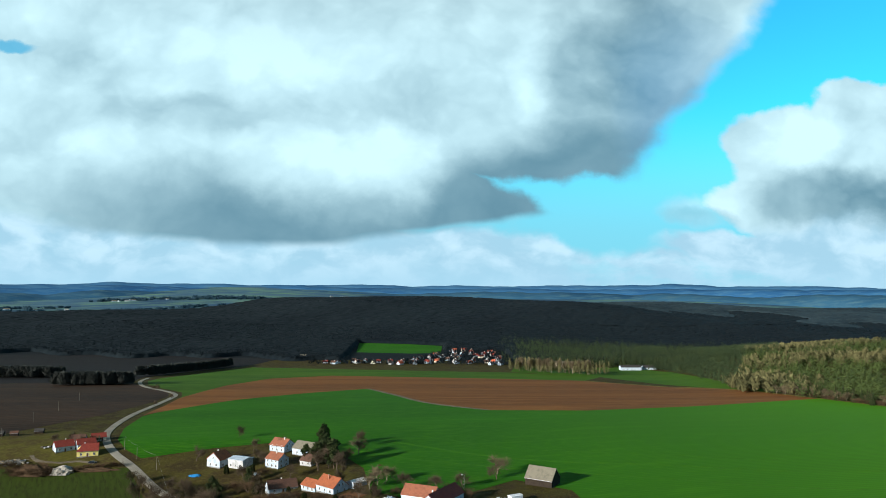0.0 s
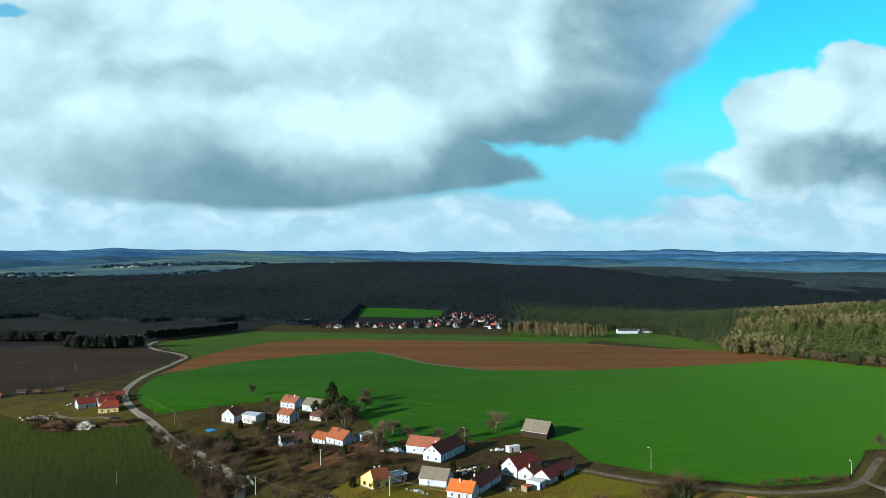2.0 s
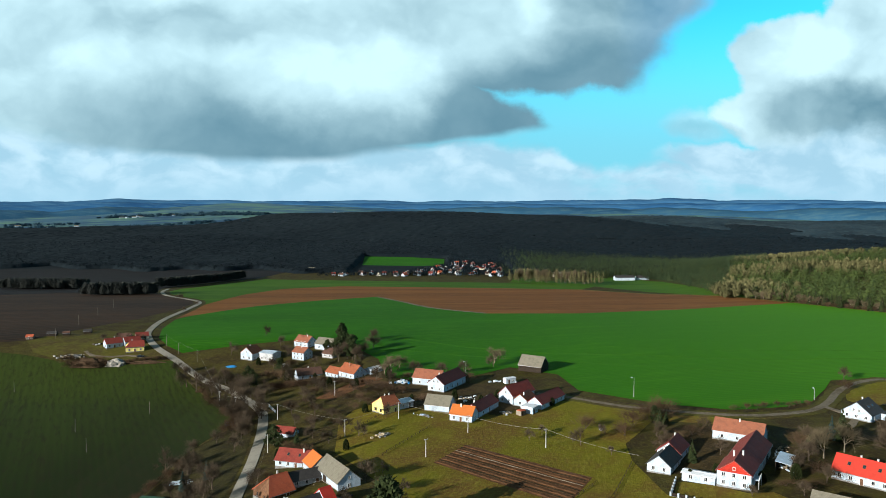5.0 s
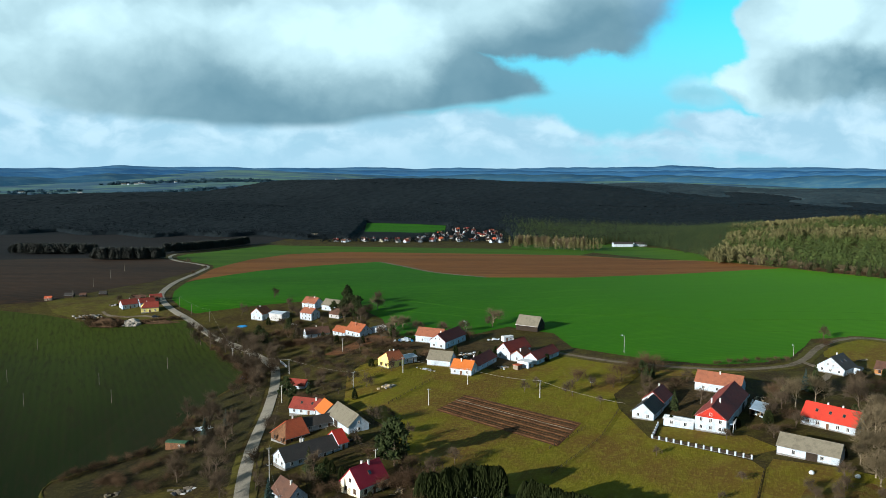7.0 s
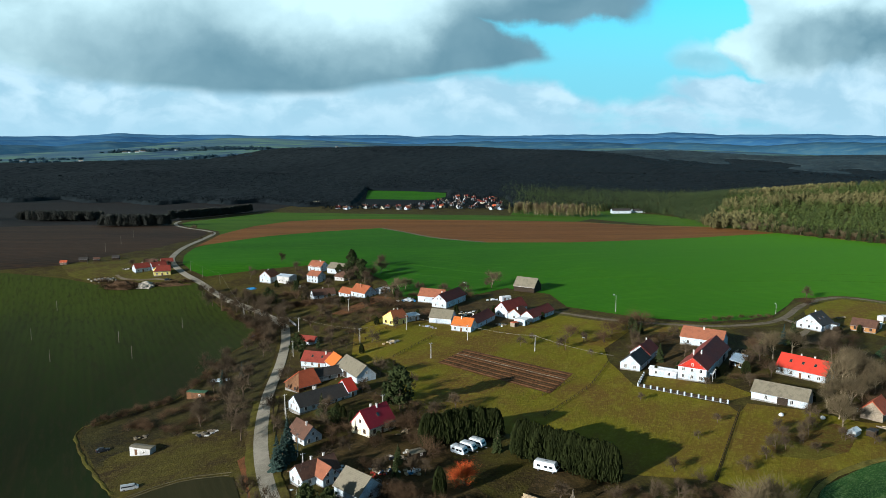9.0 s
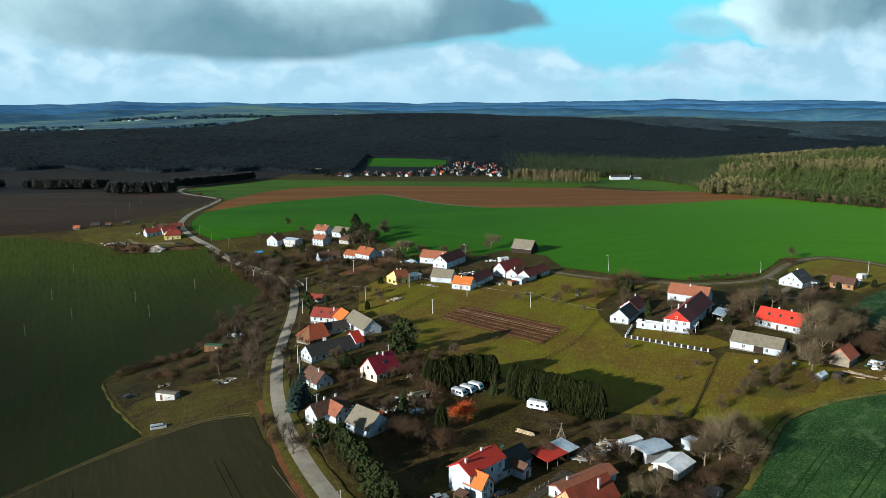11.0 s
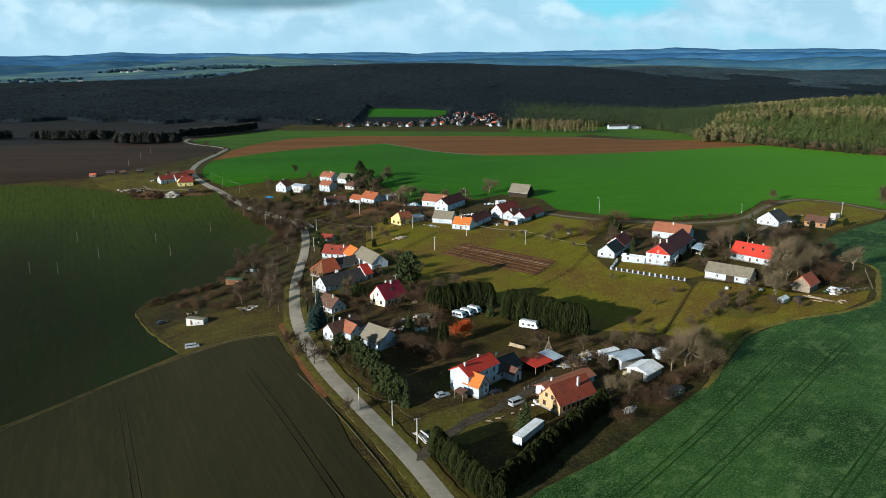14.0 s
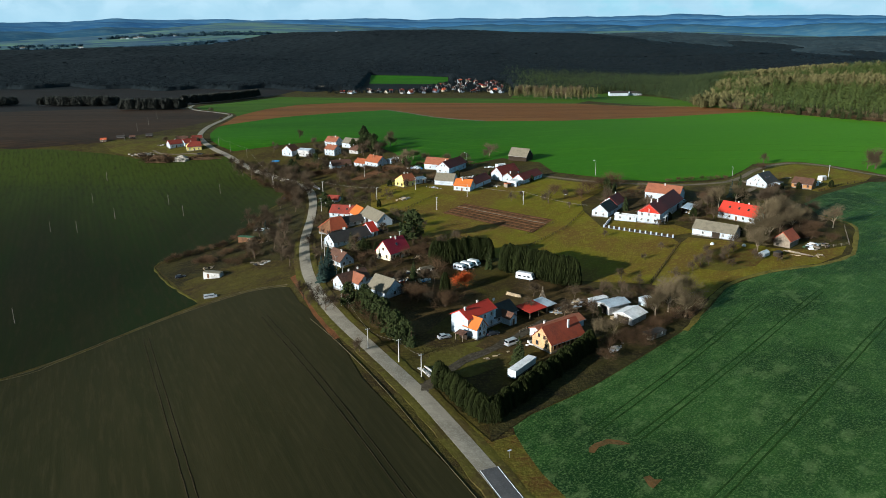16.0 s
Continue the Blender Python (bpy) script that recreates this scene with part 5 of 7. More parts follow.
house("timber bungalow with a brown roof", (198.2, 401.6), -41, 10.5, 8.0, 2.7, 2.5, "boards_warm", "r_brown", sx=-1, front=3, right=2, attic=0, chimneys=(), brown=True)
cabin("pale tarpaulin shelter beside the bungalow", 204.5, 412.0, 45, 4.0, 3.5, 2.3, "plastic_sheet", "r_metal")
cabin("small grey hut at the fence", 216.0, 427.0, 30, 4.0, 3.0, 2.4, "grey_wall", "r_white")
house("old shed of weathered boards with a red-brown roof", (139.1, 292.8), 45, 9.0, 6.6, 2.9, 3.1, "boards_grey", "r_brick", chimneys=(), name="shed", category="shed", plinth=False)

# outlying farm
house("white house with a dark red roof", (-217.0, 584.0), 40, 10.0, 7.4, 3.2, 2.6, "white", "r_dark_red", front=3, left=2, chimneys=((0.2, 0.1),))
house("yellow house with a dark red roof", (-202.0, 577.5), 22, 11.0, 8.0, 3.4, 3.0, "yellow", "r_dark_red", hip=3.2, front=3, left=2, right=1, chimneys=((-0.3, 0.1),))
house("outbuilding with a dark red roof", (-207.0, 589.0), 38, 10.0, 6.6, 3.0, 2.4, "white", "r_dark_red", front=2, left=1, chimneys=(), name="outbuilding", category="outbuilding")
house("white outbuilding with a brown roof", (-216.0, 598.0), 10, 8.0, 6.0, 2.8, 2.4, "white", "r_brown", front=2, left=1, chimneys=(), name="outbuilding", category="outbuilding")
house("small cream garage with a dark red roof", (-206.0, 604.0), 30, 8.0, 5.5, 2.5, 1.9, "cream", "r_dark_red", front=2, chimneys=(), name="garage", category="garage")
house("small grey board shed with a red roof", (-281.0, 605.0), 12, 4.5, 3.2, 1.9, 1.0, "boards_grey", "r_brick", front=1, chimneys=(), name="shed", category="shed", plinth=False)
house("dark timber shed with slate roof", (-272.0, 615.0), 12, 6.0, 3.6, 1.9, 1.1, "boards_dark", "r_slate", chimneys=(), name="shed", category="shed", plinth=False)
house("dark timber shed beside the ploughed field", (-252.0, 626.0), 12, 5.0, 3.2, 1.9, 1.0, "boards_dark", "r_slate", chimneys=(), name="shed", category="shed", plinth=False)
house("dark timber hut beside the ploughed field", (-262.0, 617.0), 15, 4.2, 3.0, 1.9, 0.9, "boards_dark", "r_brown", chimneys=(), name="shed", category="shed", plinth=False)
# a white hut; grey wall and roof colours imitate the cloud's shade on it
cabin("white site hut in the rough grass, coloured grey for cloud shade", -99.6, 300.5, -15, 7.8, 3.0, 2.6, "grey_wall", "r_grey", "site_hut")
cabin("old brown wagon hut with a green roof", -99.2, 355.0, -10, 8.0, 3.0, 2.4, "frame_brown", "paint_green", "wagon_hut")


def far_village():
    """Small houses of the next village in the valley."""
    rnd = random.Random(5)
    walls, roofs = ["white", "white", "white", "cream", "grey_wall"], ["r_brick", "r_dark_red", "r_brown", "r_dark_red", "r_brown", "r_slate"]
    words = {"r_red": "red", "r_orange": "orange", "r_brick": "brick-red", "r_dark_red": "dark red", "r_brown": "brown", "r_slate": "dark slate"}
    spots = []
    tries = 0
    while len(spots) < 62 and tries < 4000:
        tries += 1
        u = rnd.random()
        x = -215 + 325 * u ** 0.62
        y = 1472 + 12 * math.sin(x / 30) + rnd.random() * (30 + 235 * smooth(-90, 30, x))
        if all((x - a) ** 2 + ((y - b) * 0.8) ** 2 > 15 ** 2 for a, b in spots):
            spots.append((x, y))
    for x, y in spots:
        wl, rf = rnd.choice(walls), rnd.choice(roofs)
        house("small %s-walled village house with a %s roof" % ({"white": "white", "cream": "cream", "grey_wall": "grey"}[wl], words[rf]), (x, y), rnd.choice((-35, 55, 10, 80)) + rnd.uniform(-8, 8), rnd.uniform(7.5, 11.5), rnd.uniform(6.0, 7.8),
              rnd.uniform(2.4, 3.8), rnd.uniform(2.4, 3.4), wl, rf, front=2, left=1, attic=0, chimneys=((0.2, 0.1),), detail=False, door="x")
    house("long white farm building in the valley", (296, 1392), 4, 34, 12, 5.5, 3.0, "white", "r_slate", front=5, chimneys=(), detail=False, name="farm_building", door="x")
    house("white farm building in the valley", (336, 1404), 8, 22, 11, 4.5, 3.0, "white", "r_slate", front=4, chimneys=(), detail=False, name="farm_building", door="x")
    house("pale hall at the edge of the wood", (200, 1470), 0, 30, 12, 5.0, 2.5, "cream", "r_grey", front=5, chimneys=(), detail=False, name="hall", door="x")
    house("white house at the foot of the wood", (-262, 1560), 10, 12, 9, 4.5, 3.5, "white", "r_grey", front=2, chimneys=(), detail=False, door="x")


far_village()


# ---- trees ----
def blade(bm, a, b, r, rnd):
    """A twig: a thin three-sided spike."""
    d = (b - a).normalized()
    s = d.orthogonal().normalized() * r
    t = d.cross(s).normalized() * r
    v = [bm.verts.new(a + s), bm.verts.new(a - s * 0.5 + t * 0.86), bm.verts.new(a - s * 0.5 - t * 0.86), bm.verts.new(b)]
    bm.faces.new((v[0], v[1], v[3]))
    bm.faces.new((v[1], v[2], v[3]))
    bm.faces.new((v[2], v[0], v[3]))


def bare_tree(seed, label, trunk_mat, twig_mat, spread=0.42, stems=1, low=0.25, twigs=9):
    """A leafless tree one metre high, to be scaled: trunk, limbs, and a crown of fine twigs."""
    rnd = random.Random(seed)
    e = new("bush" if stems > 1 else "bare_tree")
    tagged(e, label, "bush" if stems > 1 else "tree")
    wood, crown = bmesh.new(), bmesh.new()

    def rand_dir(d, angle):
        o = d.orthogonal().normalized()
        o.rotate(Matrix.Rotation(rnd.uniform(0, 2 * math.pi), 3, d))
        return (d * math.cos(angle) + o * math.sin(angle)).normalized()

    def grow(p, d, length, r, level):
        q = p + d * length
        tube(wood if level < 2 else crown, p, q, r, r * 0.62, 5 if level == 0 else 3, False)
        if level >= 3:
            for _ in range(twigs):
                s = p.lerp(q, rnd.uniform(0.2, 1.0))
                t = rand_dir(d, rnd.uniform(0.3, 1.0))
                t.z += 0.25
                blade(crown, s, s + t.normalized() * length * rnd.uniform(0.9, 1.9), 0.0030, rnd)
            return
        for k in range((5, 5, 4)[level]):
            f = rnd.uniform(0.45, 1.0) if k else 1.0
            s = p.lerp(q, f)
            t = rand_dir(d, rnd.uniform(0.45, 1.15) if k else rnd.uniform(0.05, 0.3))
            t.z += 0.16
            grow(s, t.normalized(), length * rnd.uniform(0.66, 0.92), r * (0.62 if k == 0 else 0.45), level + 1)

    for k in range(stems):
        d = Vector((rnd.uniform(-1, 1) * spread * (1.4 if stems > 1 else 0.15), rnd.uniform(-1, 1) * spread * (1.4 if stems > 1 else 0.15), 1)).normalized()
        grow(Vector((rnd.uniform(-0.05, 0.05) * (stems > 1), rnd.uniform(-0.05, 0.05) * (stems > 1), -0.02)), d, low if stems > 1 else 0.27, 0.012 if stems > 1 else 0.024, 1 if stems > 1 else 0)
    part("trunk", wood, M[trunk_mat], e)
    part("crown", crown, M[twig_mat], e)
    return e


def spruce(seed, label, needle, wide=0.26, levels=17, arms=9, droop=0.35, name="spruce_tree"):
    """A conifer one metre high: whorls of drooping, ragged sprays round a thin trunk."""
    rnd = random.Random(seed)
    e = tagged(new(name), label, "tree")
    part("trunk", tube(bmesh.new(), (0, 0, -0.03), (0, 0, 0.95), 0.022, 0.004, 6), M["bark"], e)
    bm = bmesh.new()
    for i in range(levels):
        f = i / (levels - 1)
        z = 0.06 + 0.92 * f
        R = wide * ((1 - f) ** 0.85 * 0.95 + 0.03)
        for k in range(max(4, int(arms * (1 - f * 0.45)))):
            a = rnd.uniform(0, 2 * math.pi)
            r = R * rnd.uniform(0.7, 1.12)
            o = Vector((math.cos(a), math.sin(a), 0))
            s = Vector((-o.y, o.x, 0))
            base = Vector((0, 0, z + rnd.uniform(-0.015, 0.02)))
            tip = base + o * r + Vector((0, 0, -r * droop + rnd.uniform(-0.01, 0.02)))
            mid = base.lerp(tip, 0.55) + Vector((0, 0, 0.016))
            wd = max(0.02, r * rnd.uniform(0.26, 0.42))
            v = [bm.verts.new(p) for p in (base, mid + s * wd, tip, mid - s * wd, mid + Vector((0, 0, -0.05 - r * 0.1)), tip - o * 0.015 + s * wd * 0.5 + Vector((0, 0, -0.015)), tip - o * 0.015 - s * wd * 0.5 + Vector((0, 0, -0.015)))]
            for q in ((0, 1, 2), (0, 2, 3), (0, 4, 1), (0, 3, 4), (1, 4, 2), (3, 2, 4), (1, 5, 2), (3, 2, 6)):
                bm.faces.new([v[j] for j in q])
    tip = bm.verts.new((0, 0, 1.0))
    ring = [bm.verts.new((0.015 * math.cos(j * 2.1), 0.015 * math.sin(j * 2.1), 0.93)) for j in range(3)]
    for j in range(3):
        bm.faces.new((ring[j], ring[(j + 1) % 3], tip))
    part("crown", bm, M[needle], e)
    return e


def thuja(seed, label, needle="thuja", wide=0.20):
    """A dense, bushy column one metre high, of many upright sprays."""
    rnd = random.Random(seed)
    e = tagged(new("thuja_bush"), label, "tree")
    part("trunk", tube(bmesh.new(), (0, 0, -0.03), (0, 0, 0.5), 0.025, 0.012, 5), M["bark"], e)
    bm = bmesh.new()
    for _ in range(560):
        f = rnd.random() ** 0.8
        a = rnd.uniform(0, 2 * math.pi)
        R = wide * (1 - f ** 2.6) ** 0.6 * rnd.uniform(0.72, 1.1)
        o = Vector((math.cos(a), math.sin(a), 0))
        s = Vector((-o.y, o.x, 0))
        c = o * R + Vector((0, 0, 0.02 + f * 0.9))
        h, wd = rnd.uniform(0.06, 0.14), rnd.uniform(0.012, 0.028)
        v = [bm.verts.new(p) for p in (c - o * 0.07 + Vector((0, 0, -h * 0.6)), c + s * wd, c + o * 0.02 + Vector((0, 0, h)), c - s * wd, c + o * 0.035)]
        for q in ((0, 1, 4), (1, 2, 4), (2, 3, 4), (3, 0, 4)):
            bm.faces.new([v[j] for j in q])
    part("crown", bm, M[needle], e)
    return e


def pine(seed, label, needle, name="pine_tree"):
    """A broad evergreen one metre high: a trunk with limbs, and a ragged crown of many needle clumps."""
    rnd = random.Random(seed)
    e = tagged(new(name), label, "tree")
    wood, bm = tube(bmesh.new(), (0, 0, -0.03), (0, 0, 0.86), 0.026, 0.006, 6), bmesh.new()
    for i in range(46):
        f = rnd.random()
        z = 0.16 + 0.78 * f
        R = 0.30 * (0.35 + 0.65 * math.sin(math.pi * (0.16 + 0.78 * f) ** 0.72)) * rnd.uniform(0.35, 1.1) * (1.0 if f < 0.85 else 0.6)
        a = rnd.uniform(0, 2 * math.pi)
        c = Vector((math.cos(a) * R, math.sin(a) * R, z))
        tube(wood, (0, 0, max(0.1, z - 0.1)), c, 0.008, 0.002, 3, False)
        r = rnd.uniform(0.09, 0.15)
        for _ in range(13):
            d = Vector((rnd.gauss(0, 1), rnd.gauss(0, 1), rnd.gauss(0.2, 0.8))).normalized()
            o = d.orthogonal().normalized()
            o.rotate(Matrix.Rotation(rnd.uniform(0, 6.28), 3, d))
            p = c + d * r * rnd.uniform(0.3, 0.6)
            q = c + d * r * rnd.uniform(0.9, 1.3)
            s = o * r * rnd.uniform(0.3, 0.5)
            v = [bm.verts.new(k) for k in (p - s, p + s, q, p + d.cross(o) * r * 0.3)]
            for t in ((0, 1, 2), (1, 3, 2), (3, 0, 2)):
                bm.faces.new([v[j] for j in t])
    part("trunk", wood, M["bark"], e)
    part("crown", bm, M[needle], e)
    return e


KIND = {
    "bare": [bare_tree(s, "leafless deciduous tree with brown twigs", "bark", "twig") for s in (1, 2, 3, 4)],
    "pale": [bare_tree(s, "tall leafless tree with pale tawny twigs", "bark_pale", "twig_pale") for s in (11, 12, 13)],
    "bush": [bare_tree(s, "leafless brown garden bush", "bark", "twig_brown", 0.55, 6, 0.42, 7) for s in (21, 22, 23)],
    "red": [bare_tree(s, "weeping tree with bright orange-red twigs", "bark", "twig_red", 0.5, 4, 0.40, 22) for s in (31,)],
    "spruce": [spruce(s, "dark green spruce tree", "needle", 0.24 + 0.03 * (s % 3)) for s in (41, 42, 43)],
    "blue": [spruce(s, "tall blue-green spruce tree", "needle_blue", 0.22, 20, 10) for s in (51, 52)],
    "pine": [pine(s, "broad dark green garden pine", "needle") for s in (56, 57, 58)],
    "thuja": [thuja(s, "dense olive-green thuja in a hedge", "thuja", 0.2 + 0.03 * (s % 3)) for s in (61, 62, 63)],
}
USED = set()
tree_rnd = random.Random(77)


def plant(kind, x, y, height, group="", wide=1.0):
    """One tree of that kind and height at a place on the land."""
    ob = tree_rnd.choice(KIND[kind])
    m = pose(x, y, ground_z(x, y) - 0.05, 0, 0, tree_rnd.uniform(0, 360))
    k = height * tree_rnd.uniform(0.93, 1.07)
    if ob.name not in USED:
        USED.add(ob.name)
        t = ob
        t.matrix_basis = m
    else:
        t = copy_thing(ob, m)
    t.scale = (k * wide, k * wide, k)
    if group:
        t["group"] = group
    return t


def plant_all(kind, spots, wide=1.0, group=""):
    for s in spots.split():
        x, y, h = (float(v) for v in s.split(","))
        plant(kind, x, y, h, group, wide)


plant_all("pine", "-66,590,15 -64,556,12 -54,549,15 -60,560,14 -112,531,9 -96,540,8 -71,563,11 88,410,7 132,366,8", 0.85)
plant_all("spruce", "-13,268,6.1 16,277,8.6 88,402,8.3 88,362,8.2 -107,523,10 92,407,5.6 151,382,13 153,386,11 -56,389,8.6")
plant_all("blue", "-46.2,276,13 -47.8,269,11 -47,272.5,9 -86,373,7 -92,365,6.5 148,384,9", 1.25)
plant_all("spruce", "20,193,8.8 -42,312,7 -13,256,7", 1.35)
plant_all("pine", "-15,311,14.5 -107,521,9 -19,316,8")
plant_all("thuja", "-1,248,9 49,227,4 151,378,8 -30,300,5 -36,308,5", 1.0)
plant_all("bare", "-146,527,13.7 -138,519,14.3 -127,512,13.2 -158,545,9.4 -80,331,12.8 -74,320,12.9 -66,297,11.5 -107,389,10.2 -96,382,10 -41.5,237,9.2 -45,243,8.6 -52,252,9 -26,201,5.4")
plant_all("bare", "-120,505,12 -112,497,12 -104,486,11 -98,470,10 -94,455,11 -90,440,10 -86,420,9 -84,402,9 -80,360,11 -78,345,11 -72,308,10 -134,533,11 -150,540,9 -86,318,10 -92,335,9")
plant_all("pale", "134,362,14.3 145,369,12 140,320,15.9 132,310,11.4 148,326,16.3 136,306,13.1 154,332,13.6 172,324,12.4 125,290,10.7 72,229,13.5 79,235,13 67,226,10.4 50,209,9.2 46,208,8.4 76,224,11 152,320,13 158,326,11 143,312,12")
plant_all("bare", "-46,595,10.9 47,227,6.2 38,228,6.9 30,246,6.5 53,384,7.8 34,390,5.9 80,370,9.6 117,294,7 97,274,6 100,274,5.5 111,283,6.8 -40,309,8 -25,347,9 3,480,8.8 29,521,9.5 -24,422,7.8")
plant_all("bare", "-83,513,10.4 -89,590,9.8 -106,590,8.9 203,479,8.6 264,459,15.8 259,459,13.1 -5,261,6.8 -9,261,6.8 -12,249,5.7 -6,238,5.9 -34,485,10.5 -27,482,8.8 -122,618,8.3 -61,569,8.5 61,248,5.8 69,255,5.5")
plant_all("bare", "69,318,3.9 78,284,3.5 -230,765,5.3 -236,820,5.6 -285,909,7.1 -288,922,7.1 88,296,4 104,288,5 120,281,5 107,278,4.5 127,276,4 63,395,6 40,398,5 -20,355,5 -12,340,5 62,372,5 -60,480,8 -95,500,9 -110,480,9 -44,470,7")
plant_all("bush", "-98,435,3.2 -211,561,5 -222,557,6 -229,560,6 -112,326,3 -108,323,3.4 -93,313,3.9 -88,323,4.6 -34,282,3.9 -37,266,3.2 -5,274,5.2 -9,244,4.7 -1,236,4.6 -14,236,3.7", 1.5)
plant_all("bush", "-21,279,3.9 78,407,6.3 85,413,7.1 94,418,7.9 72,394,5.4 40,228,3.7 46,232,3.7 36,233,2.9 131,372,6 152,309,5.8 161,318,4.8 160,301,4 55,207,3.9 58,205,3.8 45,195,3.6 195,460,5 -93,527,5.3 -100,530,5.4", 1.5)
plant_all("bush", "-73,496,5 -39,451,4.5 -30,458,5.3 -8,444,4.5 -54,492,4 14,486,4.8 58,404,5.5 -98,457,5.5 -86,425,5.1 -59,357,3.7", 1.5)
plant_all("pale", "138,314,12 150,334,13 162,332,10 128,306,8 74,233,10 155,345,11 160,352,10")
plant_all("bush", "148,315,5 152,328,5 158,320,5 143,306,4.5 80,236,5 74,238,5 68,232,4.5 150,340,5 156,334,5", 1.5)
plant_all("bare", "-69,470,9 -62,455,8 -58,440,7 -70,448,8 -64,426,7 -55,415,7 -48,428,6 -52,402,7 -40,405,8 -33,398,7 -44,392,6 -66,490,9 -100,545,9 -90,535,8 -75,540,8 -45,520,9 -30,515,8 -15,505,9 0,500,9 12,505,8", 1.15)
plant_all("bush", "-66,462,3.5 -60,448,3 -72,456,4 -50,436,3.4 -46,418,3 -57,426,3.4 -40,440,3 -34,446,3.4 -64,478,4 -55,472,3 -48,460,3.4 -40,470,3 -82,530,4 -90,548,4 -72,528,3.4 -18,490,4 -6,496,4 8,498,4", 1.7)
plant_all("bare", "100,368,7 108,364,7 120,350,8 124,340,7 112,330,6 96,330,5 128,360,9 136,376,9 104,398,7 84,392,7 178,398,6 164,372,10 170,384,9 158,362,11 172,350,9", 1.15)
plant_all("bush", "102,360,3 110,338,2.6 118,336,3 126,350,4 130,342,3.6 90,384,4 98,392,4 86,376,3.4 112,400,3 166,366,4 172,376,4 180,388,4 160,350,4", 1.7)
plant_all("bare", "-40,296,7 -34,270,6 -56,300,7 -60,318,8 -62,352,8 -22,302,7 -30,330,6 -12,330,7 -18,336,7 -2,302,8 4,312,7 -16,262,6 -28,278,6 26,232,6 54,246,7 60,240,7 44,244,6 64,262,5 84,262,5 92,268,5", 1.15)
plant_all("bush", "-36,290,3.4 -30,292,3 -44,300,3 -20,296,4 -14,302,4 -10,308,4 -24,318,3 -16,322,3.4 0,296,3.4 -18,250,3.4 -22,264,3.4 -10,282,4 52,242,3.4 58,236,3.4 48,248,3 66,246,3 72,246,3", 1.7)
plant_all("pine", "-68,402,8 -64,396,6 -36,300,6", 1.1)
plant_all("pale", "-28,511,11 -44,576,10 30,531,11 -24,518,9 -31,504,8", 1.4)
plant_all("thuja", "-26,438,4 -14,446,4 6,452,5 18,446,4 26,450,5 38,452,4 50,440,4 -2,432,4 -34,432,4 -44,484,4 -28,494,5 -60,498,4 -70,512,4 -88,522,5 -98,556,4 -112,556,5 -86,566,4 -72,582,5", 1.3)
plant_all("thuja", "82,346,4 92,350,4 104,342,3.5 116,344,5 128,352,4 142,342,4 150,350,5 126,312,4 182,402,4 192,404,4 212,408,4 -20,284,3.5 -28,298,4 -34,306,4 -46,326,4 -38,352,4 -62,382,4 -36,382,4", 1.3)
plant_all("bare", "-52,545,12 -57,552,13 -48,552,11 -62,548,12 -94,566,9 -100,572,8 -134,575,9 -66,572,11", 1.1)
plant_all("bare", "-102,498,13 -96,486,12 -110,508,12 -92,474,11 -88,462,10 -84,448,10 -117,520,12 -124,528,12", 1.2)
plant_all("bare", "103,283,4.4 115,289,4.6 120,279,4.6 108,271,4.4", 1.2)
plant_all("pale", "73,232,13 127,296,10", 1.1)
plant_all("red", "6,255,5.6", 1.1)


def hedge_line(kind, a, b, n, height, group, wobble=0.5, wide=1.0, rows=1):
    for i in range(n):
        for r in range(rows):
            t = (i + 0.5) / n
            plant(kind, a[0] + (b[0] - a[0]) * t + tree_rnd.uniform(-wobble, wobble), a[1] + (b[1] - a[1]) * t + tree_rnd.uniform(-wobble, wobble) + r * 1.6, height, group, wide)


hedge_line("thuja", (22, 275), (46, 257), 24, 10.2, "tall conifer hedge", 0.5, 1.15, 2)
hedge_line("thuja", (-5, 281), (16, 288), 18, 9.6, "conifer hedge behind the caravans", 0.7, 1.2, 2)
hedge_line("thuja", (-3, 181), (9, 160), 13, 6.2, "hedge at the farm corner", 0.5, 1.3, 2)
hedge_line("thuja", (10, 160), (42, 202), 32, 5.6, "hedge along the rape field", 0.6, 1.3, 2)
hedge_line("pine", (-33, 242), (-11, 204), 10, 8.5, "roadside conifers", 2.0, 0.95)
hedge_line("spruce", (-31, 240), (-9, 203), 9, 8.0, "roadside conifers", 2.2, 1.1)
hedge_line("thuja", (-33, 242), (-12, 205), 9, 5.0, "roadside conifers", 1.6, 1.2)
hedge_line("bush", (-36, 246), (-14, 208), 10, 4.0, "roadside thicket", 1.2, 1.4)
hedge_line("bush", (46, 203), (84, 232), 14, 3.4, "field edge thicket", 1.5, 1.5)
hedge_line("bush", (-24, 250), (0, 240), 9, 4.0, "garden thicket", 4.0, 1.4)
hedge_line("bush", (-18, 290), (-4, 300), 5, 4.5, "garden thicket", 2.0, 1.5)
hedge_line("bush", (-116, 328), (-90, 318), 6, 2.6, "rough thicket", 3.0, 1.5)
hedge_line("bush", (-99, 455), (-140, 527), 16, 3.0, "field edge thicket", 2.0, 1.5)
hedge_line("bush", (-133, 334), (-107, 354), 11, 2.8, "overgrown garden hedge", 1.5, 1.6)
hedge_line("bush", (-107, 356), (-103, 400), 11, 2.8, "overgrown garden hedge", 1.8, 1.6)
hedge_line("bush", (-117, 326), (-88, 348), 10, 2.6, "overgrown garden hedge", 2.0, 1.6)
hedge_line("bush", (-98, 436), (-88, 452), 7, 4.6, "overgrown garden hedge", 3.0, 1.5)
hedge_line("bare", (-100, 420), (-88, 340), 9, 7.5, "garden fruit trees by the road", 6.0, 1.1)
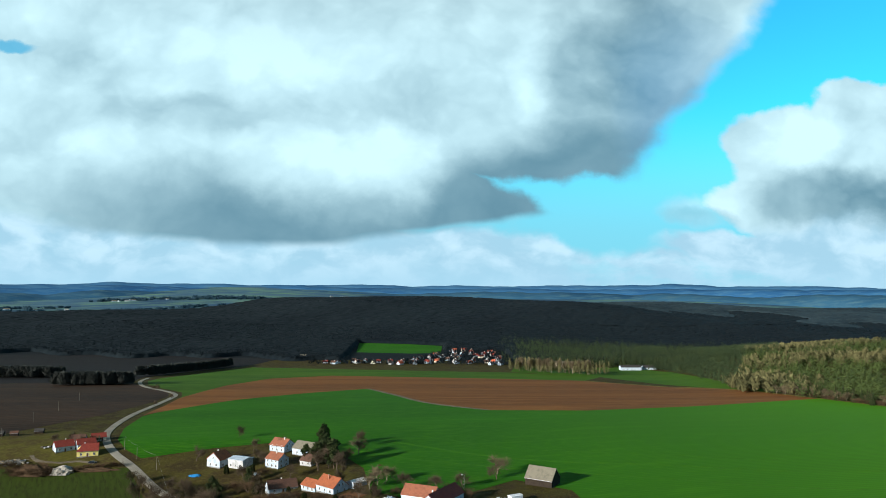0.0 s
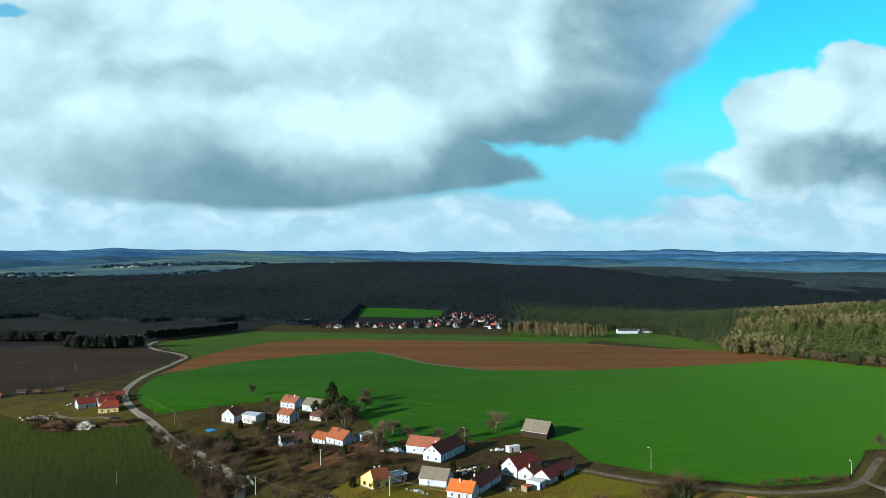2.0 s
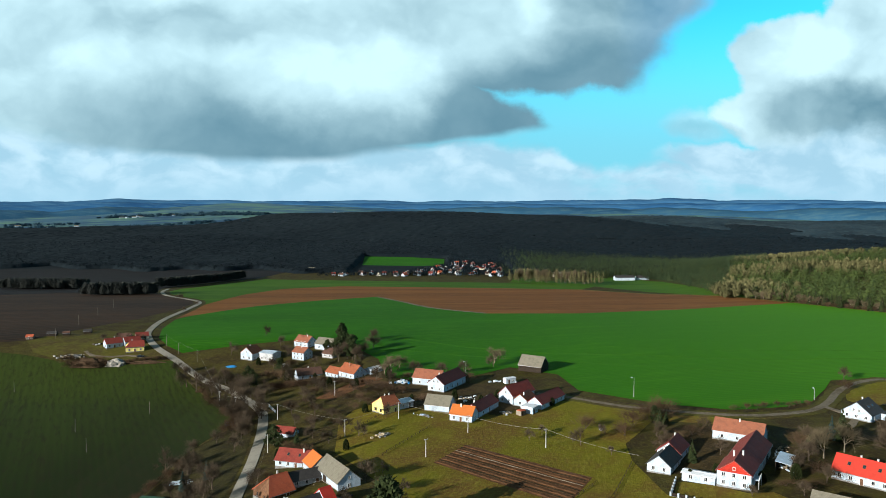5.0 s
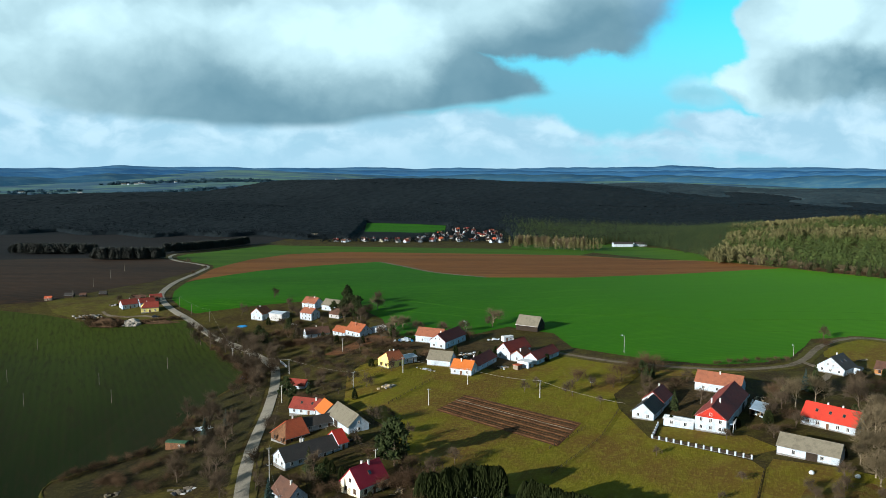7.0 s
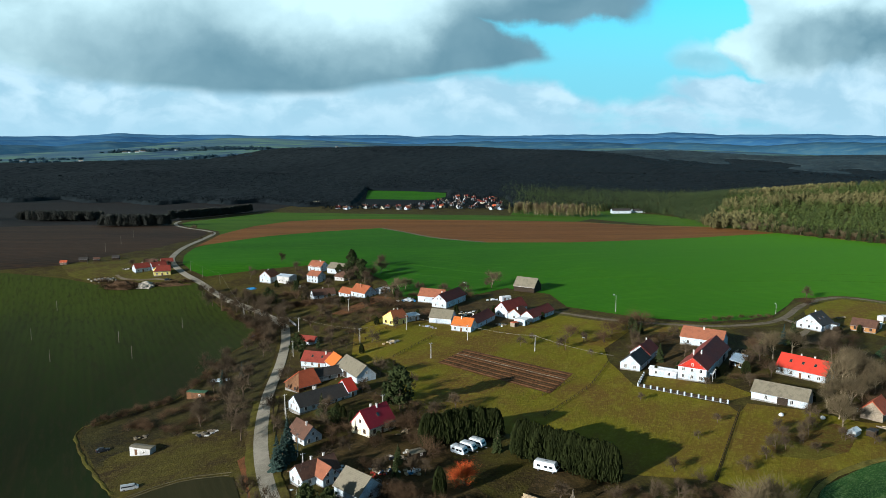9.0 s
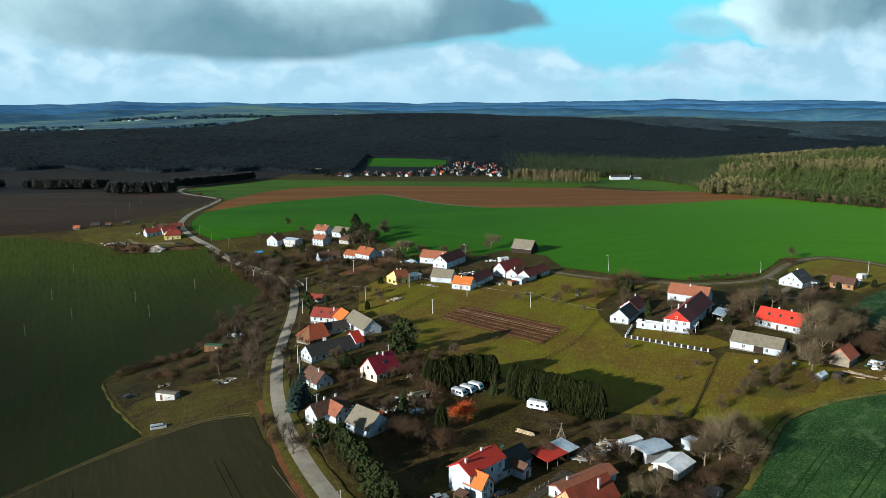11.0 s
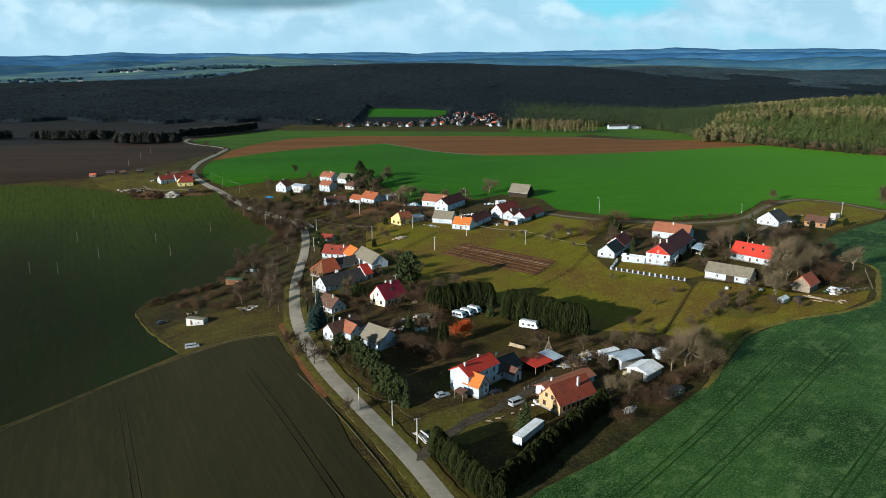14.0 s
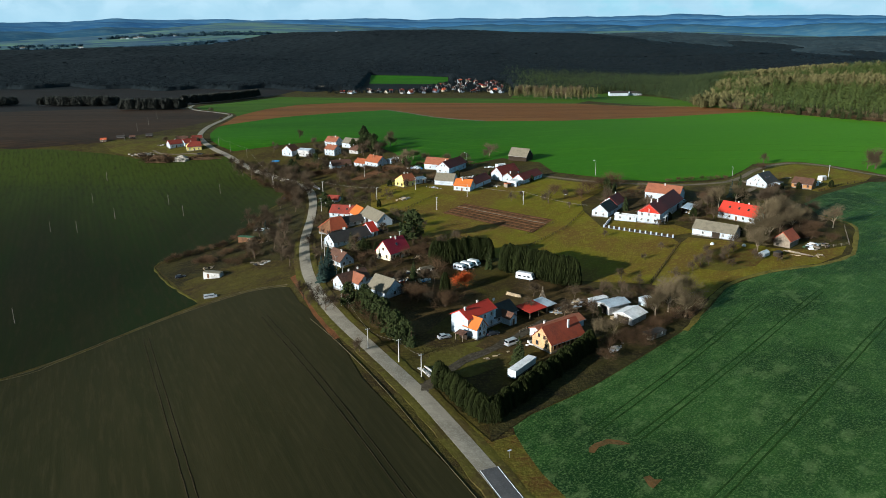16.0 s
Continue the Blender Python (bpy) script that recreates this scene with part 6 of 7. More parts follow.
hedge_line("bare", (-110, 480), (-84, 425), 9, 9.5, "trees beside the road", 3.5, 1.0)
hedge_line("bush", (-227, 556), (-205, 555), 12, 4.2, "brush on the spoil mound", 2.0, 1.5)
hedge_line("bush", (-196, 560), (-172, 567), 9, 3.0, "brush below the farm", 1.2, 1.5)
hedge_line("bare", (-226, 600), (-200, 600), 6, 6.5, "trees round the outlying farm", 5.0, 1.2)
hedge_line("bush", (-93, 509), (-79, 506), 12, 3.4, "dark hedge along the bank", 1.6, 1.6)
hedge_line("bush", (-79, 506), (-63, 505), 12, 3.0, "dark hedge along the bank", 1.6, 1.6)
hedge_line("bush", (-62, 505), (-34, 480), 9, 2.6, "garden hedge", 0.8, 1.4)
hedge_line("bush", (-60, 392), (-46, 376), 6, 3.5, "garden thicket", 2.0, 1.4)
hedge_line("bush", (125, 425), (165, 432), 8, 2.4, "lane side bushes", 1.0, 1.4)
hedge_line("bush", (-20, 462), (-32, 478), 6, 3.6, "garden thicket", 2.0, 1.5)
hedge_line("bush", (130, 300), (160, 310), 8, 3.6, "garden thicket", 3.0, 1.5)


hedge_line("pale", (322, 902), (352, 842), 14, 11.0, "trees along the wood's edge", 5.0, 0.8)
hedge_line("spruce", (345, 862), (408, 712), 34, 13.0, "trees along the wood's edge", 6.0, 1.0)
hedge_line("pale", (350, 850), (412, 708), 22, 10.0, "trees along the wood's edge", 5.0, 0.8)
hedge_line("bush", (330, 890), (408, 706), 26, 4.0, "bushes along the wood's edge", 3.0, 1.6)
hedge_line("spruce", (410, 705), (462, 575), 16, 13.0, "trees along the wood's edge", 6.0, 1.0)
hedge_line("pale", (412, 700), (464, 570), 10, 11.0, "trees along the wood's edge", 5.0, 0.8)
hedge_line("pale", (122, 1376), (232, 1300), 30, 26.0, "tall trees in the valley", 8.0, 0.6)
hedge_line("spruce", (200, 1480), (420, 1420), 26, 17.0, "pines along the valley wood", 14.0, 1.1)


# ---- woods: uncountable trees, joined ----
def wood(name, label, mat, spots, seed, tall=(13, 19), wide=(5, 8), conifer=True, clumps=None):
    """Many rough trees in one mesh: pointed or rounded crowns, each of many small ragged sprays."""
    rnd = np.random.default_rng(seed)
    x, y = spots
    n = len(x)
    z = terrain(x, y)
    h, r = rnd.uniform(*tall, n), rnd.uniform(*wide, n) / 2
    P = np.stack([x, y, z], -1)[:, None, :]
    k = clumps or (34 if conifer else 40)
    a = rnd.uniform(0, 6.28, (n, k))
    f = (np.arange(k)[None] + rnd.random((n, k))) / k
    if conifer:
        out = r[:, None] * (1 - f) ** 0.75 * rnd.uniform(0.55, 1.1, (n, k))
        up = h[:, None] * (0.10 + 0.86 * f)
        size = r[:, None] * (0.62 - 0.40 * f) * rnd.uniform(0.6, 1.2, (n, k))
        tilt = -0.5
    else:
        out = r[:, None] * np.sqrt(np.clip(1 - (2 * f - 0.75) ** 2 * 0.64, 0.05, 1)) * rnd.uniform(0.25, 1.05, (n, k))
        up = h[:, None] * (0.22 + 0.74 * f)
        size = r[:, None] * rnd.uniform(0.22, 0.5, (n, k))
        tilt = 0.9
    c = np.stack([out * np.cos(a), out * np.sin(a), up], -1)
    o = np.stack([np.cos(a), np.sin(a), np.full_like(a, tilt)], -1)
    s = np.stack([-np.sin(a), np.cos(a), rnd.uniform(-0.5, 0.5, (n, k))], -1)
    q = np.stack([np.zeros_like(a), np.zeros_like(a), np.ones_like(a)], -1)
    size = size[..., None]
    lift = q * size * rnd.uniform(0.1, 0.8, (n, k, 1))
    V = np.stack([c - o * size * 0.6 - s * size * 0.35, c + s * size * 0.8, c + o * size * 0.8 + lift], 2).reshape(n, 3 * k, 3) + P
    F = [(3 * j, 3 * j + 1, 3 * j + 2) for j in range(k)]
    F = np.array(F)[None] + (np.arange(n) * V.shape[1])[:, None, None]
    me = bpy.data.meshes.new(name)
    V, F = V.reshape(-1, 3), F.reshape(-1, 3)
    me.vertices.add(len(V))
    me.vertices.foreach_set("co", V.ravel())
    me.loops.add(F.size)
    me.loops.foreach_set("vertex_index", F.ravel().astype(np.int32))
    me.polygons.add(len(F))
    me.polygons.foreach_set("loop_start", np.arange(0, F.size, 3, dtype=np.int32))
    me.update(calc_edges=True)
    me.materials.append(M[mat])
    return tagged(new(name, me), label, "wood", kind="stuff")


def scatter(seed, n, x0, x1, y0, y1, keep):
    rnd = np.random.default_rng(seed)
    x, y = rnd.uniform(x0, x1, n), rnd.uniform(y0, y1, n)
    k = keep(x, y, rnd.random(n))
    return x[k], y[k]


def edge_noise(x, y):
    return 40 * np.sin(x / 67.0 + 1.3) + 25 * np.sin(x / 23.0 + y / 90.0)


def main_wood(x, y, q):
    a = x / y
    front = 1560 + edge_noise(x, y) + 130 * smooth(-0.1, -0.02, a) * smooth(0.12, 0.06, a) + 60 * smooth(-0.25, -0.4, a)
    meadow = ((x > -186) & (x < 8) & (y < 1852)) | ((x > -60) & (x < 135) & (y < 1750))
    far = 2750 + 400 * smooth(-0.34, -0.10, a)
    return (y > front) & (y < far) & (np.abs(a) < 0.80) & ~meadow & (q < 1.2 - y / 6000)


def canopy(name, label, mat, x0, x1, y0, y1, dx, dy, keep, seed, top=7.0, rough=1.6):
    """The closed roof of a wood: one uneven sheet of crowns over the land, with its edges brought down to the ground."""
    rnd = np.random.default_rng(seed)
    xs, ys = np.arange(x0, x1, dx), np.arange(y0, y1, dy)
    X, Y = np.meshgrid(xs, ys)
    X, Y = X + rnd.uniform(-0.35, 0.35, X.shape) * dx, Y + rnd.uniform(-0.35, 0.35, X.shape) * dy
    inside = keep(X, Y, np.zeros(X.shape))
    Z = terrain(X, Y) + np.where(inside, top + rnd.uniform(-rough, rough, X.shape), -0.5)
    ny, nx = X.shape
    k = (np.arange(ny - 1)[:, None] * nx + np.arange(nx - 1)[None]).ravel()
    f = np.stack([k, k + 1, k + nx + 1, k + nx], -1)
    f = f[inside.ravel()[f].any(axis=1)]
    used, inv = np.unique(f, return_inverse=True)
    co = np.stack([X, Y, Z], -1).reshape(-1, 3)[used]
    me = bpy.data.meshes.new(name)
    me.from_pydata(co.tolist(), [], inv.reshape(-1, 4).tolist())
    me.polygons.foreach_set("use_smooth", [True] * len(me.polygons))
    me.materials.append(M[mat])
    return tagged(new(name, me), label, "wood", kind="stuff")


def haze_side(x, y):
    """Where the far ridge takes the paler wood colour with distance haze in it."""
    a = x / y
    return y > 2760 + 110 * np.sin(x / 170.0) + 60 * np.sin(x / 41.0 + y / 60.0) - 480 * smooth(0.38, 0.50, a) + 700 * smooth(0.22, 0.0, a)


canopy("woods_dark", "leafless and conifer woodland covering the ridge, cloud shade in its colour", "cloud_shaded_wood", -1750, 1900, 1450, 2210, 5.5, 7.0, main_wood, 31)
canopy("woods_crest", "distant woodland on the ridge crest, cloud shade in its colour", "cloud_shaded_wood", -2500, 2300, 2190, 3190, 9.0, 11.0, lambda x, y, q: main_wood(x, y, q) & ~haze_side(x, y), 32, 7.5, 2.0)
canopy("woods_hazy", "woodland beyond the ridge, distance haze in its grey-green colour", "haze_tinted_wood", 180, 2300, 2190, 3190, 9.0, 11.0, lambda x, y, q: main_wood(x, y, q) & haze_side(x, y), 33, 7.5, 2.0)
near = scatter(1, 9000, -1700, 1900, 1450, 2150, main_wood)
wood("treetops_dark", "taller crowns above the woodland, coloured with the same cloud shade", "cloud_shaded_wood", near, 2, (8, 12), (4, 7), False, 16)
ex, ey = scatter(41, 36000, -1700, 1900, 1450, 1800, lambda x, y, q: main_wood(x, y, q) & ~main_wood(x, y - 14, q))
wood("wood_edge", "ragged front edge of the woodland, cloud shade in its colour", "cloud_shaded_wood", (ex, ey), 42, (8, 13), (4, 7), False, 16)


def hill_wood(x, y, q):
    a = x / y
    front = np.where(a < 0.33, 908 + (0.33 - a) * 6600, 908 - (a - 0.33) * 800) + 0.15 * edge_noise(x, y)
    return (a > 0.235) & (a < 0.75) & (y > front) & (y < 1800)


hx, hy = scatter(3, 30000, 200, 1350, 520, 1800, hill_wood)
clump = np.sin(hx / 55.0) + np.sin(hy / 48.0 + hx / 90.0) + np.random.default_rng(4).uniform(-0.9, 0.9, len(hx)) + 1.5 * smooth(0.38, 0.50, hx / hy) + 0.7 * smooth(1050, 850, hy) + 0.5 * np.sin(hx / 23.0 + hy / 31.0)
sel = clump > 0.15
far_side = hy > 960 + 1500 * smooth(0.325, 0.42, hx / hy) + np.random.default_rng(44).normal(0, 60, len(hx))
wood("woods_bare", "sunlit leafless tawny woodland on the hillside", "sunny_wood", (hx[~sel & ~far_side], hy[~sel & ~far_side]), 5, (8, 15), (6, 11), False)
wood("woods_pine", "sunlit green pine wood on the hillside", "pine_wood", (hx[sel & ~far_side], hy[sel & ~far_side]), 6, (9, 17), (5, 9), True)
px, py = scatter(7, 16000, 90, 760, 1300, 1980, lambda x, y, q: (y > 1470 + 0.4 * edge_noise(x, y) - 150 * smooth(0.20, 0.30, x / y)) & (q < smooth(0.06, 0.15, x / y)) & (q < smooth(2000, 1700, y)) & (x / y < 0.40))
wood("woods_pine", "pine wood beyond the valley, cloud shade in its green", "pine_shaded", (px, py), 8, (13, 20), (4.5, 7.5), True)
wood("woods_pine", "pine wood at the foot of the hill, coloured as cloud-shaded", "pine_shaded", (hx[far_side], hy[far_side]), 16, (11, 18), (5, 8), True)
tx, ty = scatter(9, 520, 112, 250, 1250, 1420, lambda x, y, q: np.abs(y - (1375 - (x - 122) * 0.66) - 0.2 * edge_noise(x, y)) < 20)
wood("woods_bare", "tawny row of leafless valley trees", "sunny_wood", (tx, ty), 10, (10, 24), (4, 7), False)
for seed, (cx, cy, lx, ly, tilt) in ((12, (-556, 1150, 60, 24, 0.0)), (13, (-386, 998, 38, 16, 0.35)), (14, (-378, 1300, 30, 20, 4.2)), (15, (-800, 1150, 150, 34, 0.05))):
    gx, gy = scatter(seed, 1100, -1, 1, -1, 1, lambda x, y, q: x * x + y * y < 1 + 0.3 * np.sin(x * 17))
    wood("grove", "dark copse between the fields", "copse", (cx + gx * lx, cy + gy * ly + gx * lx * tilt), seed, (7, 15), (5, 10), False)
vx, vy = scatter(21, 1500, -230, 130, 1465, 1745, lambda x, y, q: (y < 1512 + 230 * smooth(-90, 30, x)))
wood("village_trees", "leafless garden trees of the far village", "cloud_shaded_wood", (vx, vy), 22, (5, 10), (3, 5), False)
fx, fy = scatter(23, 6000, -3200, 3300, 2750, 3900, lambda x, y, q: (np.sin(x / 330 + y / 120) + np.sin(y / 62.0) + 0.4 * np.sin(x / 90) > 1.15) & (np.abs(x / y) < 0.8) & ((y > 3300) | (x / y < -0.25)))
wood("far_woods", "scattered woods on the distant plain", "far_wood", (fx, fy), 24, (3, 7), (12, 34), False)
for seed, x0, x1, y0, y1 in ((31, -1500, -1050, 3560, 3640), (32, -1650, -1200, 2900, 3040), (33, -620, -400, 3900, 3960)):
    rnd = random.Random(seed)
    for i in range(6):
        house("tiny pale house of a distant village", (rnd.uniform(x0, x1), rnd.uniform(y0, y1)), rnd.uniform(0, 90), rnd.uniform(12, 22), 10, 4, 2.5, "white", "r_grey", front=0, chimneys=(), detail=False, door="x")


# ---- poles, lamps and wires ----
def utility_pole(x, y, h, turn=0, mat="concrete", arms=1):
    e = on_land("utility_pole", x, y, turn, "pale concrete utility pole with a crossarm" if mat == "concrete" else "plain weathered wooden pole standing in a field", "pole", "utility poles")
    part("shaft", tube(bmesh.new(), (0, 0, -0.5), (0, 0, h), 0.17 if arms else 0.13, 0.11 if arms else 0.09, 8), M[mat], e)
    for i in range(arms):
        z = h - 0.35 - 0.6 * i
        part("crossarm", boxed(-0.75, 0.75, -0.06, 0.06, z - 0.05, z + 0.05), M["gutter"], e)
        for u in (-0.65, 0.0, 0.65):
            part("insulator", tube(tube(bmesh.new(), (u, 0, z + 0.05), (u, 0, z + 0.2), 0.05, 0.07, 6), (u, 0, z + 0.2), (u, 0, z + 0.28), 0.07, 0.03, 6), M["paint_white"], e)
    return e


def street_lamp(x, y, h, turn=0):
    e = on_land("street_lamp", x, y, turn, "slender grey street lamp with a pale head", "street lamp", "street lamps")
    part("shaft", tube(tube(bmesh.new(), (0, 0, -0.4), (0, 0, h * 0.45), 0.12, 0.09, 8), (0, 0, h * 0.45), (0, 0, h), 0.07, 0.05, 8), M["concrete"], e)
    part("arm", tube(bmesh.new(), (0, 0, h - 0.1), (0.9, 0, h + 0.15), 0.045, 0.04, 6), M["gutter"], e)
    bm = bmesh.new()
    bmesh.ops.create_icosphere(bm, subdivisions=2, radius=0.3)
    for v in bm.verts:
        v.co = (v.co.x * 1.6 + 1.1, v.co.y * 0.8, v.co.z * 0.6 + h + 0.15)
    part("lamp_head", bm, M["paint_white"], e, "pale lamp head", True)
    return e


def wire(points, label="sagging overhead cable between poles", r=0.045, sag=0.9):
    bm = bmesh.new()
    for a, b in zip(points, points[1:]):
        pa, pb = (Vector((x, y, ground_z(x, y) + z)) for x, y, z in (a, b))
        prev = None
        for i in range(11):
            t = i / 10
            p = pa.lerp(pb, t) - Vector((0, 0, sag * 4 * t * (1 - t)))
            if prev:
                tube(bm, prev, p, r, r, 4, False)
            prev = p
    return tagged(mesh_object("cable", bm, M["wire"]), label, "cable")


for x, y, h in ((-14.0, 193.4, 7.2), (-7.3, 184.2, 7.0), (-23.7, 203.0, 6.6), (-39.0, 262.0, 7.2), (-43.5, 277.0, 7.2), (-52.0, 301.3, 7.2), (-55.5, 316.0, 7.2), (-20.4, 305.3, 7.5), (39.4, 381.7, 7.4), (-5.6, 371.3, 6.8),
                (-38.6, 398.5, 7.2), (-18.4, 419.0, 7.4), (10.6, 400.0, 7.2), (-68.0, 392.0, 7.4), (-75.0, 441.0, 7.4), (-53.0, 470.0, 7.2), (-102.0, 470.0, 8.0), (-116.0, 489.0, 8.0), (222.0, 432.0, 8.0)):
    utility_pole(x, y, h, 35)
for x, y, h in ((-149.6, 482.1, 7.5), (-172.5, 451.0, 7.5), (-153.9, 422.8, 7.5), (-191.3, 416.8, 7.5), (-214.1, 388.4, 7.5), (-163.5, 261.3, 7.5), (-239.7, 518.4, 7.5), (-221.8, 456.2, 7.5), (-199.6, 388.2, 7.5), (-262.6, 608.7, 8.0),
                (-276.2, 669.1, 8.5), (-289.6, 729.6, 8.5), (-307.0, 798.7, 9.0), (-180.8, 591.0, 8.0), (-168.0, 577.0, 8.0), (-152.0, 564.0, 8.0)):
    utility_pole(x, y, h - 1.2, 60, "wood_pole", 0)
for x, y, h, a in ((89.8, 450.4, 9.0, 180), (169.5, 441.0, 5.0, 90), (12.5, 497.0, 8.0, 200), (-36.5, 240.0, 7.0, 200)):
    street_lamp(x, y, h, a)
wire([(-38.6, 398.5, 7.0), (-18.4, 419.0, 7.2), (10.6, 400.0, 7.0), (39.4, 381.7, 7.2), (68.0, 357.0, 5.0)])
wire([(-38.6, 398.5, 6.9), (-75.0, 441.0, 7.2), (-102.0, 470.0, 7.8), (-116.0, 489.0, 7.8), (-152.0, 564.0, 7.8), (-168.0, 577.0, 7.8), (-180.8, 591.0, 7.8)], r=0.03)
wire([(-7.3, 184.2, 6.8), (-14.0, 193.4, 7.0), (-23.7, 203.0, 6.4), (-36.5, 240.0, 6.6), (-39.0, 262.0, 7.0), (-43.5, 277.0, 7.0), (-52.0, 301.3, 7.0), (-55.5, 316.0, 7.0), (-68.0, 392.0, 7.2)], r=0.02)


# ---- fences ----
def rail_fence(points, label="dark weathered wooden garden fence", h=1.05, step=3.2, mat="boards_dark", boards=False):
    x0, y0 = points[0]
    e = thing("fence", x0, y0, ground_z(x0, y0), 0, label, "fence")
    zb = ground_z(x0, y0)
    for (ax, ay), (bx, by) in zip(points, points[1:]):
        d = math.hypot(bx - ax, by - ay)
        n = max(1, int(d / step))
        a = math.degrees(math.atan2(by - ay, bx - ax))
        for i in range(n):
            t, u = i / n, (i + 1) / n
            px, py, qx, qy = ax + (bx - ax) * t - x0, ay + (by - ay) * t - y0, ax + (bx - ax) * u - x0, ay + (by - ay) * u - y0
            pz, qz = ground_z(px + x0, py + y0) - zb, ground_z(qx + x0, qy + y0) - zb
            p = part("post", boxed(-0.07, 0.07, -0.07, 0.07, -0.4, h + 0.1), M[mat], e)
            p.matrix_basis = pose(px, py, pz, 0, 0, a)
            if boards:
                bm = bmesh.new()
                w = d / n
                k = max(4, int(w / 0.22))
                for j in range(k):
                    box(bm, j * w / k + 0.02, (j + 1) * w / k - 0.03, -0.02, 0.02, 0.1, h - 0.05 + 0.05 * ((i * 7 + j * 3) % 3))
                box(bm, 0, w, 0.02, 0.06, 0.3, 0.38)
                box(bm, 0, w, 0.02, 0.06, h - 0.3, h - 0.22)
                b = part("boards", bm, M[mat], e)
                b.matrix_basis = Matrix.Translation((px, py, pz)) @ Matrix.Rotation(radians(a), 4, "Z") @ Matrix.Rotation(-math.atan2(qz - pz, w), 4, "Y")
            else:
                for z in (0.45, 0.95):
                    part("rail", tube(bmesh.new(), (px, py, pz + z), (qx, qy, qz + z), 0.05, 0.05, 5), M[mat], e)
    return e


def pillar_fence(points, step=2.6, h=1.3):
    """White rendered pillars with dark lattice panels between them."""
    x0, y0 = points[0]
    zb = ground_z(x0, y0)
    e = thing("pillar_fence", x0, y0, zb, 0, "garden fence of white pillars and dark panels", "fence")
    for (ax, ay), (bx, by) in zip(points, points[1:]):
        d = math.hypot(bx - ax, by - ay)
        n = max(1, round(d / step))
        a = math.degrees(math.atan2(by - ay, bx - ax))
        w = d / n
        for i in range(n + 1):
            x, y = ax + (bx - ax) * i / n, ay + (by - ay) * i / n
            m = pose(x - x0, y - y0, ground_z(x, y) - zb, 0, 0, a)
            p = part("pillar", boxed(-0.24, 0.24, -0.24, 0.24, -0.4, h), M["white"], e)
            p.matrix_basis = m
            part("cap", extrude_profile(bmesh.new(), [(-0.3, h), (0.3, h), (0.3, h + 0.05), (0, h + 0.16), (-0.3, h + 0.05)], -0.3, 0.3), M["concrete"], p)
            if i < n:
                bm = boxed(0.24, w - 0.24, -0.1, 0.1, -0.3, 0.16)
                b = part("base_wall", bm, M["plinth"], e)
                b.matrix_basis = m
                bm = bmesh.new()
                for j in range(9):
                    u = 0.3 + (w - 0.6) * (j + 0.5) / 9
                    box(bm, u - 0.08, u + 0.08, -0.02, 0.02, 0.34, h - 0.12)
                box(bm, 0.24, w - 0.24, 0.02, 0.06, 0.45, 0.52)
                box(bm, 0.24, w - 0.24, 0.02, 0.06, h - 0.35, h - 0.28)
                b = part("panel", bm, M["boards_dark"], e)
                b.matrix_basis = m


pillar_fence([(77.3, 345.9), (71.9, 333.5), (97.5, 312.6)])
pillar_fence([(-85.5, 470.0), (-79.5, 456.0)], 2.2, 1.1)
rail_fence([(98.6, 305.5), (72.7, 255.5)])
rail_fence([(33.4, 304.5), (54.6, 335), (68.4, 366.0)])
rail_fence([(-21.6, 372.9), (-4.6, 408.0)])
rail_fence([(-36.9, 404.7), (-27.0, 424.8)])
rail_fence([(35.6, 325.5), (51.5, 346.0)], h=0.9)
rail_fence([(58, 458), (84, 436), (122, 420)], "rough wooden pasture fence beside the lane", 0.9, 4.0, "boards_dark", False)
rail_fence([(130, 421), (160, 428)], "rough wooden pasture fence beside the lane", 0.9, 3.0, "boards_dark", False)
rail_fence([(198, 396), (222, 414), (252, 430)], "dark board fence round the garden", 1.2, 3.0)
rail_fence([(-40, 396), (-62, 420)], "dark board fence round the garden", 1.1, 3.0)
rail_fence([(-30, 330), (-12, 318), (0, 300)], "dark board fence round the garden", 1.1, 3.0)
rail_fence([(-128, 592), (-100, 575)], "dark board fence round the garden", 1.1, 3.0)
rail_fence([(-62, 505), (-38, 492), (-24, 470)], "dark board fence round the garden", 1.1, 3.0)
rail_fence([(22, 214), (27, 219)], "short rail fence in the farmyard", 1.0, 1.6, "boards_grey", False)
rail_fence([(150, 292), (166, 298), (178, 326)], "broken rail fence at the field edge", 0.9, 4.0, "boards_grey", False)


# ---- vehicles ----
def wheel(parent, x, y, r=0.31, wd=0.2):
    s = 1 if y > 0 else -1
    t = part("wheel", tube(bmesh.new(), (x, y - s * wd, r), (x, y, r), r, r, 14), M["tyre"], parent)
    part("rim", tube(bmesh.new(), (x, y - s * 0.02, r), (x, y + s * 0.012, r), r * 0.62, r * 0.58, 10), M["rim"], t)


